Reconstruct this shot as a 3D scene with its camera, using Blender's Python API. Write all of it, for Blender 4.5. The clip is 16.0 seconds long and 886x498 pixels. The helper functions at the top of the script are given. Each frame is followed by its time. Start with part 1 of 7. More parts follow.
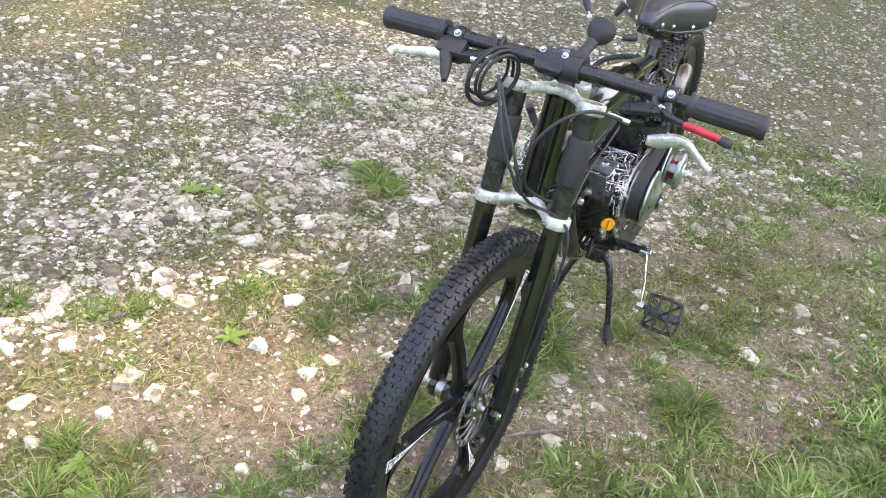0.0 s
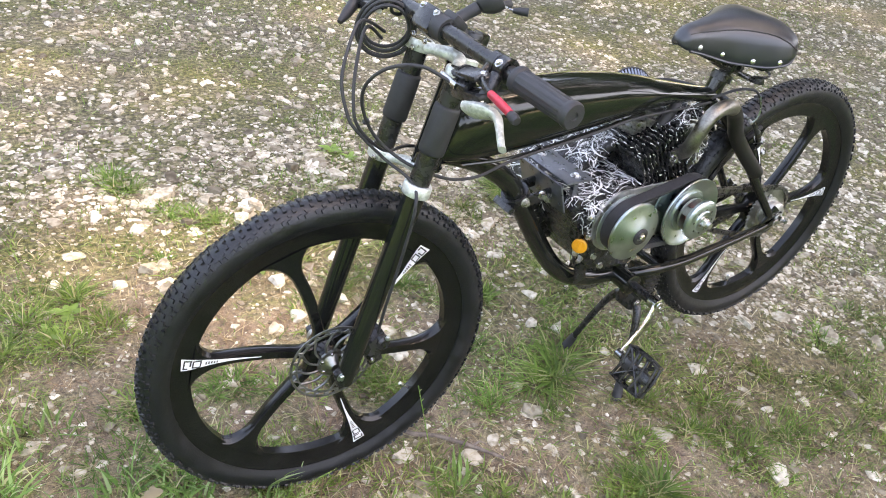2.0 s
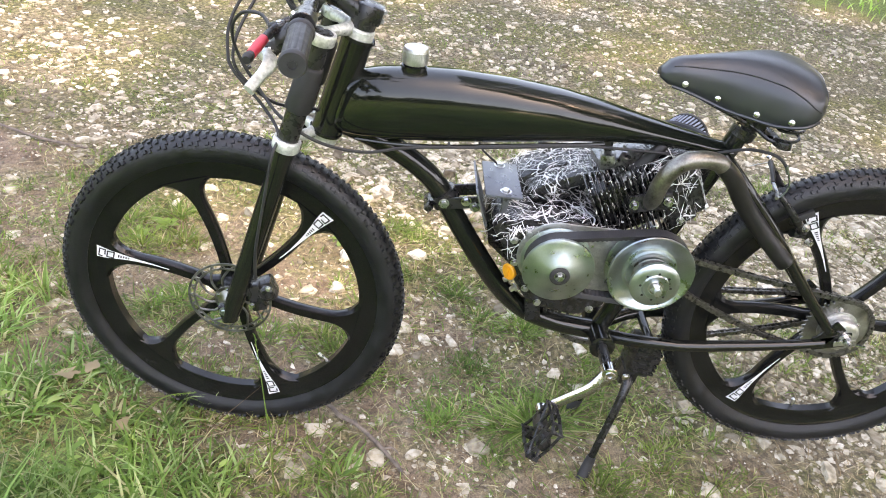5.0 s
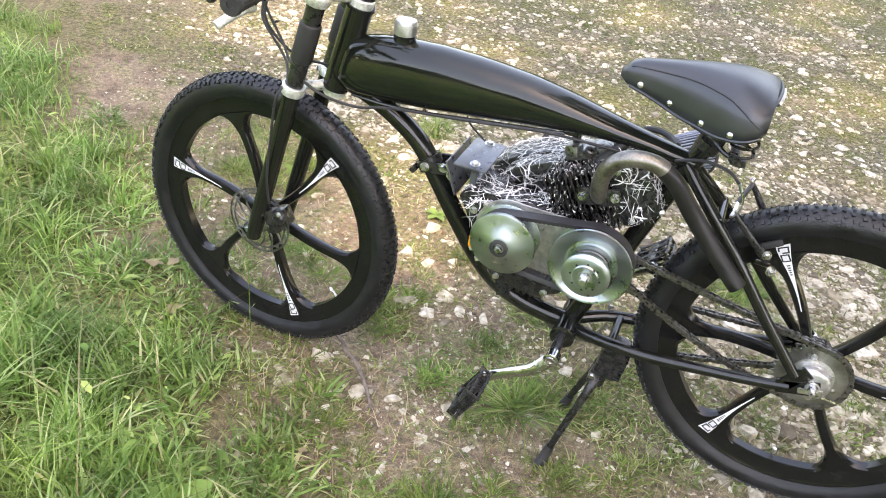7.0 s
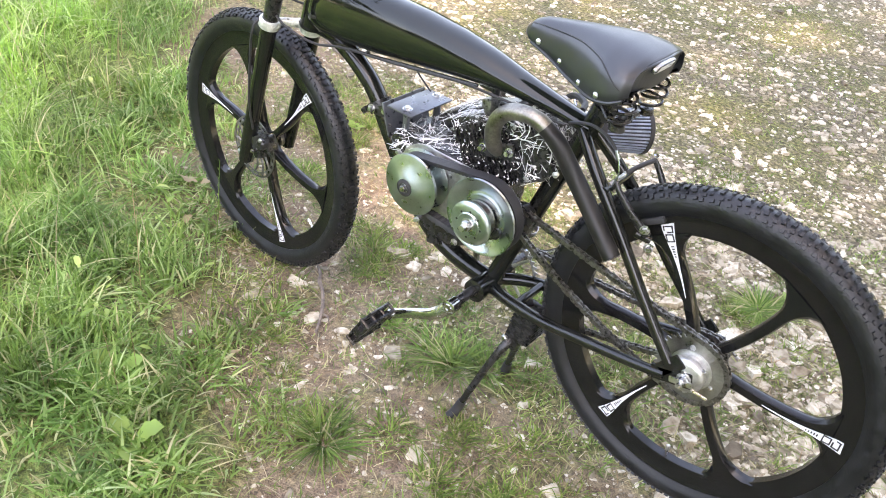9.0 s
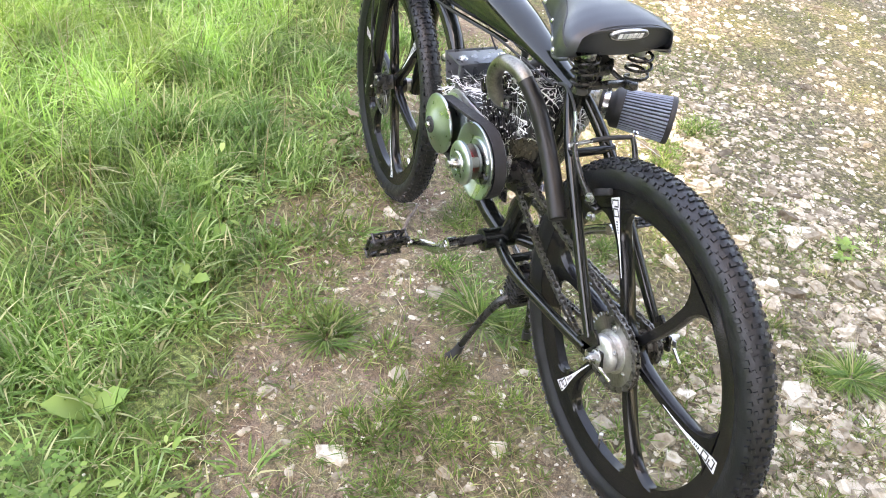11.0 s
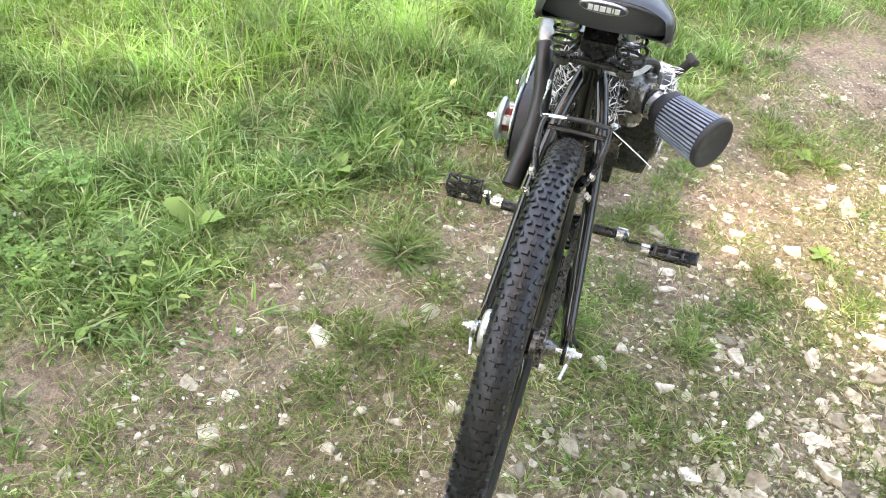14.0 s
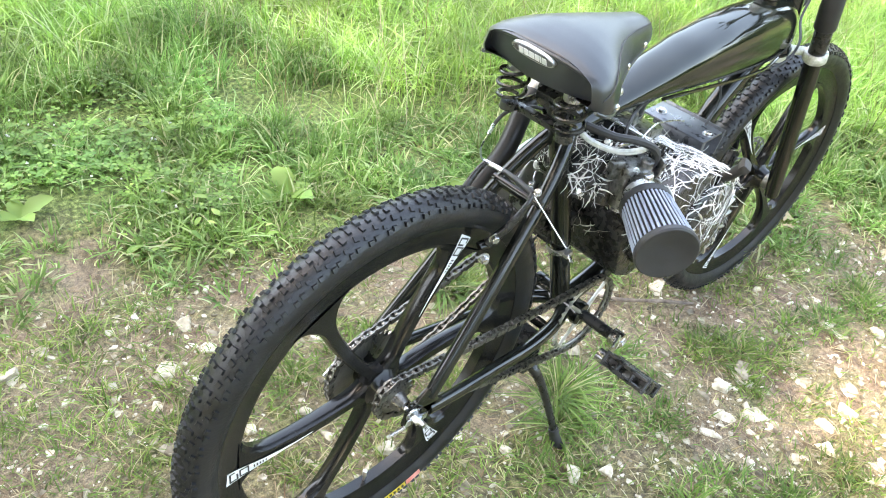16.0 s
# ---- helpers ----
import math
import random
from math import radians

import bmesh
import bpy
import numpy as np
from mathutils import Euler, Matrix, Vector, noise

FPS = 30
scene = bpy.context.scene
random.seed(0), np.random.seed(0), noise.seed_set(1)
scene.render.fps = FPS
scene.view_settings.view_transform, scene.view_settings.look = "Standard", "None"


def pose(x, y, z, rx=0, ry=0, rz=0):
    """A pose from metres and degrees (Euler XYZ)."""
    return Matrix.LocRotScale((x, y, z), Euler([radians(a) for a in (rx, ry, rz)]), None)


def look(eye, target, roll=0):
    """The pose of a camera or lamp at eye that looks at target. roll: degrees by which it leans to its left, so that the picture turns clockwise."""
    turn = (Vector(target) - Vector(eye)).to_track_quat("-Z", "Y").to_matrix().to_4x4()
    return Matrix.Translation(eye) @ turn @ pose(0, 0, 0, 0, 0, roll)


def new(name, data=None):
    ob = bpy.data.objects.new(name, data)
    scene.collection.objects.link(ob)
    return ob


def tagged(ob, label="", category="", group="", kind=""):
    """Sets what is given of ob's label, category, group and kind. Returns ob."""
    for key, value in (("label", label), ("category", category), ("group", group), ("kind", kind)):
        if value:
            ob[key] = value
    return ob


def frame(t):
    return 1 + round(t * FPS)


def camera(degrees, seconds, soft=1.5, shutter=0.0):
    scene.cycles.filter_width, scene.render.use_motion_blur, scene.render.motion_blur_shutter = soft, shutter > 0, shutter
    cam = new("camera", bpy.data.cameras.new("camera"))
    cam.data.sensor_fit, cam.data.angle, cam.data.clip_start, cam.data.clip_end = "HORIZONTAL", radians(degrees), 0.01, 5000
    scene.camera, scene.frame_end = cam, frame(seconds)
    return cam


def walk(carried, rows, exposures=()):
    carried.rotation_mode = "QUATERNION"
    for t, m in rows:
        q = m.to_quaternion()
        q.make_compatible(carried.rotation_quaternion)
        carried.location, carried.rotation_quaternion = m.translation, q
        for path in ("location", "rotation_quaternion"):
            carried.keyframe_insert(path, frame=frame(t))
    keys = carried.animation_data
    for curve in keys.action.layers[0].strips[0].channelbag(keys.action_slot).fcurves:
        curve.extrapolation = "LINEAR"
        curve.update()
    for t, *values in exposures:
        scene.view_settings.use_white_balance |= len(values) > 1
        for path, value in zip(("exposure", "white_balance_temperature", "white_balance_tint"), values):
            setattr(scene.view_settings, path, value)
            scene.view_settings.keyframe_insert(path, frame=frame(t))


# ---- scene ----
cam = camera(56.2, 16.0, soft=1.0)
PATH = [
    (0, (2.2215, 0.3689, 1.3287), (0.6697, -0.2994, 0.2586), 8.29),
    (0.5, (2.153, 0.5277, 1.3165), (0.7058, -0.3252, 0.2311), 8.90),
    (1, (2.01, 0.7047, 1.3068), (0.6638, -0.3132, 0.2337), 9.85),
    (1.5, (1.879, 0.839, 1.2962), (0.6198, -0.3016, 0.2411), 10.40),
    (2, (1.7398, 0.9914, 1.2877), (0.6803, -0.3254, 0.2182), 10.33),
    (2.5, (1.6163, 1.0711, 1.2837), (0.7254, -0.352, 0.1969), 10.35),
    (3, (1.474, 1.0824, 1.2654), (0.667, -0.3962, 0.1872), 10.94),
    (3.5, (1.3302, 1.0972, 1.2746), (0.6221, -0.4352, 0.2022), 11.80),
    (4, (1.2225, 1.139, 1.2764), (0.5216, -0.3968, 0.204), 11.81),
    (4.5, (1.075, 1.2126, 1.284), (0.6501, -0.4167, 0.2048), 10.65),
    (4.7, (1.0107, 1.255, 1.2831), (0.6927, -0.4045, 0.2131), 10.23),
    (6.8, (0.3989, 1.3525, 1.334), (0.8242, -0.263, 0.2343), 9.47),
    (7, (0.3262, 1.3649, 1.3413), (0.8058, -0.2217, 0.2222), 9.36),
    (7.5, (0.1709, 1.3639, 1.3439), (0.7118, -0.1947, 0.2134), 9.30),
    (8, (0.0492, 1.312, 1.3425), (0.6607, -0.2085, 0.1962), 9.25),
    (8.5, (-0.0815, 1.2466, 1.3516), (0.7192, -0.1707, 0.1897), 9.38),
    (9, (-0.227, 1.1996, 1.3482), (0.6819, -0.1503, 0.1856), 9.48),
    (9.5, (-0.4015, 1.1458, 1.3503), (0.6765, -0.0605, 0.1743), 9.94),
    (9.7, (-0.4621, 1.1026, 1.3508), (0.677, -0.0345, 0.1636), 9.90),
    (11.8, (-0.8969, 0.6264, 1.3661), (0.5852, 0.0748, 0.1419), 8.94),
    (12, (-0.9203, 0.5728, 1.3657), (0.5782, 0.0811, 0.1358), 9.01),
    (12.5, (-0.9244, 0.424, 1.3613), (0.5934, 0.0619, 0.1103), 9.08),
    (13, (-0.91, 0.2833, 1.369), (0.6221, 0.0967, 0.0972), 9.05),
    (13.5, (-0.9188, 0.1405, 1.3617), (0.6106, 0.1084, 0.0734), 9.06),
    (14, (-0.9296, -0.0353, 1.3692), (0.5547, 0.254, 0.0603), 7.53),
    (14.5, (-0.8919, -0.1635, 1.3669), (0.5477, 0.2916, 0.0552), 6.68),
    (15, (-0.7934, -0.291, 1.363), (0.5908, 0.3369, 0.063), 7.09),
    (15.5, (-0.687, -0.4115, 1.358), (0.6344, 0.3519, 0.0652), 8.60),
    (16, (-0.562, -0.5689, 1.3515), (0.5973, 0.4274, 0.0618), 8.08),
]
walk(cam, [(t, look(eye, target, roll)) for t, eye, target, roll in PATH],
     exposures=[(0.0, 3.14, 8650, 22), (3.5, 3.15, 9450, 20), (8.0, 3.36, 9600, 20), (9.3, 3.48, 9200, 22), (12.5, 3.48, 9250, 18), (14.5, 3.66, 9300, 15), (16.0, 3.92, 9200, 10)])


# ---- world, sun, exposure ----
SUN_EL, SUN_AZ = 60.0, 150.0
world = bpy.data.worlds.new("world")
scene.world = world
world.use_nodes = True
wn = world.node_tree
sky = wn.nodes.new("ShaderNodeTexSky")
sky.sky_type, sky.sun_disc = "NISHITA", False
sky.sun_elevation, sky.sun_rotation = radians(SUN_EL), radians(90 - SUN_AZ)
sky.air_density, sky.dust_density, sky.ozone_density = 1.0, 1.6, 1.0
wn.nodes["Background"].inputs["Strength"].default_value = 0.15
wn.links.new(sky.outputs[0], wn.nodes["Background"].inputs["Color"])
sun = new("sun", bpy.data.lights.new("sun", "SUN"))
sun.data.energy, sun.data.angle, sun.data.color = 0.7, radians(1.5), (1.0, 0.97, 0.93)
az, el = radians(SUN_AZ), radians(SUN_EL)
sun_way = Vector((math.cos(az) * math.cos(el), math.sin(az) * math.cos(el), math.sin(el)))
sun.matrix_world = look(sun_way * 30, (0, 0, 0))


# ---- materials ----
def nodes_of(name):
    m = bpy.data.materials.new(name)
    m.use_nodes = True
    return m, m.node_tree.nodes, m.node_tree.links, m.node_tree.nodes["Principled BSDF"]


def ramp(n, stops):
    r = n.new("ShaderNodeValToRGB")
    while len(r.color_ramp.elements) < len(stops):
        r.color_ramp.elements.new(0.5)
    for e, (p, c) in zip(r.color_ramp.elements, stops):
        e.position, e.color = p, (*c, 1)
    return r


def surface(name, dark, light, rough=0.5, metal=0.0, scale=60.0, bump=0.1, fine=400.0, coat=0.0, rough_var=0.12, spec=0.5):
    """Colour between dark and light by two noises, with roughness variation and fine relief."""
    m, n, l, p = nodes_of(name)
    tc = n.new("ShaderNodeTexCoord")
    a, b = n.new("ShaderNodeTexNoise"), n.new("ShaderNodeTexNoise")
    a.inputs["Scale"].default_value, a.inputs["Detail"].default_value = scale, 5
    b.inputs["Scale"].default_value, b.inputs["Detail"].default_value = fine, 3
    l.new(tc.outputs["Object"], a.inputs["Vector"])
    l.new(tc.outputs["Object"], b.inputs["Vector"])
    mix = n.new("ShaderNodeMath")
    mix.operation = "MULTIPLY_ADD"
    mix.inputs[1].default_value = 0.35
    l.new(b.outputs["Fac"], mix.inputs[0])
    l.new(a.outputs["Fac"], mix.inputs[2])
    r = ramp(n, [(0.45, dark), (0.9, light)])
    l.new(mix.outputs[0], r.inputs[0])
    l.new(r.outputs[0], p.inputs["Base Color"])
    rr = n.new("ShaderNodeMapRange")
    rr.inputs["From Min"].default_value, rr.inputs["From Max"].default_value = 0.3, 0.7
    rr.inputs["To Min"].default_value, rr.inputs["To Max"].default_value = max(0.02, rough - rough_var), min(1, rough + rough_var)
    l.new(a.outputs["Fac"], rr.inputs["Value"])
    l.new(rr.outputs[0], p.inputs["Roughness"])
    p.inputs["Metallic"].default_value, p.inputs["Coat Weight"].default_value = metal, coat
    p.inputs["Coat Roughness"].default_value = 0.06
    p.inputs["Specular IOR Level"].default_value = spec
    bp = n.new("ShaderNodeBump")
    bp.inputs["Strength"].default_value, bp.inputs["Distance"].default_value = bump, 0.002
    l.new(b.outputs["Fac"], bp.inputs["Height"])
    l.new(bp.outputs[0], p.inputs["Normal"])
    return m


gloss_black = surface("gloss_black_paint", (0.006, 0.007, 0.006), (0.014, 0.015, 0.013), 0.11, 0, 40, 0.015, 300, 0.0, 0.04)
plate_grey = surface("dark_grey_steel_plate", (0.10, 0.106, 0.118), (0.17, 0.178, 0.195), 0.34, 0.6, 50, 0.04, 400)
tank_black = surface("tank_black_paint", (0.006, 0.008, 0.006), (0.011, 0.013, 0.010), 0.10, 0, 18, 0.006, 200, 0.0, 0.03)
wheel_black = surface("wheel_black_paint", (0.005, 0.005, 0.005), (0.011, 0.011, 0.011), 0.20, 0, 40, 0.02, 300, 0.0, 0.05, 0.36)
satin_black = surface("satin_black_paint", (0.010, 0.010, 0.010), (0.024, 0.024, 0.025), 0.27, 0, 60, 0.05, 500)
matte_black = surface("matte_black_plastic", (0.014, 0.014, 0.015), (0.032, 0.032, 0.034), 0.6, 0, 60, 0.12, 600)
rubber = surface("tyre_rubber", (0.0050, 0.0055, 0.0065), (0.014, 0.015, 0.0175), 0.42, 0, 45, 0.35, 300, spec=0.45)
grip_rubber = surface("grip_rubber", (0.016, 0.016, 0.018), (0.035, 0.035, 0.038), 0.55, 0, 80, 0.15, 700)
vinyl = surface("saddle_vinyl", (0.013, 0.015, 0.018), (0.019, 0.0215, 0.026), 0.36, 0, 25, 0.05, 1400, rough_var=0.04, spec=0.75)
exhaust_black = surface("heat_black_paint", (0.008, 0.008, 0.008), (0.020, 0.019, 0.018), 0.40, 0, 40, 0.12, 500, spec=0.35)
zinc = surface("zinc_plated_steel", (0.33, 0.385, 0.395), (0.50, 0.565, 0.575), 0.33, 1.0, 30, 0.05, 500)
steel = surface("bright_steel", (0.45, 0.45, 0.46), (0.78, 0.78, 0.77), 0.28, 1.0, 60, 0.05, 500)
alloy = surface("cast_alloy", (0.38, 0.38, 0.37), (0.68, 0.68, 0.66), 0.42, 0.9, 70, 0.25, 350)
carb_alloy = surface("dull_carburettor_alloy", (0.07, 0.07, 0.066), (0.40, 0.40, 0.385), 0.34, 0.9, 90, 0.35, 300)
silver_paint = surface("silver_brushed_paint", (0.34, 0.36, 0.32), (0.84, 0.85, 0.81), 0.38, 0.45, 55, 0.35, 220)
alloy_bright = surface("polished_alloy", (0.40, 0.41, 0.40), (0.60, 0.61, 0.60), 0.20, 1.0, 40, 0.06, 400)
burnt = surface("heat_browned_steel", (0.09, 0.083, 0.070), (0.34, 0.325, 0.285), 0.36, 0.9, 30, 0.15, 300)
engine_black = surface("engine_black_enamel", (0.008, 0.008, 0.008), (0.026, 0.026, 0.027), 0.26, 0, 80, 0.3, 400)
web_white = surface("white_web_paint", (0.66, 0.67, 0.67), (0.88, 0.88, 0.87), 0.5, 0, 90, 0.1, 600)
decal_white = surface("white_decal", (0.70, 0.71, 0.72), (0.84, 0.84, 0.85), 0.35, 0, 60, 0.02, 400)
decal_ink = surface("black_decal_ink", (0.012, 0.012, 0.013), (0.02, 0.02, 0.02), 0.4, 0, 60, 0.02, 400)
red_plastic = surface("red_rubber_sleeve", (0.40, 0.015, 0.032), (0.56, 0.035, 0.06), 0.45, 0, 60, 0.06, 500)
orange_plastic = surface("orange_plastic", (0.80, 0.30, 0.02), (0.95, 0.42, 0.03), 0.4, 0, 60, 0.06, 500)
filter_cloth = surface("filter_pleats", (0.17, 0.205, 0.27), (0.28, 0.325, 0.40), 0.75, 0, 60, 0.3, 900)
# darkened filter cloth: the shade inside the folds is put into the colour
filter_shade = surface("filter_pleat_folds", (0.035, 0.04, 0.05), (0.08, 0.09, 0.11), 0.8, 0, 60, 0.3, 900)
chain_steel = surface("oily_chain_steel", (0.05, 0.048, 0.042), (0.27, 0.26, 0.24), 0.34, 0.85, 150, 0.1, 500)
plate_steel = surface("dull_plate_steel", (0.20, 0.195, 0.18), (0.42, 0.41, 0.385), 0.36, 0.95, 40, 0.08, 500)
dark_steel = surface("worn_disc_steel", (0.10, 0.10, 0.095), (0.28, 0.28, 0.27), 0.45, 0.9, 60, 0.08, 500)
clear_hose = surface("cloudy_clear_hose", (0.45, 0.46, 0.43), (0.66, 0.66, 0.62), 0.3, 0, 90, 0.02, 400)
bark = surface("weathered_stick_bark", (0.085, 0.064, 0.051), (0.25, 0.20, 0.165), 0.85, 0, 60, 0.6, 500)
dark_red = surface("dark_red_paint", (0.20, 0.014, 0.013), (0.30, 0.028, 0.025), 0.4, 0, 60, 0.02, 400)
sticker_red = surface("red_sticker", (0.62, 0.16, 0.13), (0.75, 0.33, 0.28), 0.4, 0, 60, 0.02, 400)
sticker_yellow = surface("yellow_sticker", (0.50, 0.38, 0.04), (0.62, 0.48, 0.07), 0.4, 0, 60, 0.02, 400)


def leaf_material(name, stops, rough=0.5, trans=0.45):
    """Blades and leaves: a colour for each island, some light coming through."""
    m, n, l, p = nodes_of(name)
    g = n.new("ShaderNodeNewGeometry")
    r = ramp(n, stops)
    l.new(g.outputs["Random Per Island"], r.inputs[0])
    tc, a = n.new("ShaderNodeTexCoord"), n.new("ShaderNodeTexNoise")
    a.inputs["Scale"].default_value = 5.0
    l.new(tc.outputs["Object"], a.inputs["Vector"])
    hs = n.new("ShaderNodeHueSaturation")
    mr = n.new("ShaderNodeMapRange")
    mr.inputs["From Min"].default_value, mr.inputs["From Max"].default_value = 0.3, 0.7
    mr.inputs["To Min"].default_value, mr.inputs["To Max"].default_value = 0.62, 1.32
    l.new(a.outputs["Fac"], mr.inputs["Value"])
    l.new(mr.outputs[0], hs.inputs["Value"])
    b = n.new("ShaderNodeTexNoise")
    b.inputs["Scale"].default_value = 2.2
    l.new(tc.outputs["Object"], b.inputs["Vector"])
    hr = n.new("ShaderNodeMapRange")
    hr.inputs["From Min"].default_value, hr.inputs["From Max"].default_value = 0.3, 0.7
    hr.inputs["To Min"].default_value, hr.inputs["To Max"].default_value = 0.475, 0.515
    l.new(b.outputs["Fac"], hr.inputs["Value"])
    l.new(hr.outputs[0], hs.inputs["Hue"])
    l.new(r.outputs[0], hs.inputs["Color"])
    l.new(hs.outputs[0], p.inputs["Base Color"])
    p.inputs["Roughness"].default_value = rough
    p.inputs["Specular IOR Level"].default_value = 0.35
    t, mx = n.new("ShaderNodeBsdfTranslucent"), n.new("ShaderNodeMixShader")
    l.new(hs.outputs[0], t.inputs["Color"])
    mx.inputs[0].default_value = trans
    l.new(p.outputs[0], mx.inputs[1])
    l.new(t.outputs[0], mx.inputs[2])
    l.new(mx.outputs[0], n["Material Output"].inputs["Surface"])
    return m


# the whitish green stop paints highlights onto a share of the blades
grass_green = leaf_material("grass_blades", [(0.0, (0.096, 0.190, 0.044)), (0.30, (0.150, 0.285, 0.066)), (0.6, (0.214, 0.375, 0.101)), (0.78, (0.300, 0.465, 0.158)), (0.88, (0.437, 0.570, 0.282)), (0.95, (0.546, 0.540, 0.299))], 0.42, 0.5)
# brighter, yellower copy of the grass: sunlight on the far meadow is painted in
grass_tall_sunlit = leaf_material("tall_grass_blades", [(0.0, (0.164, 0.320, 0.062)), (0.30, (0.255, 0.470, 0.097)), (0.6, (0.341, 0.580, 0.141)), (0.8, (0.437, 0.660, 0.220)), (0.9, (0.546, 0.710, 0.334)), (0.97, (0.619, 0.650, 0.396))], 0.42, 0.5)
grass_short = leaf_material("short_grass", [(0.0, (0.075, 0.14, 0.028)), (0.4, (0.14, 0.245, 0.05)), (0.72, (0.23, 0.35, 0.08)), (0.85, (0.38, 0.40, 0.17)), (0.95, (0.50, 0.44, 0.26))])
straw = leaf_material("dry_straw", [(0.0, (0.16, 0.10, 0.055)), (0.3, (0.28, 0.19, 0.10)), (0.6, (0.42, 0.34, 0.20)), (1.0, (0.58, 0.52, 0.35))])
clover_green = leaf_material("clover_leaves", [(0.0, (0.10, 0.22, 0.045)), (0.6, (0.17, 0.33, 0.07)), (1.0, (0.27, 0.43, 0.11))])
broad_green = leaf_material("broad_leaves", [(0.0, (0.12, 0.24, 0.05)), (0.5, (0.21, 0.37, 0.08)), (0.8, (0.32, 0.47, 0.13)), (1.0, (0.46, 0.58, 0.20))], 0.42, 0.45)
leaf_dark = leaf_material("tree_leaves", [(0.0, (0.035, 0.06, 0.018)), (0.6, (0.06, 0.10, 0.028)), (1.0, (0.10, 0.15, 0.045))], 0.55, 0.12)
flower_white = leaf_material("clover_flowers", [(0.0, (0.65, 0.66, 0.58)), (1.0, (0.8, 0.8, 0.74))])


def stone_material():
    m, n, l, p = nodes_of("limestone_gravel")
    g = n.new("ShaderNodeNewGeometry")
    r = ramp(n, [(0.0, (0.12, 0.098, 0.068)), (0.22, (0.26, 0.224, 0.165)), (0.55, (0.47, 0.425, 0.335)), (0.84, (0.60, 0.555, 0.46)), (0.94, (0.67, 0.63, 0.54)), (1.0, (0.76, 0.72, 0.635))])
    l.new(g.outputs["Random Per Island"], r.inputs[0])
    tc, a, b = n.new("ShaderNodeTexCoord"), n.new("ShaderNodeTexNoise"), n.new("ShaderNodeTexNoise")
    a.inputs["Scale"].default_value, a.inputs["Detail"].default_value = 60, 8
    b.inputs["Scale"].default_value, b.inputs["Detail"].default_value = 350, 4
    l.new(tc.outputs["Object"], a.inputs["Vector"])
    l.new(tc.outputs["Object"], b.inputs["Vector"])
    dirt = ramp(n, [(0.36, (0.42, 0.37, 0.29)), (0.5, (0.80, 0.76, 0.70)), (0.62, (1.05, 1.05, 1.04))])
    l.new(a.outputs["Fac"], dirt.inputs[0])
    mu = n.new("ShaderNodeMix")
    mu.data_type, mu.blend_type = "RGBA", "MULTIPLY"
    mu.inputs["Factor"].default_value = 0.8
    l.new(r.outputs[0], mu.inputs["A"])
    l.new(dirt.outputs[0], mu.inputs["B"])
    l.new(mu.outputs["Result"], p.inputs["Base Color"])
    p.inputs["Roughness"].default_value = 0.85
    bp = n.new("ShaderNodeBump")
    bp.inputs["Strength"].default_value, bp.inputs["Distance"].default_value = 0.5, 0.003
    l.new(b.outputs["Fac"], bp.inputs["Height"])
    l.new(bp.outputs[0], p.inputs["Normal"])
    return m


stone_mat = stone_material()


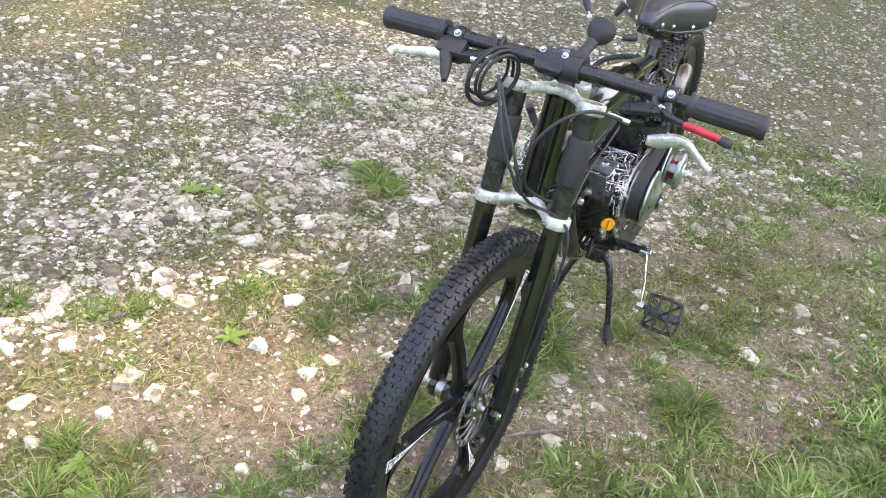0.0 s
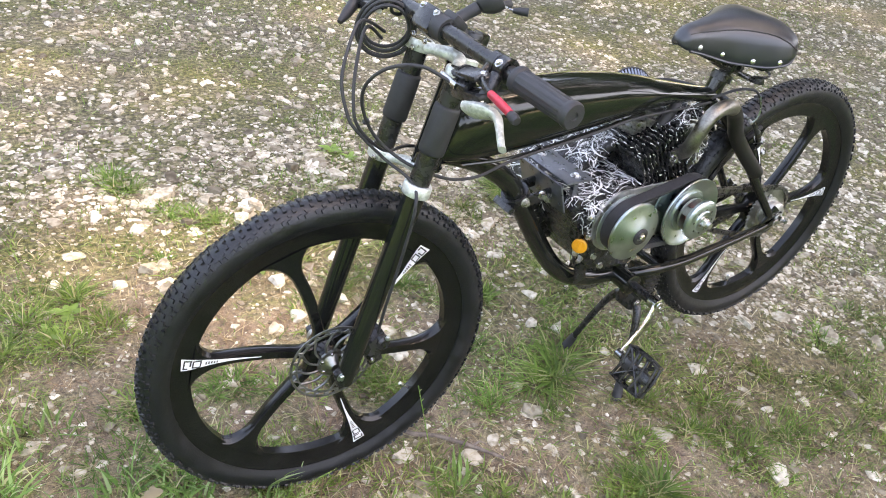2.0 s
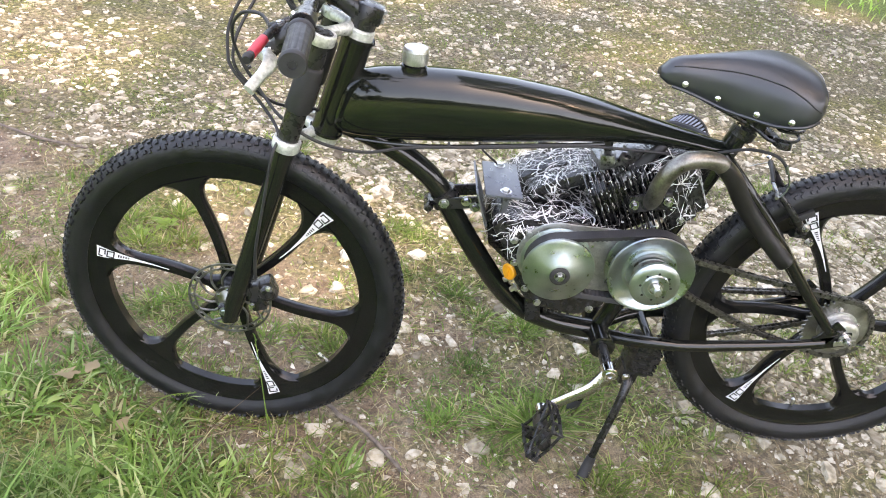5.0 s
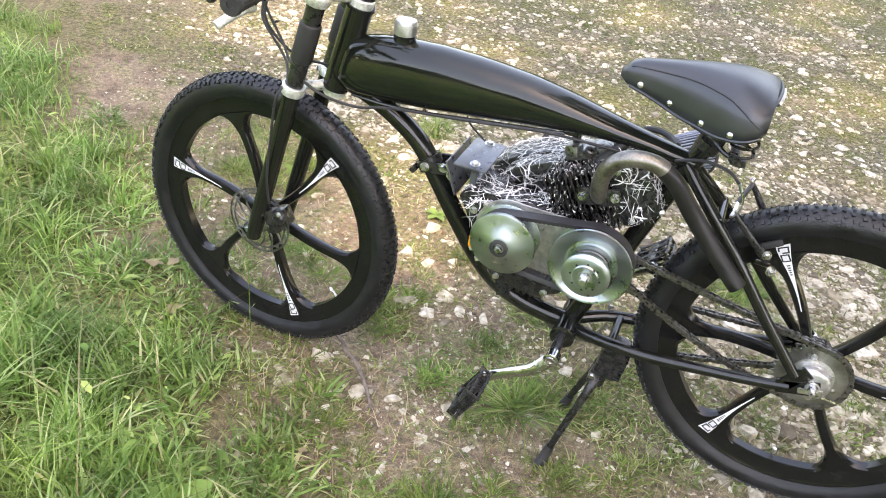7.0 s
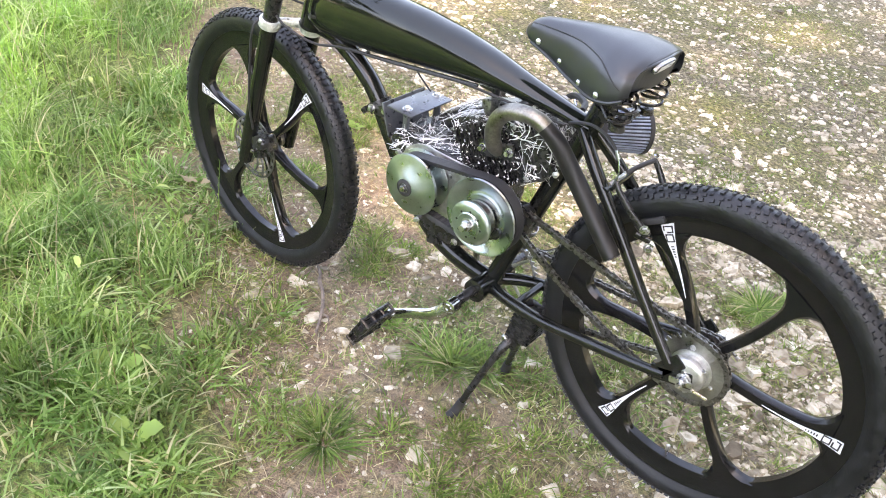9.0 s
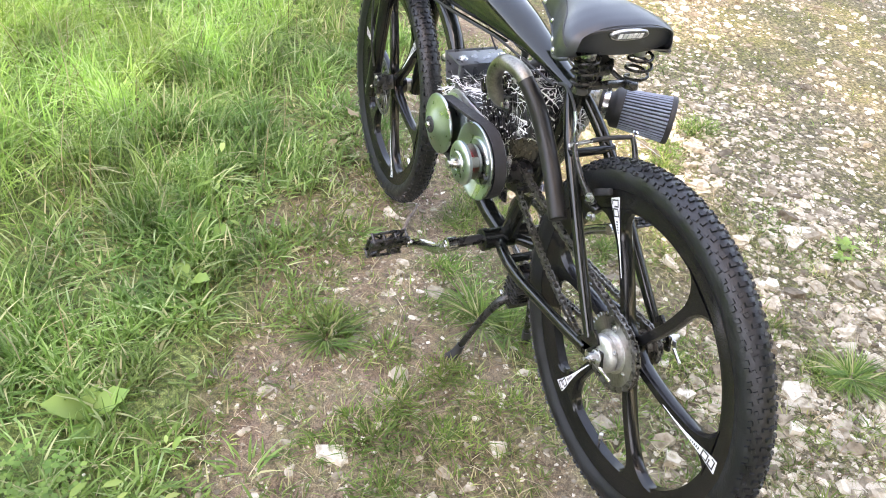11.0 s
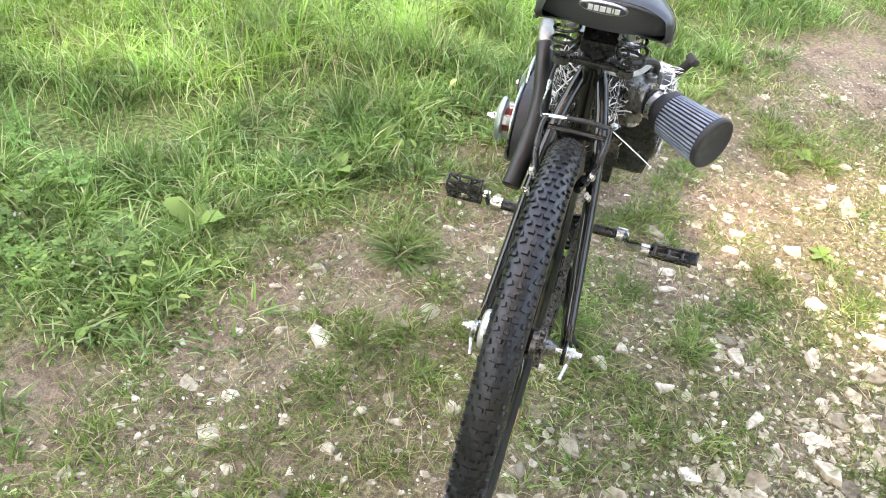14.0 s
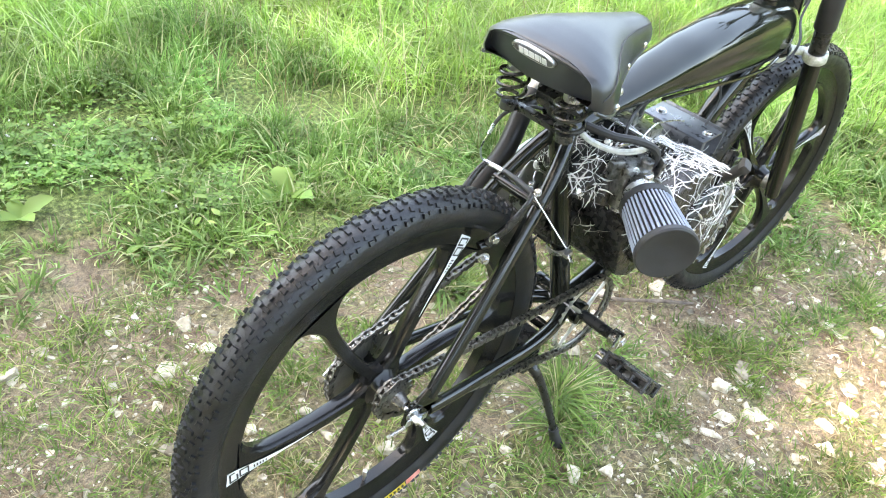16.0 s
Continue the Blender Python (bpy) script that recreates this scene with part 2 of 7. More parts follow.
def ground_material():
    """Trodden soil with grit; the cover attribute turns it to moss and thatch where grass grows, the grit attribute to driveway fines."""
    m, n, l, p = nodes_of("trodden_soil")
    tc = n.new("ShaderNodeTexCoord")
    ns = []
    for s, d in ((1.7, 4), (9, 6), (70, 6), (330, 4)):
        a = n.new("ShaderNodeTexNoise")
        a.inputs["Scale"].default_value, a.inputs["Detail"].default_value = s, d
        l.new(tc.outputs["Object"], a.inputs["Vector"])
        ns.append(a)
    soil = ramp(n, [(0.28, (0.128, 0.086, 0.056)), (0.42, (0.222, 0.158, 0.111)), (0.56, (0.330, 0.249, 0.184)), (0.72, (0.455, 0.37, 0.285))])
    l.new(ns[1].outputs["Fac"], soil.inputs[0])
    fines = ramp(n, [(0.3, (0.084, 0.070, 0.042)), (0.5, (0.160, 0.137, 0.086)), (0.7, (0.270, 0.236, 0.160))])
    l.new(ns[2].outputs["Fac"], fines.inputs[0])
    moss = ramp(n, [(0.3, (0.055, 0.058, 0.018)), (0.5, (0.12, 0.122, 0.038)), (0.7, (0.22, 0.20, 0.085))])
    l.new(ns[2].outputs["Fac"], moss.inputs[0])

    def mixed(fac, a, b):
        x = n.new("ShaderNodeMix")
        x.data_type = "RGBA"
        l.new(fac, x.inputs["Factor"])
        l.new(a, x.inputs["A"])
        l.new(b, x.inputs["B"])
        return x.outputs["Result"]

    def attr(name):
        a = n.new("ShaderNodeAttribute")
        a.attribute_name = name
        return a.outputs["Fac"]

    base = mixed(attr("grit"), soil.outputs[0], fines.outputs[0])
    mm = n.new("ShaderNodeMath")
    mm.operation, mm.use_clamp = "MULTIPLY_ADD", True
    thr = ramp(n, [(0.46, (0, 0, 0)), (0.64, (1, 1, 1))])
    l.new(ns[1].outputs["Fac"], thr.inputs[0])
    l.new(thr.outputs[0], mm.inputs[0])
    mm.inputs[1].default_value = 0.7
    l.new(attr("cover"), mm.inputs[2])
    base = mixed(mm.outputs[0], base, moss.outputs[0])
    turf = ramp(n, [(0.3, (0.075, 0.105, 0.030)), (0.5, (0.14, 0.19, 0.055)), (0.7, (0.24, 0.29, 0.10))])
    l.new(ns[2].outputs["Fac"], turf.inputs[0])
    deep = n.new("ShaderNodeMapRange")
    deep.inputs["From Min"].default_value, deep.inputs["From Max"].default_value = 0.55, 0.9
    l.new(attr("cover"), deep.inputs["Value"])
    base = mixed(deep.outputs[0], base, turf.outputs[0])
    grain = ramp(n, [(0.3, (0.32, 0.31, 0.30)), (0.5, (0.92, 0.91, 0.90)), (0.7, (1.65, 1.60, 1.52))])
    l.new(ns[3].outputs["Fac"], grain.inputs[0])
    mu = n.new("ShaderNodeMix")
    mu.data_type, mu.blend_type = "RGBA", "MULTIPLY"
    mu.inputs["Factor"].default_value = 0.8
    l.new(base, mu.inputs["A"])
    l.new(grain.outputs[0], mu.inputs["B"])
    clods = ramp(n, [(0.34, (0.62, 0.60, 0.58)), (0.5, (1.0, 1.0, 1.0)), (0.66, (1.28, 1.27, 1.25))])
    l.new(ns[2].outputs["Fac"], clods.inputs[0])
    m2 = n.new("ShaderNodeMix")
    m2.data_type, m2.blend_type = "RGBA", "MULTIPLY"
    m2.inputs["Factor"].default_value = 0.75
    l.new(mu.outputs["Result"], m2.inputs["A"])
    l.new(clods.outputs[0], m2.inputs["B"])
    l.new(m2.outputs["Result"], p.inputs["Base Color"])
    p.inputs["Roughness"].default_value = 0.9
    ad = n.new("ShaderNodeMath")
    ad.operation = "MULTIPLY_ADD"
    ad.inputs[1].default_value = 0.35
    l.new(ns[3].outputs["Fac"], ad.inputs[0])
    l.new(ns[2].outputs["Fac"], ad.inputs[2])
    bp = n.new("ShaderNodeBump")
    bp.inputs["Strength"].default_value, bp.inputs["Distance"].default_value = 1.0, 0.016
    l.new(ad.outputs[0], bp.inputs["Height"])
    l.new(bp.outputs[0], p.inputs["Normal"])
    return m


soil_mat = ground_material()


# ---- mesh helpers ----
from mathutils.bvhtree import BVHTree


def finish(bm, name, material, sharp=38):
    bmesh.ops.recalc_face_normals(bm, faces=bm.faces)
    lim = radians(sharp)
    for f in bm.faces:
        f.smooth = True
    for e in bm.edges:
        e.smooth = len(e.link_faces) == 2 and e.calc_face_angle(0) < lim
    me = bpy.data.meshes.new(name)
    bm.to_mesh(me)
    bm.free()
    me.materials.append(material)
    return me


def part(name, bm, material, parent=None, label="", sharp=38):
    ob = new(name, finish(bm, name, material, sharp))
    if parent is not None:
        ob.parent = parent
    if label:
        ob["label"] = label
    return ob


def spline(pts, k=6, closed=False):
    """Catmull-Rom through pts."""
    p = [Vector(q) for q in pts]
    if len(p) < 3:
        return p
    out, n = [], len(p)
    for i in range(n if closed else n - 1):
        a, b, c, d = (p[(i + j) % n] if closed else p[min(max(i + j, 0), n - 1)] for j in (-1, 0, 1, 2))
        for s in range(k):
            t = s / k
            out.append(0.5 * (2 * b + (c - a) * t + (2 * a - 5 * b + 4 * c - d) * t * t + (3 * b - a - 3 * c + d) * t ** 3))
    if not closed:
        out.append(p[-1])
    return out


def sweep(bm, pts, r, seg=14, k=6, caps=True, closed=False, flat=1.0):
    """A round (or, by flat, oval) tube along a smooth line; r is a number or one for each of the given points."""
    path = spline(pts, k, closed)
    n = len(path)
    rs = [r] * n if isinstance(r, (int, float)) else [float(np.interp(i / (n - 1) * (len(r) - 1), range(len(r)), r)) for i in range(n)]
    side, rings = None, []
    for i, c in enumerate(path):
        t = (path[(i + 1) % n if closed else min(i + 1, n - 1)] - path[i - 1 if closed else max(i - 1, 0)]).normalized()
        if side is None:
            side = t.orthogonal().normalized() if abs(t.y) > 0.9 else t.cross(Vector((0, 1, 0))).normalized()
        side = (side - t * side.dot(t)).normalized()
        up = t.cross(side)
        rings.append([bm.verts.new(c + (side * math.cos(a) + up * math.sin(a) * flat) * rs[i]) for a in (2 * math.pi * j / seg for j in range(seg))])
    for i in range(n if closed else n - 1):
        a, b = rings[i], rings[(i + 1) % n]
        for j in range(seg):
            bm.faces.new((a[j], a[(j + 1) % seg], b[(j + 1) % seg], b[j]))
    if caps and not closed:
        bm.faces.new(rings[0][::-1])
        bm.faces.new(rings[-1])
    return bm


def tube(pts, r, **kw):
    return sweep(bmesh.new(), pts, r, **kw)


def lathe(bm, centre, axis, profile, seg=40, closed=False):
    """A body of revolution: profile of (along axis, radius)."""
    axis, c = Vector(axis).normalized(), Vector(centre)
    u = axis.orthogonal().normalized()
    v = axis.cross(u)
    rings = []
    for h, r in profile:
        if r < 1e-6:
            rings.append([bm.verts.new(c + axis * h)])
        else:
            rings.append([bm.verts.new(c + axis * h + (u * math.cos(a) + v * math.sin(a)) * r) for a in (2 * math.pi * j / seg for j in range(seg))])
    pairs = list(zip(rings, rings[1:] + (rings[:1] if closed else [])))
    for a, b in pairs[: len(rings) if closed else len(rings) - 1]:
        for j in range(seg):
            q = [a[j % len(a)], a[(j + 1) % len(a)], b[(j + 1) % len(b)], b[j % len(b)]]
            q = list(dict.fromkeys(q))
            if len(q) > 2:
                bm.faces.new(q)
    return bm


def disc(centre, axis, profile, seg=40, closed=False):
    return lathe(bmesh.new(), centre, axis, profile, seg, closed)


def slab(bm, size, m, bevel=0.0):
    """A bevelled block of that size at the pose m."""
    made = bmesh.ops.create_cube(bm, size=1, matrix=m @ Matrix.Diagonal((*size, 1)))
    if bevel:
        edges = list({e for v in made["verts"] for e in v.link_edges})
        bmesh.ops.bevel(bm, geom=edges, offset=bevel, segments=2, profile=0.6, affect="EDGES")
    return bm


def extrude(bm, outline, y0, y1, bevel=0.0, m=None):
    """A closed outline in x, z, from y0 to y1."""
    a = [bm.verts.new((x, y0, z)) for x, z in outline]
    b = [bm.verts.new((x, y1, z)) for x, z in outline]
    n = len(a)
    faces = [bm.faces.new(a), bm.faces.new(b[::-1])] + [bm.faces.new((a[i], b[i], b[(i + 1) % n], a[(i + 1) % n])) for i in range(n)]
    if m is not None:
        for v in a + b:
            v.co = m @ v.co
    if bevel:
        bmesh.ops.bevel(bm, geom=list({e for f in faces for e in f.edges}), offset=bevel, segments=2, profile=0.6, affect="EDGES")
    return bm


def bolt(centre, axis, r=0.006, h=0.005):
    bm = disc(centre, axis, [(-0.001, r * 1.35), (0.0008, r * 1.35), (0.001, r)], 16)
    lathe(bm, centre, axis, [(0.0, r * 0.95), (h * 0.8, r * 0.95), (h, r * 0.8), (h, 0)], 6)
    return bm


def from_arrays(name, verts, faces, material, smooth=True):
    """A mesh from arrays of vertices and triangles."""
    me = bpy.data.meshes.new(name)
    me.vertices.add(len(verts))
    me.vertices.foreach_set("co", np.asarray(verts, np.float32).ravel())
    me.loops.add(faces.size)
    me.loops.foreach_set("vertex_index", faces.astype(np.int32).ravel())
    me.polygons.add(len(faces))
    me.polygons.foreach_set("loop_start", np.arange(0, faces.size, 3, dtype=np.int32))
    me.polygons.foreach_set("use_smooth", np.full(len(faces), smooth))
    me.update(calc_edges=True)
    me.materials.append(material)
    return me


# ---- ground ----
rng = np.random.default_rng(7)
TABLE = rng.random((64, 64))


def patchy(x, y, size, shift=0):
    """Smooth noise, 0 to 1, of that size in metres."""
    u, v = np.asarray(x) / size + 13.7 * shift, np.asarray(y) / size + 7.3 * shift
    i, j = np.floor(u).astype(int), np.floor(v).astype(int)
    f, g = u - i, v - j
    f, g = f * f * (3 - 2 * f), g * g * (3 - 2 * g)
    t = lambda a, b: TABLE[a % 64, b % 64]
    return (t(i, j) * (1 - f) + t(i + 1, j) * f) * (1 - g) + (t(i, j + 1) * (1 - f) + t(i + 1, j + 1) * f) * g


def grassiness(x, y):
    """Above 0: inside the meadow, in metres from its ragged edge."""
    e = np.interp(x, [-3, -0.6, -0.3, -0.1, 0.02, 0.11, 0.30, 0.45, 0.60, 0.75, 0.90, 1.05, 1.20, 1.40, 1.70, 2.17, 2.6, 4, 9],
                  [0.78, 0.76, 0.84, 0.93, 0.80, 0.71, 0.62, 0.48, 0.42, 0.40, 0.31, 0.24, 0.10, -0.05, -0.23, -0.64, -1.05, -1.9, -4.5])
    far = np.interp(x, [-6, -2.8, -2.2, 0, 4], [-3.2, -3.75, -4.0, -5.6, -7.5])
    return np.maximum(y - e, far - y) + 0.30 * (patchy(x, y, 0.22, 1) - 0.5) + 0.12 * (patchy(x, y, 0.07, 2) - 0.5)


def gravelness(x, y):
    """0 on bare soil to 1 on the driveway."""
    e = np.interp(x, [-3, -1.1, -0.3, 0.1, 0.4, 0.8, 1.2, 1.6, 3], [1.1, 0.72, 0.26, 0.02, -0.18, -0.34, -0.56, -0.80, -1.6])
    return np.clip((e - y) / 0.55 + 0.5 * (patchy(x, y, 0.35, 3) - 0.5), 0, 1)


def mossy(x, y):
    """0 to 1: the mossy belt between the bare soil and the gravel."""
    e = np.interp(x, [-1.2, -0.3, 0.1, 0.4, 0.8, 1.2, 2.0], [0.30, 0.20, -0.06, -0.28, -0.50, -0.75, -1.2])
    belt = np.exp(-((y - e) / 0.36) ** 2)
    return np.clip(belt * (4.2 * (0.65 * patchy(x, y, 0.30, 27) + 0.35 * patchy(x, y, 0.10, 33)) - 1.2), 0, 1)


STICK = [(1.000, -0.050), (0.955, -0.018), (0.935, 0.004), (0.896, 0.031), (0.847, 0.080), (0.798, 0.147)]


def off_stick(x, y, gap=0.030):
    """False close to the fallen stick."""
    x, y = np.asarray(x), np.asarray(y)
    d = np.full(np.shape(x), 9.0)
    for (a, b), (c, e) in zip(STICK, STICK[1:]):
        u = np.clip(((x - a) * (c - a) + (y - b) * (e - b)) / ((c - a) ** 2 + (e - b) ** 2), 0, 1)
        d = np.minimum(d, np.hypot(x - a - u * (c - a), y - b - u * (e - b)))
    return d > gap


def drive_green(x, y):
    """0 to 1: patches of moss and sprouting grass on the drive."""
    w = 0.55 * patchy(x, y, 0.55, 31) + 0.30 * patchy(x, y, 0.20, 32) + 0.15 * patchy(x, y, 0.07, 38)
    return np.clip((w - 0.50) / 0.10, 0, 1) * gravelness(x, y)


def ground_z(x, y):
    x, y = np.asarray(x, float), np.asarray(y, float)
    z = 0.014 * (patchy(x, y, 0.45, 4) - 0.5) + 0.010 * (patchy(x, y, 0.16, 5) - 0.5) + 0.004 * (patchy(x, y, 0.05, 6) - 0.5)
    z -= 0.020 * np.exp(-((x - 1.16) ** 2 + (y + 0.012) ** 2) / 0.12 ** 2)
    far = np.clip((np.hypot(x, y) - 6) / 20, 0, 1)
    return z + far * 0.5 * (patchy(x, y, 14, 8) - 0.5)


def build_ground():
    def axis(lo, hi, step):
        core = np.arange(lo, hi, step)
        ext = [step]
        while sum(ext) < 900:
            ext.append(ext[-1] * 1.25)
        e = np.cumsum(ext)
        return np.concatenate([(lo - e)[::-1], core, core[-1] + e])
    xs, ys = axis(-2.6, 3.2, 0.024), axis(-3.0, 2.4, 0.024)
    X, Y = np.meshgrid(xs, ys, indexing="ij")
    V = np.stack([X, Y, ground_z(X, Y)], -1).reshape(-1, 3)
    n, m = len(xs), len(ys)
    q = (np.arange(n - 1)[:, None] * m + np.arange(m - 1)[None]).ravel()
    F = np.concatenate([np.stack([q, q + m, q + m + 1], 1), np.stack([q, q + m + 1, q + 1], 1)])
    me = from_arrays("ground", V, F, soil_mat)
    g = grassiness(V[:, 0], V[:, 1])
    cover = np.clip(0.25 + g * 3, 0, 1) * 0.9
    cover = np.maximum(cover, 0.55 * mossy(V[:, 0], V[:, 1]))
    cover = np.maximum(cover, 0.50 * drive_green(V[:, 0], V[:, 1]))
    cover = np.maximum(cover, 0.30 * (patchy(V[:, 0], V[:, 1], 0.3, 9) > 0.62) * patchy(V[:, 0], V[:, 1], 0.12, 10))
    for name, val in (("cover", cover), ("grit", gravelness(V[:, 0], V[:, 1]))):
        a = me.attributes.new(name, "FLOAT", "POINT")
        a.data.foreach_set("value", val.astype(np.float32))
    return tagged(new("ground", me), "trodden brown soil between meadow grass and a gravel drive", "ground", kind="structure")


build_ground()


def stone_shapes(level, count, flat):
    """Broken flat stones: a knobbly ball cut by steep planes, with a worn top."""
    shapes = []
    for k in range(count):
        bm = bmesh.new()
        if level:
            bmesh.ops.create_icosphere(bm, subdivisions=level, radius=1)
        else:
            bmesh.ops.create_cone(bm, segments=5, radius1=1, radius2=0.55, depth=0.9, cap_ends=True, cap_tris=True)
        cuts = [(Vector((math.cos(a), math.sin(a), random.uniform(-0.1, 0.4))).normalized(), random.uniform(0.36, 0.72)) for a in (random.uniform(0, 6.283) for _ in range(7))]
        for v in bm.verts:
            d = v.co.normalized() if level else v.co
            s = 1 + 0.30 * noise.noise(d * 1.3 + Vector((k * 7.1, 3, 1))) + 0.16 * noise.noise(d * 3.1 + Vector((k * 3.3, 9, 4)))
            v.co = Vector((d.x * s, d.y * s * 0.8, d.z * s))
            for q, lim in cuts:
                over = v.co.dot(q) - lim
                if over > 0:
                    v.co -= q * over * 0.97
            if v.co.z > 0.62:
                v.co.z = 0.62 + 0.25 * (v.co.z - 0.62)
            v.co.z = max(v.co.z, -0.5) * flat
        bmesh.ops.triangulate(bm, faces=bm.faces)
        bmesh.ops.recalc_face_normals(bm, faces=bm.faces)
        bm.verts.ensure_lookup_table()
        shapes.append((np.array([v.co for v in bm.verts]), np.array([[v.index for v in f.verts] for f in bm.faces])))
        bm.free()
    return shapes


def slab_stones(count):
    """Flat broken stones: an uneven five-cornered top on steep sides."""
    shapes = []
    for _ in range(count):
        a = np.sort(rng.uniform(0, 1, 5) * 0.7 + np.arange(5)) * (2 * math.pi / 5)
        r = rng.uniform(0.75, 1.05, 5)
        x, y = r * np.cos(a), 0.75 * r * np.sin(a)
        tilt = rng.normal(0, 0.08, 2)
        k = rng.uniform(0.62, 0.86, 5)
        topz = rng.uniform(0.28, 0.45) + tilt[0] * x + tilt[1] * y
        V = np.concatenate([np.stack([x, y, np.full(5, -0.25)], 1), np.stack([x * k, y * k, topz], 1)])
        F = [[i, (i + 1) % 5, 5 + (i + 1) % 5] for i in range(5)] + [[i, 5 + (i + 1) % 5, 5 + i] for i in range(5)] + [[5, 6, 7], [5, 7, 8], [5, 8, 9]]
        shapes.append((V, np.array(F)))
    return shapes


def scatter(name, shapes, x, y, size, material, sink=0.20, tip=0.14, label="", category="", smooth=True):
    """Copies of the shapes at x, y on the ground, joined as one stuff."""
    VV, FF, off = [], [], 0
    pick = rng.integers(0, len(shapes), len(x))
    for k, (v, f) in enumerate(shapes):
        s = np.flatnonzero(pick == k)
        a = rng.uniform(0, 2 * math.pi, len(s))
        ca, sa = np.cos(a)[:, None], np.sin(a)[:, None]
        st = rng.uniform(0.75, 1.25, (len(s), 3))
        p = v[None] * st[:, None]
        w = p * size[s][:, None, None]
        tx, ty = rng.normal(0, tip, (2, len(s), 1))
        wz = w[..., 2] + w[..., 0] * tx + w[..., 1] * ty
        P = np.stack([w[..., 0] * ca - w[..., 1] * sa + x[s][:, None], w[..., 0] * sa + w[..., 1] * ca + y[s][:, None], wz + (ground_z(x[s], y[s]) - sink * size[s])[:, None]], -1)
        VV.append(P.reshape(-1, 3))
        FF.append((f[None] + (np.arange(len(s)) * len(v))[:, None, None] + off).reshape(-1, 3))
        off += len(s) * len(v)
    return tagged(new(name, from_arrays(name, np.concatenate(VV), np.concatenate(FF), material, smooth)), label, category, kind="stuff")


def spread(n, x0, x1, y0, y1):
    return rng.uniform(x0, x1, n), rng.uniform(y0, y1, n)


# pebbles: fine near ones, simple far ones, the one giving way to the other
def near_share(x, y):
    return np.clip((x + 1.7) / 0.7, 0, 1) * np.clip((y + 1.9) / 0.7, 0, 1) * np.clip((2.3 - x) / 0.5, 0, 1)


x, y = spread(150000, -1.7, 2.3, -1.9, 0.75)
keep = rng.random(len(x)) < np.clip(0.04 + 0.70 * gravelness(x, y) * (0.30 + 0.8 * patchy(x, y, 0.18, 11)), 0, 1) * (grassiness(x, y) < 0.08) * (1 - 0.72 * mossy(x, y)) * (1 - 0.35 * drive_green(x, y)) * near_share(x, y)
x, y = x[keep], y[keep]
size = np.clip(rng.lognormal(-4.52, 0.62, len(x)), 0.004, 0.044)
big, huge = size > 0.016, size > 0.028
near = (size > 0.0335) & (x > -0.8) & (x < 1.9) & (y > -1.25)
near &= np.cumsum(near) <= 260
BEDDED = [(x[i], y[i], size[i]) for i in np.flatnonzero(near)]
huge &= ~near
big &= ~near
scatter("gravel", stone_shapes(2, 18, 0.36), x[huge], y[huge], size[huge], stone_mat, label="large pale flat limestone pieces pressed into brown soil", category="gravel", smooth=False)
scatter("gravel", stone_shapes(1, 18, 0.36), x[big & ~huge], y[big & ~huge], size[big & ~huge], stone_mat, label="pale flat limestone pebbles pressed into brown soil", category="gravel", smooth=False)
scatter("gravel", slab_stones(24), x[~big], y[~big], size[~big], stone_mat, label="small pale limestone chips in brown soil", category="gravel", smooth=False)
x, y = spread(170000, -7.5, 6.0, -6.5, 1.1)
keep = (rng.random(len(x)) > near_share(x, y)) & (rng.random(len(x)) < np.clip(1.9 - np.hypot(x + 0.8, y + 1.2) / 3.0, 0.12, 1)) & (rng.random(len(x)) < np.clip(0.95 * gravelness(x, y) * (0.48 + 0.65 * patchy(x, y, 0.3, 12)), 0, 1) * (1 - 0.4 * drive_green(x, y))) & (grassiness(x, y) < 0.05)
x, y = x[keep], y[keep]
size = np.clip(rng.lognormal(-4.42, 0.50, len(x)), 0.006, 0.038)
scatter("gravel", slab_stones(30), x, y, size, stone_mat, label="pale limestone gravel of the drive", category="gravel", smooth=False)
# chips, crumbs of soil and grit on the bare strip and between the pebbles
x, y = spread(34000, -0.9, 2.3, -1.3, 0.85)
keep = (grassiness(x, y) < 0.1) & (rng.random(len(x)) < 0.35 + 0.6 * patchy(x, y, 0.2, 22))
scatter("stone_chips", slab_stones(12), x[keep], y[keep], rng.lognormal(-5.60, 0.55, keep.sum()), stone_mat, label="tiny pale stone chips strewn on the soil", category="gravel", smooth=False)
x, y = spread(9000, -0.7, 2.0, -1.0, 0.7)
keep = grassiness(x, y) < 0.1
scatter("soil_crumbs", slab_stones(12), x[keep], y[keep], rng.uniform(0.0015, 0.0055, keep.sum()), soil_mat, label="small brown soil crumbs and grit", category="soil")


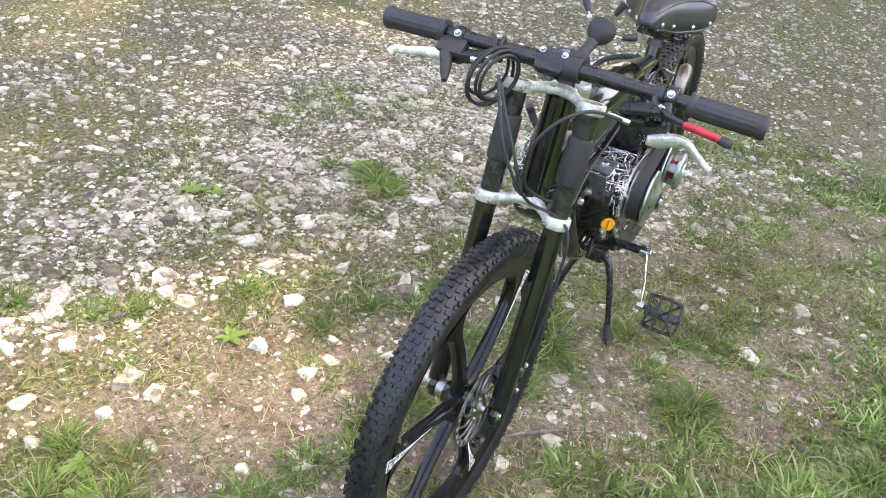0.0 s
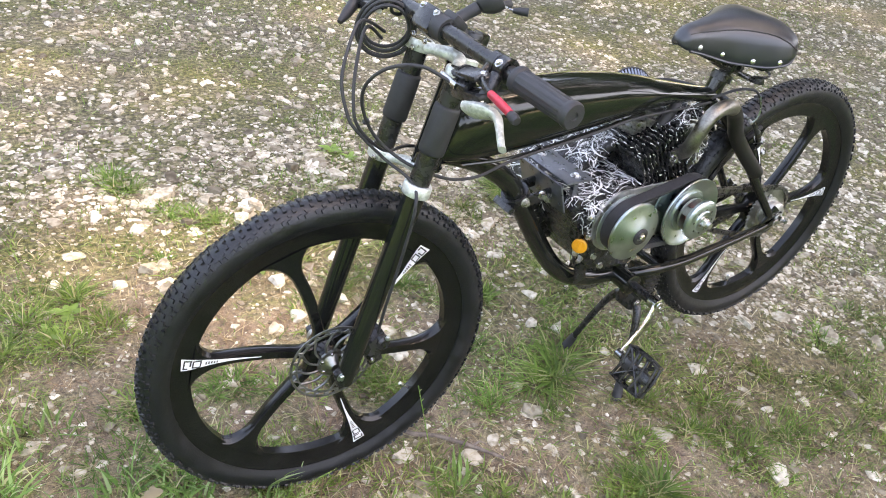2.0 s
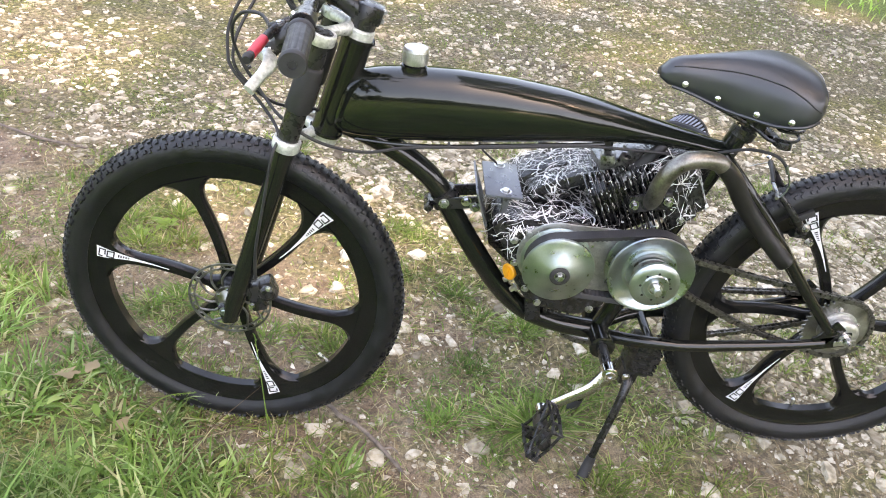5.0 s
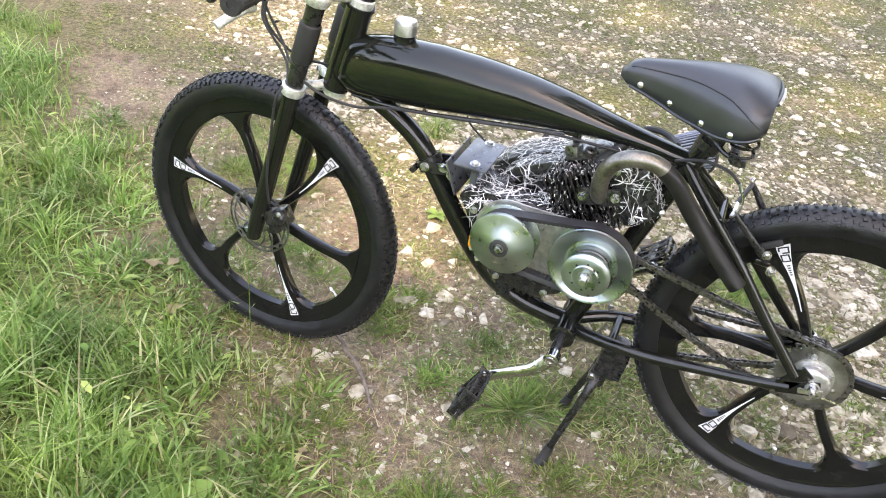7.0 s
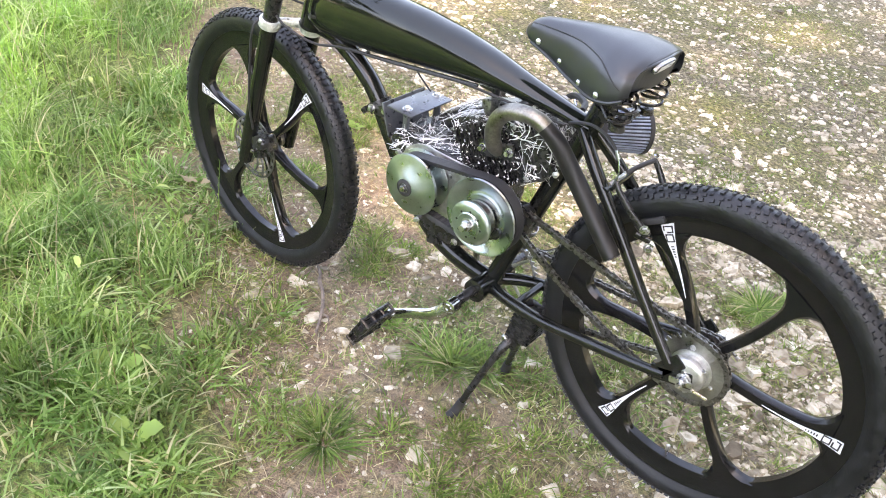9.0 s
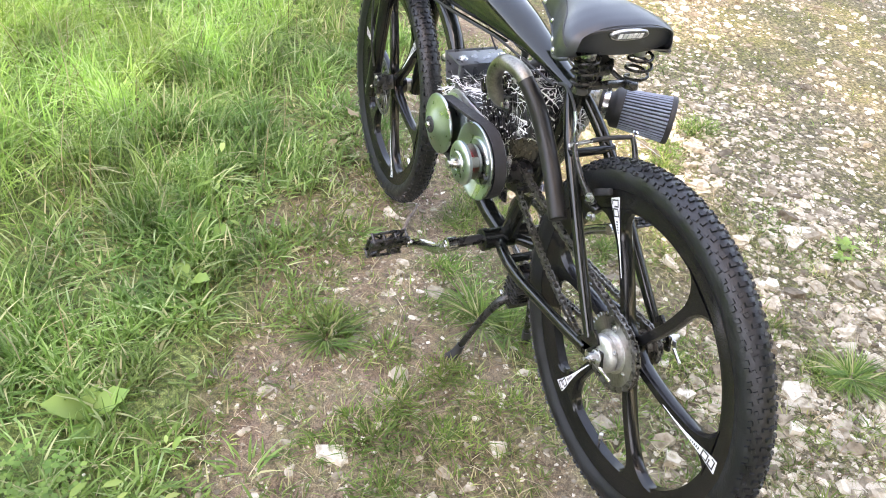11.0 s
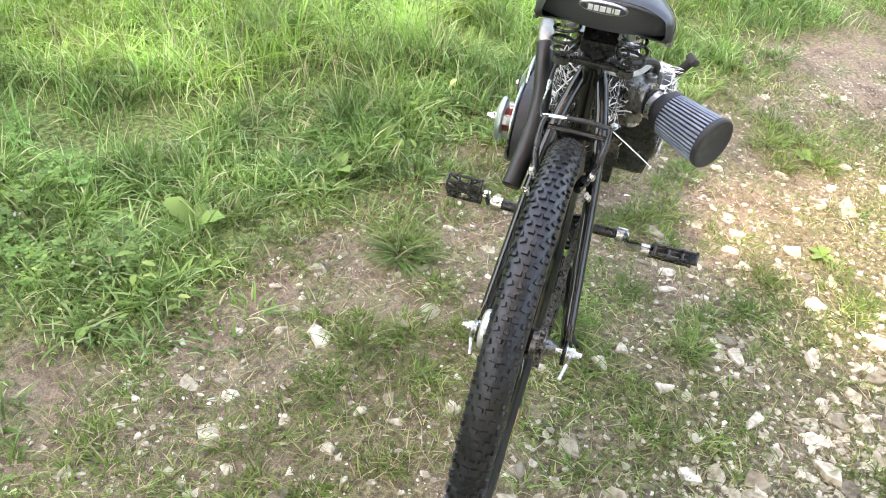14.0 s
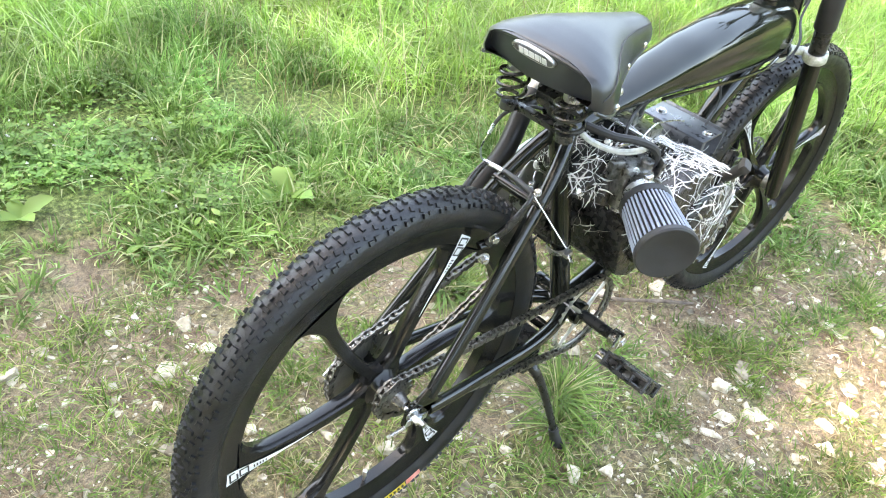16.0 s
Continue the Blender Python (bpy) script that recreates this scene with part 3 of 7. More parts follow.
def blades(name, x, y, height, width, lean, material, label, category="grass", yaw=None):
    """Bent tapering blades as one stuff."""
    n = len(x)
    yaw = rng.uniform(0, 2 * math.pi, n) if yaw is None else yaw
    z = ground_z(x, y) - 0.003
    dx, dy = np.cos(yaw), np.sin(yaw)
    tw = yaw + math.pi / 2 + rng.normal(0, 0.5, n)
    sx, sy = np.cos(tw), np.sin(tw)
    V = np.empty((n, 7, 3))
    for k, (t, w) in enumerate(((0, 0.8), (0.36, 1.0), (0.70, 0.72), (1.0, 0))):
        out = lean * height * t ** 1.8
        up = height * t * (1 - 0.32 * np.minimum(lean, 1.6) * t)
        cx, cy, cz = x + dx * out, y + dy * out, z + up
        if k < 3:
            for s, i in ((-1, 2 * k), (1, 2 * k + 1)):
                V[:, i] = np.stack([cx + s * sx * width * w / 2, cy + s * sy * width * w / 2, cz], 1)
        else:
            V[:, 6] = np.stack([cx, cy, cz], 1)
    f = np.array([[0, 1, 3], [0, 3, 2], [2, 3, 5], [2, 5, 4], [4, 5, 6]])
    F = (f[None] + (np.arange(n) * 7)[:, None, None]).reshape(-1, 3)
    return tagged(new(name, from_arrays(name, V.reshape(-1, 3), F, material)), label, category, kind="stuff")


def tufted(n, x0, x1, y0, y1, per, radius):
    """Points in clumps, with a way outwards for each."""
    cx, cy = spread(n, x0, x1, y0, y1)
    k = np.repeat(np.arange(n), per)
    a, r = rng.uniform(0, 2 * math.pi, len(k)), radius * np.sqrt(rng.random(len(k)))
    return cx[k] + r * np.cos(a), cy[k] + r * np.sin(a), a + rng.normal(0, 0.6, len(k)), k


# meadow: clumps and single blades, taller away from the trodden edge
x, y, out, k = tufted(11500, -2.0, 4.6, -2.2, 3.4, 16, 0.035)
g = grassiness(x, y)
rim = np.clip((3.5 - np.hypot((x - 1.1) / 1.1, y - 0.5)) / 1.4, 0, 1)
keep = (g > 0) & (rng.random(len(x)) < np.clip(0.35 + g * 1.2, 0, 1) * rim)
x, y, out, g, k = x[keep], y[keep], out[keep], g[keep], k[keep]
tall = (0.050 + 0.12 * np.clip(g / 0.9, 0, 1) + 0.05 * patchy(x, y, 0.35, 14)) * np.clip(0.42 + 0.5 * np.maximum(x - 0.5, y - 1.1) / 0.8, 0.34, 1.0)
# blades on the far side by position get the painted sunlit colour
lit_zone = (x - 1.2 + 0.9 * (y - 1.1) + 0.8 * (patchy(x, y, 0.5, 28) - 0.5)) > 0
gap = ~lit_zone & (patchy(x, y, 0.16, 29) < 0.42)
for mask, mat, most, words in ((lit_zone, grass_tall_sunlit, 1.7, "tall meadow grass in loose clumps, sunlit brightness in its colour"), (~lit_zone & ~gap, grass_green, 1.2, "short green meadow grass in loose clumps")):
    n = mask.sum()
    blades("meadow_grass", x[mask], y[mask], tall[mask] * rng.uniform(0.5, 1.25, n), rng.uniform(0.0024, 0.0062, n), rng.uniform(0.2, most, n), mat, words, yaw=out[mask])
# broad-bladed short clumps along the trodden edge, with soil showing between
x, y, out, k = tufted(3200, -1.3, 2.2, -0.9, 1.7, 22, 0.045)
cx, cy = np.bincount(k, x) / 22, np.bincount(k, y) / 22
g = grassiness(cx, cy)
ok = (g > -0.07 - 0.27 * np.clip((0.40 - cx) / 0.5, 0, 1)) & (g < 0.75) & off_stick(cx, cy, 0.07) & (patchy(cx, cy, 0.17, 30) * 0.8 + 0.35 * np.clip(g + 0.1, 0, 0.5) > 0.42)
keep = ok[k]
x, y, out, k = x[keep], y[keep], out[keep], k[keep]
n = len(x)
grow = (0.6 + 0.8 * rng.random(len(g)))[k] * np.clip(0.75 + 0.8 * g[k], 0.5, 1.15)
blades("clump_grass", x, y, 0.050 * grow * rng.uniform(0.4, 1.25, n), rng.uniform(0.0032, 0.0078, n), rng.uniform(0.5, 1.8, n), grass_green, "short broad-bladed grass clumps along the trodden soil", yaw=out)
x, y = spread(60000, -2.0, 4.6, -1.6, 3.4)
g = grassiness(x, y)
keep = (g > -0.06) & (rng.random(len(x)) < np.clip(0.3 + g * 1.5, 0, 1) * np.clip((3.5 - np.hypot((x - 1.1) / 1.1, y - 0.5)) / 1.4, 0, 1)) & ((patchy(x, y, 0.16, 29) > 0.36) | (x + y > 2))
x, y, g = x[keep], y[keep], g[keep]
blades("meadow_grass", x, y, (0.030 + 0.07 * np.clip(g / 0.8, 0, 1)) * rng.uniform(0.4, 1.3, len(x)), rng.uniform(0.002, 0.005, len(x)), rng.uniform(0.1, 1.3, len(x)), grass_green, "fine green undergrowth of the meadow")
# thin stalks with seed heads in the tall part
x, y = spread(2600, 0.6, 4.6, -0.6, 3.2)
g = grassiness(x, y)
keep = rng.random(len(x)) < np.clip(g - 0.15, 0, 1)
x, y = x[keep], y[keep]
blades("meadow_grass", x, y, rng.uniform(0.20, 0.38, len(x)), rng.uniform(0.0012, 0.0024, len(x)), rng.uniform(0.1, 0.7, len(x)), straw, "pale thin grass stalks gone to seed")
# far meadow, in the brightened sunlit colour
x, y = spread(60000, -8, 10, -10, 11)
g = grassiness(x, y)
keep = (g > 0.05) & (rng.random(len(x)) < np.clip((np.hypot((x - 1.1) / 1.1, y - 0.5) - 2.3) / 1.3, 0, 1))
x, y = x[keep], y[keep]
blades("meadow_grass", x, y, np.where(y < 0, 0.5, 1.0) * rng.uniform(0.10, 0.28, len(x)), rng.uniform(0.006, 0.016, len(x)), rng.uniform(0.2, 1.3, len(x)), grass_tall_sunlit, "taller green grass further into the meadow, coloured as if sunlit")
# short worn grass on the soil and between the stones
x, y, out, k = tufted(4600, -1.4, 2.2, -1.5, 0.85, 14, 0.035)
w = patchy(x, y, 0.30, 15) * 0.75 + 0.25 * patchy(x, y, 0.09, 19) + 0.62 * np.clip(grassiness(x, y) + 0.40, 0, 0.5) - 0.10 * np.exp(-((x + 0.25) ** 2 + (y - 0.35) ** 2) / 0.15) + 0.24 * mossy(x, y) - 0.25 * np.exp(-((x - 1.25) ** 2 + (y + 0.62) ** 2) / 0.12)
keep = (w > 0.63) & (grassiness(x, y) < 0.1) & off_stick(x, y)
x, y, out, w = x[keep], y[keep], out[keep], w[keep]
blades("worn_grass", x, y, rng.uniform(0.010, 0.030, len(x)) * (0.7 + 2.0 * (w - 0.55)), rng.uniform(0.0014, 0.0036, len(x)), rng.uniform(0.3, 1.8, len(x)), grass_short, "short worn grass between the stones", yaw=out)
x, y = spread(70000, -5.5, 3.0, -5.0, 0.9)
w = patchy(x, y, 0.45, 16) * (0.6 + 0.6 * patchy(x, y, 0.13, 17))
keep = (w + 0.10 * drive_green(x, y) > 0.46) & (grassiness(x, y) < 0.05)
x, y = x[keep], y[keep]
blades("worn_grass", x, y, rng.uniform(0.008, 0.03, len(x)), rng.uniform(0.0015, 0.004, len(x)), rng.uniform(0.3, 1.8, len(x)), grass_short, "thin sprouting grass on the gravel drive")
# single sprouts on the trodden soil
x, y = spread(26000, -0.9, 2.1, -1.1, 0.75)
w = patchy(x, y, 0.13, 36) * 0.6 + 0.4 * patchy(x, y, 0.5, 37)
keep = (w > 0.585) & (grassiness(x, y) < 0.05) & off_stick(x, y)
x, y = x[keep], y[keep]
blades("worn_grass", x, y, rng.uniform(0.006, 0.022, len(x)), rng.uniform(0.0012, 0.003, len(x)), rng.uniform(0.4, 2.0, len(x)), grass_short, "tiny green sprouts on the trodden soil")
# small compact tufts strewn over the soil
x, y, out, k = tufted(1500, -0.8, 1.9, -0.8, 0.75, 20, 0.020)
cx, cy = np.bincount(k, x) / 20, np.bincount(k, y) / 20
ok = (grassiness(cx, cy) < 0.06) & off_stick(cx, cy, 0.045) & (rng.random(len(cx)) < np.clip(0.15 + 1.6 * (patchy(cx, cy, 0.16, 39) - 0.45) + 0.8 * np.clip(grassiness(cx, cy) + 0.35, 0, 0.4), 0, 0.8))
x, y, out = x[ok[k]], y[ok[k]], out[ok[k]]
blades("worn_grass", x, y, rng.uniform(0.008, 0.032, len(x)), rng.uniform(0.0018, 0.0042, len(x)), rng.uniform(0.5, 2.0, len(x)), grass_short, "small compact grass tufts on the trodden soil", yaw=out)
# dry bits
x, y = spread(14000, -0.8, 2.0, -1.2, 0.9)
blades("dry_straw", x, y, rng.uniform(0.006, 0.030, len(x)), rng.uniform(0.001, 0.0024, len(x)), rng.uniform(1.5, 3.0, len(x)), straw, "dry fallen grass bits on the soil")


def clover():
    """Three-lobed leaves on short stems."""
    x, y = spread(20000, -0.8, 2.8, 0.1, 2.8)
    g = grassiness(x, y)
    keep = (g > 0.28) & (patchy(x, y, 0.55, 18) * 0.6 + 0.25 * patchy(x, y, 0.15, 21) + 0.42 * np.exp(-((x - 0.3) ** 2 / 0.5 + (y - 1.38) ** 2 / 0.09)) > 0.58)
    x, y = x[keep], y[keep]
    n = len(x)
    h, s, a = rng.uniform(0.02, 0.075, n), rng.uniform(0.005, 0.010, n), rng.uniform(0, 6.28, n)
    z = ground_z(x, y) + h
    V, F = np.empty((n, 12, 3)), []
    for k in range(3):
        b = a + k * 2.094
        for i, (u, v, w) in enumerate(((0, 0, 0), (1.0, 0.75, 0.25), (1.7, 0, 0.1), (1.0, -0.75, 0.25))):
            V[:, 4 * k + i] = np.stack([x + s * (u * np.cos(b) - v * np.sin(b)), y + s * (u * np.sin(b) + v * np.cos(b)), z + s * w], 1)
        F += [[4 * k, 4 * k + 1, 4 * k + 2], [4 * k, 4 * k + 2, 4 * k + 3]]
    F = (np.array(F)[None] + (np.arange(n) * 12)[:, None, None]).reshape(-1, 3)
    tagged(new("clover", from_arrays("clover", V.reshape(-1, 3), F, clover_green)), "low green clover leaves in the meadow", "clover", kind="stuff")
    pick = rng.permutation(n)[: 90]
    shapes = stone_shapes(1, 3, 0.8)
    ob = scatter("clover_flowers", shapes, x[pick], y[pick], rng.uniform(0.004, 0.007, 90), flower_white, label="small white clover flowers above the leaves", category="flower")
    ob.location.z = 0.07


clover()


def herbs():
    """Ovate leaves of mixed meadow plants."""
    x, y = spread(5200, -0.8, 3.4, -1.0, 2.8)
    g = grassiness(x, y)
    keep = (g > 0.12) & (patchy(x, y, 0.3, 24) > 0.45)
    x, y = x[keep], y[keep]
    n = len(x)
    a, L, h, up = rng.uniform(0, 6.28, n), rng.uniform(0.014, 0.042, n), rng.uniform(0.01, 0.09, n), rng.uniform(-0.1, 0.9, n)
    z = ground_z(x, y) + h * np.clip(grassiness(x, y) * 2 + 0.3, 0.2, 1)
    ca, sa = np.cos(a), np.sin(a)
    V = np.empty((n, 8, 3))
    for i, (u, v, w) in enumerate(((0, 0, 0), (0.3, 0.19, 0.05), (0.3, 0, 0.0), (0.3, -0.19, 0.05), (0.7, 0.17, 0.03), (0.7, 0, -0.02), (0.7, -0.17, 0.03), (1.0, 0, -0.10))):
        V[:, i] = np.stack([x + L * (u * ca - v * sa), y + L * (u * sa + v * ca), z + L * (w + up * u * (1 - 0.45 * u))], 1)
    F = np.array([[0, 1, 2], [0, 2, 3], [1, 4, 5], [1, 5, 2], [2, 5, 6], [2, 6, 3], [4, 7, 5], [5, 7, 6]])
    F = (F[None] + (np.arange(n) * 8)[:, None, None]).reshape(-1, 3)
    tagged(new("meadow_herbs", from_arrays("meadow_herbs", V.reshape(-1, 3), F, broad_green)), "small broad green leaves among the meadow grass", "plants", kind="stuff")


herbs()


# loose stones that stand out, the stick and the weeds
def single_stone(x, y, s, shapes=stone_shapes(3, 14, 0.42)):
    v, f = shapes[int(rng.integers(0, len(shapes)))]
    w = v * s * rng.uniform(0.8, 1.2, 3)
    a = rng.uniform(0, 6.28)
    P = np.stack([w[:, 0] * math.cos(a) - w[:, 1] * math.sin(a), w[:, 0] * math.sin(a) + w[:, 1] * math.cos(a), w[:, 2]], 1)
    ob = new("stone", from_arrays("stone", P, f, stone_mat))
    ob.location = (x, y, float(ground_z(x, y)) + 0.05 * s)
    return tagged(ob, "pale angular limestone lying on the soil", "stone", group="loose stones")


for sx, sy, ss in [(1.33, -0.74, 24), (1.22, -0.97, 30), (0.97, -0.62, 36), (1.47, -0.79, 26), (1.35, -0.59, 28), (1.29, -0.40, 24), (0.34, -0.51, 24), (0.71, 0.28, 15), (-0.03, 0.32, 18), (-0.51, -1.26, 30), (-0.23, -2.14, 34),
                   (-0.18, 0.57, 17), (0.15, 0.11, 27), (0.39, -0.17, 28), (0.44, -0.21, 26), (0.82, -0.24, 26), (0.75, -0.28, 20), (0.98, -0.46, 34), (0.85, -0.48, 24), (1.60, 0.02, 20), (0.36, -0.31, 30), (0.62, -0.04, 22), (0.08, 0.29, 18), (0.53, 0.24, 12), (0.28, 0.33, 17), (0.75, -0.28, 16), (0.83, -0.24, 22)]:
    single_stone(sx, sy, ss * 1.1 / 1000)


def bedded_stones(places):
    """Flat stones sunk into the ground, one object each on shared meshes."""
    shapes = []
    for v, f in stone_shapes(2, 16, 0.36):
        shapes.append(from_arrays("bedded_stone", v, f, stone_mat, False))
    for a, b, d in places:
        ob = new("bedded_stone", shapes[int(rng.integers(0, len(shapes)))])
        turn = Matrix.Rotation(rng.uniform(0, 6.28), 4, "Z") @ Matrix.Rotation(rng.normal(0, 0.10), 4, "X")
        ob.matrix_world = Matrix.Translation((a, b, float(ground_z(a, b)) - 0.18 * d)) @ turn @ Matrix.Diagonal((d * rng.uniform(0.8, 1.2), d * rng.uniform(0.8, 1.2), d, 1))
        tagged(ob, "pale flat limestone piece bedded in the soil", "stone", group="bedded stones")


bedded_stones(BEDDED)


def fallen_stick(pts, r):
    p = [(a, b, float(ground_z(a, b)) + c) for a, b, c in pts]
    return tagged(part("fallen_stick", tube(p, r, seg=8, k=5), bark), "thin grey-brown fallen stick on the soil", "stick")


fallen_stick([(a, b, 0.013 + 0.003 * (k % 2)) for k, (a, b) in enumerate(STICK)], [0.0030, 0.0044, 0.0052, 0.0042, 0.0049, 0.0030])
fallen_stick([(0.838, 0.090, 0.015), (0.820, 0.088, 0.019), (0.806, 0.096, 0.012)], [0.0026, 0.0022, 0.0014])
fallen_stick([(2.15, -1.15, 0.01), (1.95, -1.05, 0.012), (1.80, -1.03, 0.008)], [0.003, 0.005, 0.003])


def leafy_weed(x, y, n, length, label, rise=0.5, wide=0.24):
    base = new("weed")
    base.location = (x, y, float(ground_z(x, y)) - 0.002)
    for i in range(n):
        a = 2 * math.pi * i / n + random.uniform(-0.4, 0.4)
        L, up = length * random.uniform(0.7, 1.15), rise * random.uniform(0.6, 1.3)
        bm = bmesh.new()
        rows = []
        for j in range(8):
            t = j / 7
            w = wide * L * (1 + 0.22 * (j % 2)) * (math.sin(math.pi * min(1, t * 0.96 + 0.04)) ** 0.8) + 0.0008
            c = Vector((math.cos(a) * L * t * (1 - 0.2 * up), math.sin(a) * L * t * (1 - 0.2 * up), L * up * (t - 0.55 * t * t) + 0.004))
            s = Vector((-math.sin(a), math.cos(a), 0))
            rip = 0.05 * L * math.sin(j * 2.3 + i)
            rows.append([bm.verts.new(c + s * w + Vector((0, 0, 0.25 * w + rip * 0.3))), bm.verts.new(c), bm.verts.new(c - s * w + Vector((0, 0, 0.25 * w - rip * 0.3)))])
        for p, q in zip(rows, rows[1:]):
            bm.faces.new((p[0], p[1], q[1], q[0]))
            bm.faces.new((p[1], p[2], q[2], q[1]))
        part("leaf", bm, broad_green, base, sharp=80)
    return tagged(base, label, "weed", group="broad-leaved weeds")


for wx, wy, wn_, wl, rise in [(0.465, 0.87, 4, 0.10, 0.7), (0.24, 1.60, 4, 0.10, 0.8), (-0.10, 1.18, 4, 0.09, 0.6), (0.99, 0.55, 3, 0.09, 0.8), (0.81, 0.63, 3, 0.08, 0.9), (1.62, 0.50, 4, 0.10, 0.9), (0.40, 1.28, 4, 0.07, 0.7)]:
    leafy_weed(wx, wy, wn_, wl, "bright green broad-leaved dock plant in the grass", rise)
for wx, wy, wn_, wl in [(0.985, -0.69, 7, 0.05), (0.02, -0.92, 9, 0.05), (0.50, -1.24, 8, 0.045), (0.46, -1.18, 7, 0.035), (1.47, -0.66, 7, 0.045), (1.52, -0.60, 6, 0.04)]:
    leafy_weed(wx, wy, wn_, wl, "low green rosette weed among the pebbles", 0.45, 0.17)


def grass_tuft(x, y, n, h, label):
    a = rng.uniform(0, 2 * math.pi, n)
    r = 0.068 * rng.random(n) ** 0.8 * (0.55 + 0.6 * patchy(3 * a / 6.28, np.full(n, 40 * x + 17 * y), 1.0, 20))
    if h < 0.08:
        tall, wide, lean = 0.72 * h * rng.uniform(0.3, 1.15, n) * (1.15 - 6 * r), rng.uniform(0.0018, 0.0040, n), rng.uniform(0.5, 1.8, n)
    else:
        r *= 0.6
        tall, wide, lean = 0.68 * h * rng.uniform(0.35, 1.2, n), rng.uniform(0.0026, 0.0050, n), rng.uniform(1.0, 2.4, n)
    ob = blades("grass_tuft", x + r * np.cos(a), y + r * np.sin(a), tall, wide, lean, grass_short, label, "grass tuft", yaw=a + rng.normal(0, 1.1 if h < 0.08 else 0.5, n))
    ob["kind"], ob["group"] = "thing", "grass tufts"
    return ob


def grass_tufts(h, *places):
    for a, b, n in places:
        grass_tuft(a, b, int(n * 1.3), h, "small green grass tuft growing in the bare soil")


grass_tufts(0.045, (0.06, -1.02, 90), (0.73, 0.00, 90), (0.65, -0.21, 90), (1.01, -0.93, 140), (1.12, -1.03, 120), (0.92, -0.72, 120))
grass_tufts(0.05, (0.00, -0.89, 150), (0.81, -0.79, 130), (0.67, -0.48, 130), (0.60, -0.38, 140), (0.91, -0.16, 110), (0.89, -0.26, 120), (0.39, 0.13, 90), (1.00, -0.27, 110), (1.13, -0.25, 90), (1.21, -0.30, 110), (-0.32, 0.17, 120), (1.06, -0.97, 170), (0.20, 0.21, 110), (0.12, 0.38, 120), (0.70, -0.03, 110), (0.35, 0.14, 120))
grass_tufts(0.06, (1.22, -1.26, 110), (0.50, -0.36, 150), (0.37, -0.14, 70), (0.96, -0.21, 140), (0.48, 0.23, 120), (1.35, -0.35, 130), (1.41, -0.31, 110), (0.33, 0.26, 140), (1.40, -0.60, 150), (0.10, -0.76, 140), (0.25, 0.35, 130))
grass_tufts(0.07, (1.19, -1.20, 150), (0.60, 0.33, 150), (1.44, -0.72, 170), (1.50, -0.55, 170), (1.56, -0.66, 150), (1.62, -0.57, 140))
grass_tufts(0.08, (0.57, -0.02, 60), (0.07, -0.83, 220))
grass_tufts(0.085, (0.55, 0.36, 120))
grass_tufts(0.09, (0.45, -0.07, 70))
grass_tufts(0.1, (0.51, -0.02, 100))


def grass_stalk(pts, r):
    """One long stalk with a few grains at its drooping tip."""
    bm = tube(pts, [r, r * 0.9, r * 0.7, r * 0.5], seg=6, k=5)
    a, b = Vector(pts[-2]), Vector(pts[-1])
    for k in range(9):
        q = a.lerp(b, 0.35 + 0.08 * k)
        sweep(bm, [q, q + Vector((0.003 * (-1) ** k, 0.002, 0.006))], [0.0014, 0.0004], seg=5)
    return tagged(part("grass_stalk", bm, grass_short), "single pale green grass stalk gone to seed beside the tyre", "grass stalk", group="single stalks")


for pts in ([(1.03, 0.27, 0.0), (1.045, 0.24, 0.13), (1.066, 0.212, 0.24), (1.090, 0.185, 0.36)], [(1.33, 0.16, 0.0), (1.31, 0.15, 0.09), (1.26, 0.14, 0.15), (1.20, 0.14, 0.17)], [(0.96, 0.20, 0.0), (0.955, 0.18, 0.07), (0.94, 0.16, 0.11), (0.92, 0.15, 0.13)]):
    grass_stalk(pts, 0.0016)


def dry_leaf(x, y, size, turn):
    """A curled brown lobed leaf lying on the grass."""
    bm = bmesh.new()
    mid = bm.verts.new((0, 0, 0.010))
    rim = []
    for k in range(22):
        a = 2 * math.pi * k / 22
        r = size * (0.55 + 0.30 * math.cos(a) + 0.16 * math.cos(5 * a) + 0.05 * math.sin(3 * a))
        rim.append(bm.verts.new((r * math.cos(a), 0.8 * r * math.sin(a), 0.012 + 0.22 * r * math.sin(2 * a + 0.7))))
    for k in range(22):
        bm.faces.new((mid, rim[k], rim[(k + 1) % 22]))
    ob = part("dry_leaf", bm, straw, None, "", 80)
    ob.matrix_world = pose(x, y, float(ground_z(x, y)) + 0.012, 8, -6, turn)
    return tagged(ob, "curled brown dead leaf lying in the grass", "leaf", group="dead leaves")


for lx, ly, ls, lt in ((1.50, -0.03, 0.045, 40), (1.47, -0.06, 0.030, 160), (1.36, 0.10, 0.026, 250), (0.86, 0.33, 0.020, 90), (0.582, 0.229, 0.018, 20)):
    dry_leaf(lx, ly, ls, lt)


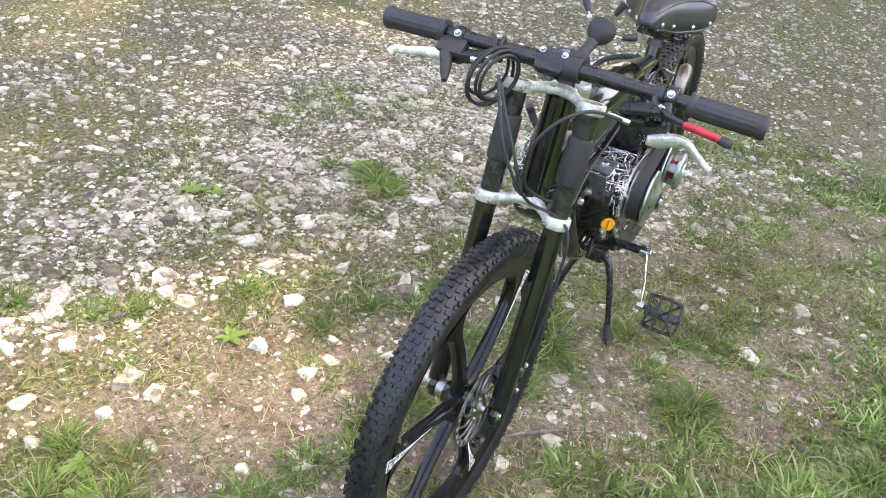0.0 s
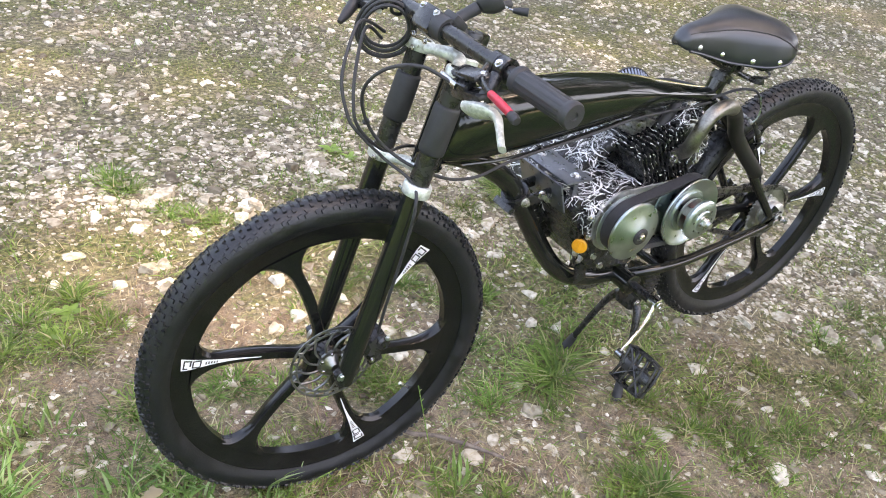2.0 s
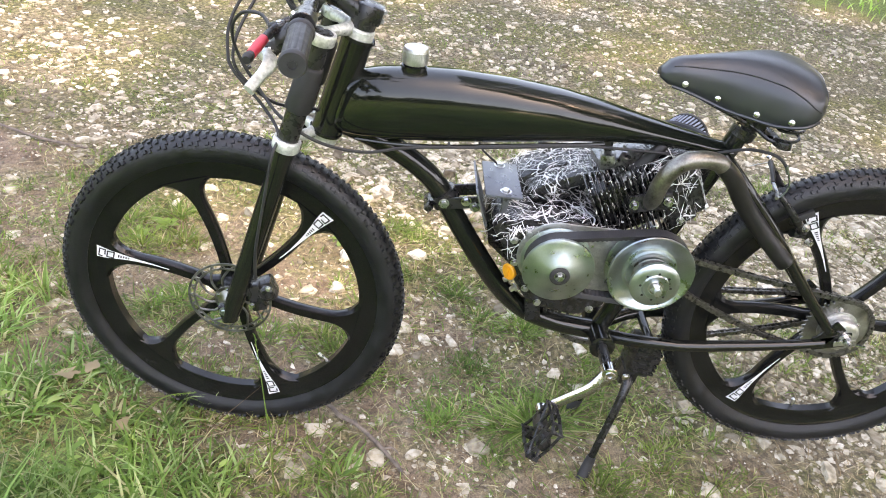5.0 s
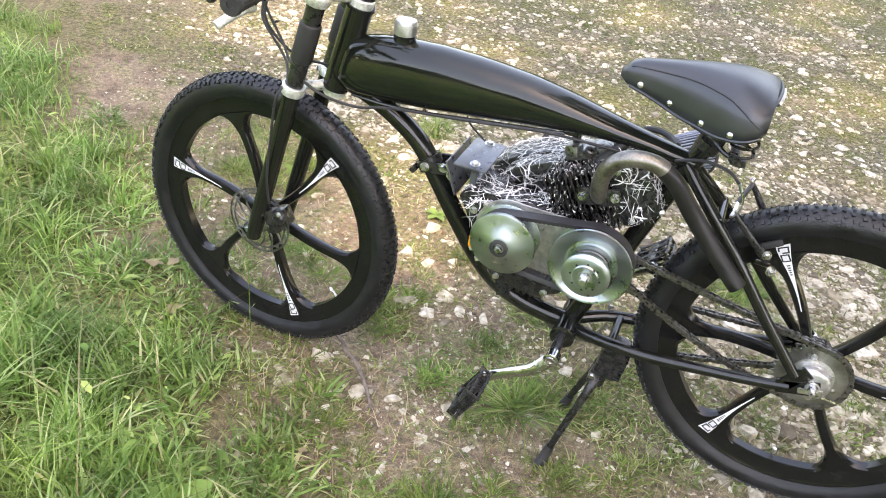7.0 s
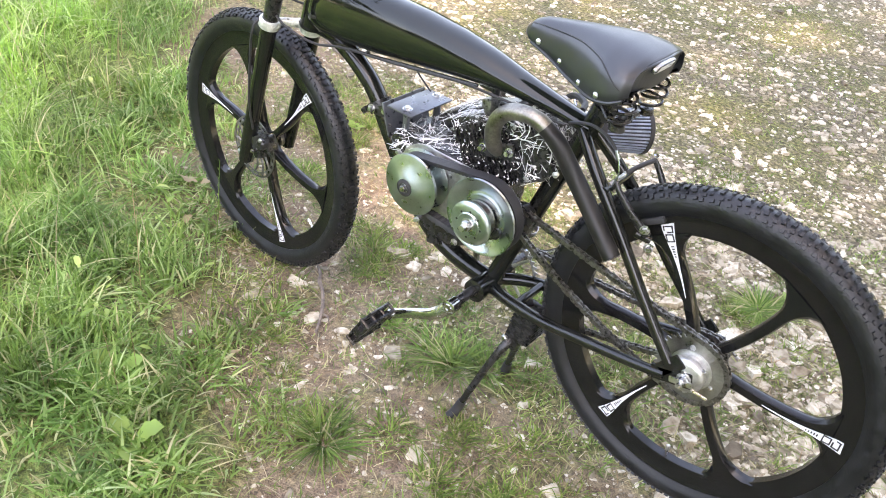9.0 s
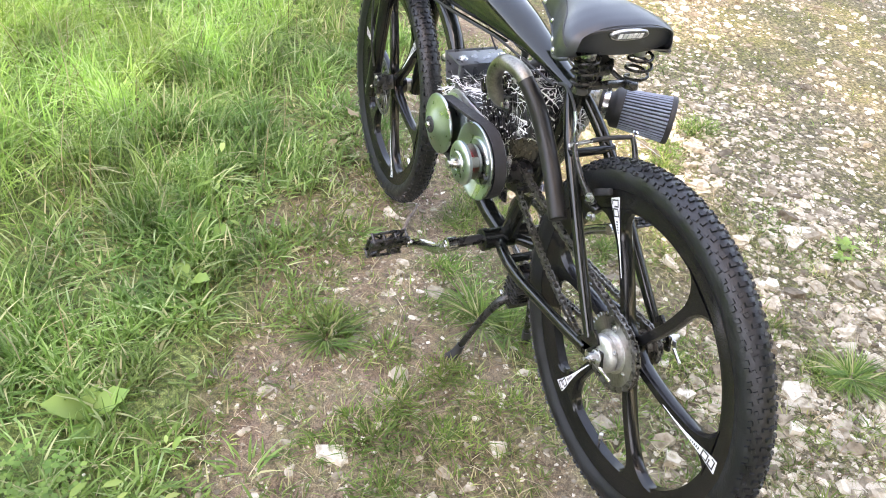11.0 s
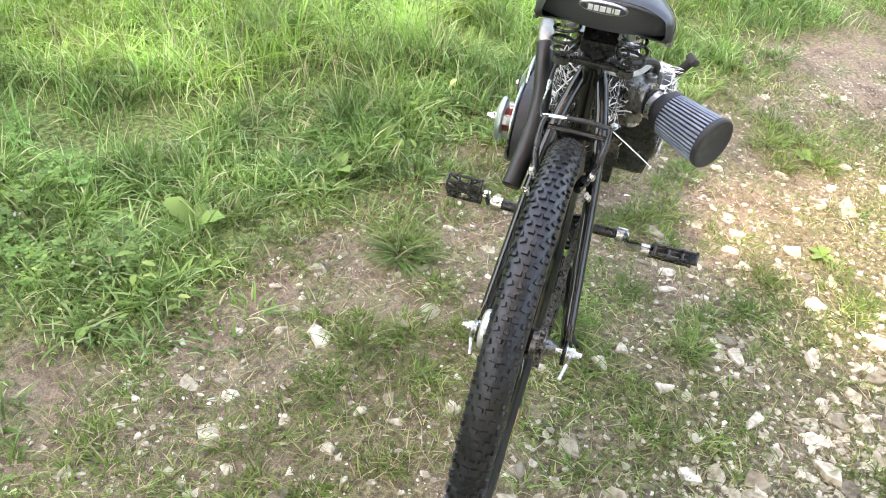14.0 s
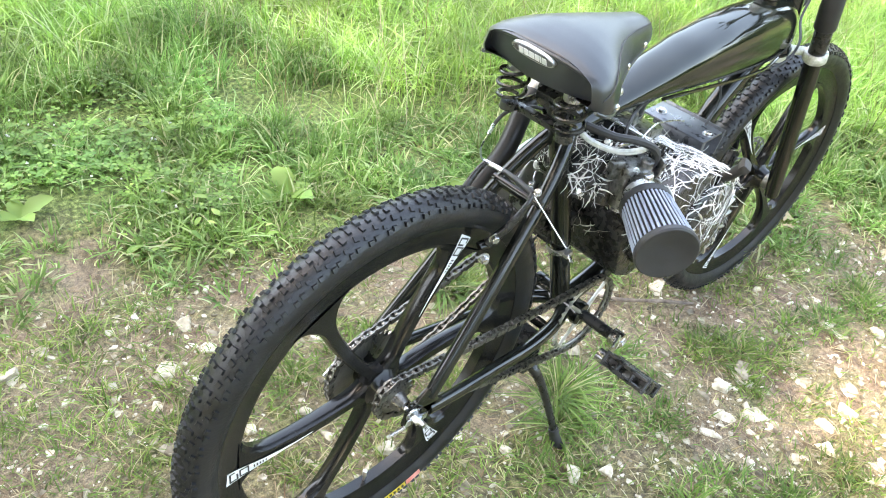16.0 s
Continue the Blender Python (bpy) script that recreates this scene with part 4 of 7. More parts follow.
def far_woods():
    """An unseen belt of trees, added to darken reflections and low sky: trunks, limbs and crowns of leaf clumps."""
    V, F = [], []

    def quad(c, u, v):
        k = len(V)
        V.extend([c - u - v, c + u - v, c + u + v, c - u + v])
        F.extend([[k, k + 1, k + 2], [k, k + 2, k + 3]])
    for k in range(64):
        a = 2 * math.pi * k / 64 + random.uniform(-0.05, 0.05)
        R = random.uniform(17, 24)
        base = np.array([R * math.cos(a) + 0.5, R * math.sin(a), -0.3])
        # taller around 213 degrees, to keep bright sky out of tank and saddle
        H = random.uniform(3.6, 6.0) + 8.5 * math.exp(-((math.degrees(a) - 213) / 34) ** 4)
        for s in range(5):
            b = 1.2566 * s
            o = np.array([math.cos(b), math.sin(b), 0])
            quad(base + o * 0.13 + np.array([0, 0, H * 0.32]), np.array([-o[1], o[0], 0]) * 0.11, np.array([0, 0, H * 0.33]))
        for _ in range(170 if H < 8 else 420):
            d = np.array([random.gauss(0, 1), random.gauss(0, 1), random.gauss(0, 1)])
            d /= np.linalg.norm(d)
            c = base + np.array([0, 0, H * 0.55]) + d * np.array([2.3, 2.3, H * 0.42]) * random.uniform(0.45, 1.0)
            u = np.array([random.gauss(0, 1), random.gauss(0, 1), random.gauss(0, 0.6)]) * 0.26
            w = np.array([random.gauss(0, 0.6), random.gauss(0, 0.6), random.gauss(0, 1)]) * 0.26
            quad(c, u, w)
    tagged(new("far_woods", from_arrays("far_woods", np.array(V), np.array(F), leaf_dark)), "unseen dark green trees added to darken the reflections", "trees", kind="stuff")


far_woods()


def shade_tree():
    """An unseen broad tree, added so its crown shades the bicycle but for a few spots of sun."""
    tree = tagged(new("tree"), "broad leafy tree, unseen, added so its crown shades the bicycle", "tree")
    foot = Vector((-9.6, 4.4, float(ground_z(-9.6, 4.4)) - 0.1))
    top = foot + Vector((0.4, -0.3, 6.2))
    part("trunk", tube([foot, foot + Vector((0.1, 0, 2.2)), foot + Vector((0.2, -0.2, 4.4)), top], [0.42, 0.33, 0.28, 0.20], seg=14), bark, tree)
    for ex, ey, ez in ((-4.2, 0.6, 8.2), (-5.5, 3.8, 8.6), (-6.0, -1.4, 8.0), (-3.2, 2.6, 8.4), (-9.0, 0.2, 8.8), (-11.5, 5.5, 9.0), (-8.8, 8.0, 8.6), (-7.6, 3.2, 9.4)):
        end = Vector((ex, ey, ez))
        part("limb", tube([top - Vector((0, 0, 0.8)), top.lerp(end, 0.5) + Vector((0, 0, 0.5)), end], [0.16, 0.10, 0.03], seg=8), bark, tree)
    n = 18000
    x, y, z = rng.uniform(-13.5, 0.2, n), rng.uniform(-7.5, 9.0, n), rng.uniform(7.2, 9.6, n)
    run = z / sun_way.z
    gx, gy = x - sun_way.x * run, y - sun_way.y * run
    # leaves are left out wherever their shadow would cover a wanted sun spot
    wob = 0.22 * (patchy(gx, gy, 0.35, 41) - 0.5) + 0.10 * (patchy(gx, gy, 0.11, 42) - 0.5)
    spot = lambda a, b, ra, rb: ((gx - a) / ra) ** 2 + ((gy - b) / rb) ** 2 + 3 * wob < 1
    lit = spot(1.14, -0.80, 0.62, 0.37) | spot(1.00, -0.52, 0.28, 0.20) | spot(2.25, -1.95, 0.52, 0.42) | (gx + 0.75 * gy - 3.3 + 2.5 * wob > 0)
    keep = ~lit & (rng.random(n) < np.clip(0.42 + (gy + 1.55 + 2 * wob) / 0.6, 0.42, 1))
    c = np.stack([x, y, z], 1)[keep]
    n = len(c)
    u = rng.normal(0, 1, (n, 3)) * (1, 1, 0.45)
    v = rng.normal(0, 1, (n, 3)) * (1, 1, 0.45)
    u /= np.linalg.norm(u, axis=1)[:, None]
    v -= u * (u * v).sum(1)[:, None]
    v /= np.linalg.norm(v, axis=1)[:, None]
    s = rng.uniform(0.15, 0.30, n)[:, None]
    V = np.stack([c - u * s, c - v * s * 0.6, c + u * s * 1.2, c + v * s * 0.6], 1).reshape(-1, 3)
    F = (np.array([[0, 1, 2], [0, 2, 3]])[None] + (np.arange(n) * 4)[:, None, None]).reshape(-1, 3)
    crown = new("crown", from_arrays("crown", V, F, leaf_dark))
    crown.parent = tree
    crown["kind"] = "stuff"


shade_tree()


# ---- the motor bicycle ----
bike = tagged(new("motor_bicycle"), "black board-track style motorised bicycle on its centre stand", "bicycle")
YAX = Vector((0, 1, 0))


def tyre_mesh(w):
    """Knobbly tyre; w: pose of the wheel, whose axle is its y."""
    bm = bmesh.new()
    prof = []
    for j in range(20):
        a = radians(-128 + 256 * j / 19)
        prof.append((0.0265 * math.sin(a), 0.2985 + 0.0255 * math.cos(a)))
    prof += [(0.017, 0.276), (-0.017, 0.276)]
    lathe(bm, (0, 0, 0), (0, 1, 0), prof, 96, closed=True)

    jit = random.Random(5)

    def block(a, th, la, lv, h, turn=0.0):
        n = Vector((math.cos(a) * math.cos(th), math.sin(th), math.sin(a) * math.cos(th)))
        t = Vector((-math.sin(a), 0, math.cos(a)))
        s = n.cross(t)
        t, s = t * math.cos(turn) + s * math.sin(turn), s * math.cos(turn) - t * math.sin(turn)
        la, lv, h = la * jit.uniform(0.85, 1.12), lv * jit.uniform(0.85, 1.12), h * jit.uniform(0.8, 1.1)
        c = Vector((math.cos(a) * 0.2985, 0, math.sin(a) * 0.2985)) + n * 0.0256
        lo = [bm.verts.new(c + t * la * i / 2 + s * lv * j / 2 - n * 0.001) for i, j in ((-1, -1), (1, -1), (1, 1), (-1, 1))]
        hi = [bm.verts.new(c + t * la * 0.82 * i / 2 + s * lv * 0.82 * j / 2 + n * h) for i, j in ((-1, -1), (1, -1), (1, 1), (-1, 1))]
        bm.faces.new(hi)
        for i in range(4):
            bm.faces.new((lo[i], lo[(i + 1) % 4], hi[(i + 1) % 4], hi[i]))

    N = 138
    d = 2 * math.pi / N
    for i in range(N):
        a = d * (i + jit.uniform(-0.06, 0.06))
        for s in (-1, 1):
            if i % 2:
                block(a, s * 0.50, 0.0070, 0.0088, 0.0030, s * 0.22)
            else:
                block(a, s * 0.235, 0.0068, 0.0096, 0.0030, -s * 0.10)
                block(a + 0.25 * d, s * 0.72, 0.0066, 0.0060, 0.0030, s * 0.25)
            block(a + (0.35 if i % 2 else 0.05) * d, s * (0.98 if i % 2 else 1.04), 0.0074, 0.0066, 0.0042, s * 0.15)
        if i % 2:
            block(a + 0.1 * d, 0, 0.0064, 0.0086, 0.0030)
    bm.transform(w)
    return bm


def rim_mesh(w):
    """Deep rim channel of the cast wheel."""
    bm = bmesh.new()
    lathe(bm, (0, 0, 0), (0, 1, 0), [(-0.0155, 0.2835), (-0.0165, 0.280), (-0.0150, 0.274), (-0.0125, 0.270), (-0.0120, 0.250), (-0.0090, 0.2405), (0.0090, 0.2405), (0.0120, 0.250), (0.0125, 0.270), (0.0150, 0.274), (0.0165, 0.280), (0.0155, 0.2835)], 120, closed=True)
    bm.transform(w)
    return bm


def spoke_mesh(w, spin, k):
    """One filleted spoke of the cast wheel."""
    bm = bmesh.new()
    if k == 0:
        lathe(bm, (0, 0, 0), (0, 1, 0), [(-0.030, 0.0), (-0.030, 0.022), (-0.018, 0.026), (-0.012, 0.034), (0.012, 0.034), (0.018, 0.026), (0.030, 0.022), (0.030, 0.0)], 40)
    R0, rf = 0.246, 0.062
    a0 = radians(spin + 60 * k)
    rings = []
    for i in range(27):
        r = 0.028 + (0.2455 - 0.028) * (i / 26) ** 0.75
        hw = 0.0082 + 0.004 * r / 0.25
        if r > R0 - rf:
            hw += rf - math.sqrt(max(0, rf * rf - (r - (R0 - rf)) ** 2))
        if r < 0.052:
            hw += 0.020 - math.sqrt(max(0, 0.020 ** 2 - (0.052 - r) ** 2)) if r > 0.032 else 0.012
        dp = float(np.interp(r, [0.03, 0.08, 0.17, 0.25], [0.0125, 0.0112, 0.0105, 0.0116]))
        bend = 0.010 * math.sin(math.pi * (r - 0.03) / 0.215)
        ring = []
        for u, v in ((-1, -0.45), (-0.72, -1), (0.72, -1), (1, -0.45), (1, 0.45), (0.72, 1), (-0.72, 1), (-1, 0.45)):
            t = u * hw + bend
            ang = a0 + t / r if r > 0.06 else a0
            p = Vector((math.cos(ang) * r, v * dp, math.sin(ang) * r))
            if r <= 0.06:
                p += Vector((-math.sin(a0), 0, math.cos(a0))) * t
            ring.append(bm.verts.new(p))
        rings.append(ring)
    for p, q in zip(rings, rings[1:]):
        for j in range(8):
            bm.faces.new((p[j], p[(j + 1) % 8], q[(j + 1) % 8], q[j]))
    bm.transform(w)
    return bm


def spoke_decal(w, angle, side, wheel):
    """White curved wedge on a spoke's flared end, with a black emblem and a row of small bars."""
    def pt(r, t, up=0.0):
        b = 0.010 * math.sin(math.pi * (r - 0.03) / 0.215) if r < 0.245 else 0.0
        ang = radians(angle) + (t + b) / r + 0.04 * (r - 0.10) / 0.16
        return w @ Vector((math.cos(ang) * r, side * (0.0127 + up), math.sin(ang) * r))

    bm = bmesh.new()
    rows = [[bm.verts.new(pt(r + dr * k, k * h)) for k in (-1, 1)] for r, h, dr in ((0.2610, 0.0122, 0.0015), (0.250, 0.0112, 0), (0.236, 0.0090, 0), (0.222, 0.0068, 0), (0.205, 0.0045, 0), (0.18, 0.0025, 0), (0.155, 0.0014, 0), (0.125, 0.0007, 0))]
    for p, q in zip(rows, rows[1:]):
        bm.faces.new((p[0], p[1], q[1], q[0]))
    d = part("decal", bm, decal_white, wheel, "white wedge decal with a black emblem")
    bm = bmesh.new()
    # an open hook and a closed ring, then small bars
    bars = [(0.2575, 0.2440, 0.0062, 0.0092), (0.2575, 0.2548, -0.0088, 0.0070), (0.2575, 0.2490, -0.0092, -0.0064), (0.2468, 0.2440, -0.0030, 0.0070),
            (0.2425, 0.2400, -0.0074, 0.0074), (0.2300, 0.2276, -0.0064, 0.0064), (0.2420, 0.2280, -0.0078, -0.0050), (0.2420, 0.2280, 0.0048, 0.0076)]
    bars += [(0.2210 - 0.0046 * k, 0.2186 - 0.0046 * k, -0.0030 + 0.0003 * k, 0.0030 - 0.0003 * k) for k in range(5)]
    for r0, r1, t0, t1 in bars:
        bm.faces.new([bm.verts.new(pt(r, t, 0.0006)) for r, t in ((r0, t0), (r0, t1), (r1, t1), (r1, t0))])
    part("emblem", bm, decal_ink, d)


def wheel(name, centre, yaw, spin, label):
    w = pose(*centre, 0, 0, yaw)
    rim = part(name, rim_mesh(w), wheel_black, bike, label)
    for k in range(6):
        part("spoke", spoke_mesh(w, spin, k), wheel_black, rim)
    part("tyre", tyre_mesh(w), rubber, rim, "black knobbly mountain-bike tyre")
    for k in range(3):
        spoke_decal(w, spin + 120 * k, 1, rim)
        spoke_decal(w, spin + 120 * k, -1, rim)
    v = radians(spin + 210)
    d = Vector((math.cos(v), 0, math.sin(v)))
    bm = bmesh.new()
    lathe(bm, w @ (d * 0.243), w.to_3x3() @ -d, [(0, 0.003), (0.014, 0.003), (0.014, 0.004), (0.026, 0.004), (0.028, 0.002), (0.028, 0)], 10)
    part("valve", bm, steel, rim, "short capped tyre valve")
    return rim, w


FC, RC = Vector((1.160, -0.012, 0.307)), Vector((0.002, 0.006, 0.404))
front, FW = wheel("front_wheel", FC, -4.3, 8.0, "gloss black six-spoke cast front wheel")
rear, RW = wheel("rear_wheel", RC, -1.4, 57.3, "gloss black six-spoke cast rear wheel, clear of the ground")


def sidewall_strip(w, a0, a1, r0, r1, lift):
    """A thin curved label on the tyre's right sidewall, between two angles and two radii."""
    bm = bmesh.new()
    rows = []
    n = max(1, int(abs(a1 - a0) / 1.5))
    for k in range(n + 1):
        a = radians(a0 + (a1 - a0) * k / n)
        row = []
        for up in (0.0, 0.0005):
            for r in (r0, r1):
                y = -0.0265 * math.sqrt(max(0, 1 - ((r - 0.2985) / 0.0255) ** 2)) - lift - up
                row.append(bm.verts.new(w @ Vector((r * math.cos(a), y, r * math.sin(a)))))
        rows.append(row)
    for p, q in zip(rows, rows[1:]):
        for i, j in ((0, 1), (1, 3), (3, 2), (2, 0)):
            bm.faces.new((p[i], p[j], q[j], q[i]))
    bm.faces.new([rows[0][i] for i in (0, 1, 3, 2)])
    bm.faces.new([rows[-1][i] for i in (0, 2, 3, 1)])
    return bm


yellow = part("sidewall_label", sidewall_strip(RW, -91, -78, 0.290, 0.301, 0.0003), sticker_yellow, rear, "worn yellow label on the tyre")
for k in range(7):
    part("label_bar", sidewall_strip(RW, -90 + 1.7 * k, -89.1 + 1.7 * k, 0.2925, 0.2985, 0.0007), decal_ink, yellow)
part("sidewall_label", sidewall_strip(RW, -77.6, -71.5, 0.290, 0.301, 0.0003), sticker_red, rear, "faded red and white label end on the tyre")


# front hub, disc and caliper
def brake_rotor(w, y, r):
    """Drilled rotor: two rings joined by slanting bridges, curved arms, riveted carrier."""
    bm = bmesh.new()
    c, ax = w @ Vector((0, y, 0)), w.to_3x3() @ YAX
    for r1, r0 in ((r, r - 0.0042), (r - 0.0105, r - 0.0140)):
        lathe(bm, c, ax, [(-0.001, r1), (0.001, r1), (0.001, r0), (-0.001, r0)], 72, closed=True)
    for k in range(44):
        a = 2 * math.pi * k / 44
        q = [w @ Vector((math.cos(a + t) * rr, y, math.sin(a + t) * rr)) for t, rr in ((0, r - 0.012), (0.10 if k % 2 else -0.05, r - 0.003))]
        sweep(bm, q, 0.0017, seg=5, k=1)
    for k in range(12):
        a = 2 * math.pi * k / 12
        q = [Vector((math.cos(a + s * 0.5) * rr, y, math.sin(a + s * 0.5) * rr)) for s, rr in ((0, 0.022), (0.4, 0.045), (1, r - 0.012))]
        sweep(bm, [w @ p for p in q], 0.0024, seg=6, k=3)
    lathe(bm, c, ax, [(-0.002, 0.028), (0.003, 0.028), (0.003, 0.016), (-0.002, 0.016)], 30, closed=True)
    return bm


rotor = part("brake_disc", brake_rotor(FW, 0.036, 0.079), dark_steel, front, "drilled steel brake disc")
for k in range(6):
    a = radians(60 * k + 20)
    part("bolt", bolt(FW @ Vector((0.022 * math.cos(a), 0.039, 0.022 * math.sin(a))), YAX, 0.0034, 0.003), steel, rotor)
hub = disc(FW @ Vector((0, -0.060, 0)), FW.to_3x3() @ YAX, [(0.006, 0), (0.006, 0.008), (0.012, 0.008), (0.014, 0.017), (0.028, 0.019), (0.09, 0.019), (0.10, 0.022), (0.106, 0.012), (0.112, 0.008), (0.112, 0)], 28)
part("hub", hub, plate_steel, front, "dull grey metal hub")
cal = bmesh.new()
slab(cal, (0.050, 0.034, 0.040), pose(1.100, 0.043, 0.352, 0, 25, 0), 0.006)
slab(cal, (0.028, 0.020, 0.055), pose(1.108, 0.058, 0.345, 0, 20, 0), 0.005)
lathe(cal, (1.090, 0.054, 0.36), YAX, [(0, 0.014), (0.014, 0.014), (0.018, 0.010), (0.018, 0)], 20)
caliper = part("brake_caliper", cal, satin_black, bike, "black disc-brake caliper on the fork")
for cx, cz in ((1.086, 0.375), (1.113, 0.335)):
    part("bolt", bolt((cx, 0.073, cz), YAX, 0.004, 0.004), steel, caliper)


# fork
TOP, LOW, END = Vector((1.0140, -0.002, 0.868)), Vector((1.0622, -0.002, 0.665)), Vector((1.1490, -0.008, 0.300))
UPW = (TOP - END).normalized()
for s, yy in ((1, 0.066), (-1, -0.062)):
    o = Vector((0.075 * yy, yy, 0))
    leg = part("fork_leg", tube([END + o, END + o + UPW * 0.02, LOW + o], [0.0125, 0.0170, 0.0180], seg=20, k=3), gloss_black, bike, "black tubular fork leg")
    mid = LOW + (TOP - LOW) * 0.22
    part("upper_tube", tube([LOW + o, mid + o, LOW + o + UPW * 0.1995], 0.0172, seg=20, k=3), satin_black, leg)
    bm = tube([LOW + o + UPW * h for h in (0.062, 0.064, 0.067, 0.138, 0.141, 0.143)], [0.0172, 0.0200, 0.0212, 0.0208, 0.0198, 0.0172], seg=24, k=1)
    part("sleeve", bm, matte_black, leg, "thicker matt black rubber sleeve")
    bm = bmesh.new()
    slab(bm, (0.030, 0.016, 0.040), pose(END.x + 0.005 + 0.075 * yy, yy - 0.008, END.z, 0, 17, 0), 0.006)
    part("dropout", bm, satin_black, leg)
    part("axle_nut", bolt((FC.x + 0.075 * yy, yy - 0.008 + s * 0.007, FC.z), (0, s, 0), 0.007, 0.005), zinc, leg, "bright axle nut")


def crown(c, depth, label):
    """A clamp plate round both fork legs, bowed to the steerer."""
    bm = bmesh.new()
    for yy in (0.066, -0.062):
        lathe(bm, c + Vector((0.075 * yy, yy, 0)) - UPW * depth, UPW, [(0, 0.0174), (0, 0.0218), (0.002, 0.0232), (2 * depth - 0.002, 0.0232), (2 * depth, 0.0218), (2 * depth, 0.0174)], 30, closed=True)
    pts = [c + Vector((0.004, 0.050, 0)), c + Vector((-0.010, 0.036, 0.001)), c + Vector((-0.030, 0.014, 0)), c + Vector((-0.030, -0.012, 0)), c + Vector((-0.014, -0.032, 0.001)), c + Vector((-0.004, -0.046, 0))]
    sweep(bm, pts, [0.0092, 0.0086, 0.0110, 0.0110, 0.0086, 0.0092], seg=12, k=5, flat=0.95)
    lathe(bm, c + Vector((-0.050, 0, -0.008)) - UPW * depth, UPW, [(0, 0), (0, 0.021), (0.002, 0.023), (2 * depth - 0.002, 0.023), (2 * depth, 0.021), (2 * depth, 0)], 28)
    ob = part("fork_crown", bm, silver_paint, bike, label)
    for yy in (0.066, -0.062):
        part("pinch_bolt", bolt(c + Vector((0.022 + 0.075 * yy, yy * 0.80, 0)), (1, 0, -0.2), 0.0035, 0.003), steel, ob)
    return ob


crown(LOW, 0.0100, "silver brush-painted lower fork clamp")
crown(LOW + UPW * 0.191, 0.0090, "silver brush-painted upper fork clamp")
HEAD0, HEAD1 = LOW + Vector((-0.050, 0, -0.008)), LOW + UPW * 0.191 + Vector((-0.050, 0, -0.008))
bm = tube([HEAD0 + UPW * 0.012, HEAD0 + UPW * 0.02, HEAD1 - UPW * 0.02, HEAD1 - UPW * 0.01], [0.0285, 0.0255, 0.0255, 0.0285], seg=28, k=2)
part("head_tube", bm, gloss_black, bike)


# fuel tank and frame
def tank_mesh():
    xs = [0.990, 0.986, 0.972, 0.940, 0.880, 0.800, 0.710, 0.620, 0.540, 0.470, 0.400, 0.345, 0.312]
    top = [0.758, 0.764, 0.771, 0.779, 0.786, 0.790, 0.788, 0.781, 0.769, 0.754, 0.740, 0.730, 0.726]
    bot = [0.668, 0.664, 0.660, 0.658, 0.661, 0.669, 0.682, 0.695, 0.704, 0.709, 0.707, 0.701, 0.694]
    wid = [0.022, 0.031, 0.040, 0.048, 0.052, 0.053, 0.052, 0.048, 0.042, 0.034, 0.026, 0.021, 0.019]
    bm, rings, n, seg = bmesh.new(), [], 61, 40
    for i in range(n):
        x = 0.99 - 0.03 * (i / 4) ** 2
        if i > 4:
            x = 0.96 + (0.312 - 0.96) * (i - 4) / (n - 5)
        f = lambda v: float(np.interp(-x, [-q for q in xs], v))
        t, b, w = f(top), f(bot), f(wid)
        c, h = (t + b) / 2, (t - b) / 2
        e = 2.0 if x < 0.45 else 2.0 + 0.5 * min(1, (x - 0.45) / 0.2)
        ring = []
        for j in range(seg):
            a = 2 * math.pi * j / seg
            ca, sa = math.cos(a), math.sin(a)
            ring.append(bm.verts.new((x, math.copysign(abs(ca) ** (2 / e), ca) * w, c + math.copysign(abs(sa) ** (2 / e), sa) * h)))
        rings.append(ring)
    for p, q in zip(rings, rings[1:]):
        for j in range(seg):
            bm.faces.new((p[j], p[(j + 1) % seg], q[(j + 1) % seg], q[j]))
    bm.faces.new(rings[0])
    bm.faces.new(rings[-1])
    for _ in range(3):
        bmesh.ops.smooth_vert(bm, verts=bm.verts, factor=0.5, use_axis_x=False, use_axis_y=True, use_axis_z=True)
    for v in bm.verts:
        # the nose follows the raked head tube
        v.co.x -= 0.24 * (v.co.z - 0.705) * min(1, max(0, (v.co.x - 0.80) / 0.15))
    return bm


tank = part("fuel_tank", tank_mesh(), tank_black, bike, "long tapering gloss black fuel tank", 60)
part("filler_neck", disc((0.872, 0.0, 0.770), (0.03, 0, 1), [(0, 0.021), (0.020, 0.021), (0.0225, 0.016), (0.0225, 0)], 30), gloss_black, tank)
bm = bmesh.new()
CAPX, CAPZ = 0.872, 0.793
lathe(bm, (CAPX, 0.0, CAPZ), (0.03, 0, 1), [(0, 0), (0, 0.0195), (0.001, 0.0205), (0.024, 0.0205), (0.027, 0.0188), (0.0275, 0.016), (0.0275, 0)], 40)
for k in range(40):
    a = 2 * math.pi * k / 40
    slab(bm, (0.0014, 0.0014, 0.020), pose(CAPX + 0.0205 * math.cos(a) + 0.0003, 0.0205 * math.sin(a), CAPZ + 0.0115, 0, 2, math.degrees(a)))
part("filler_cap", bm, alloy, tank, "brushed silver screw cap")
part("seam", tube([(0.955, 0.030, 0.661), (0.88, 0.042, 0.666), (0.80, 0.043, 0.674), (0.71, 0.041, 0.687), (0.62, 0.037, 0.699), (0.54, 0.030, 0.708)], 0.0032, seg=8), gloss_black, tank)
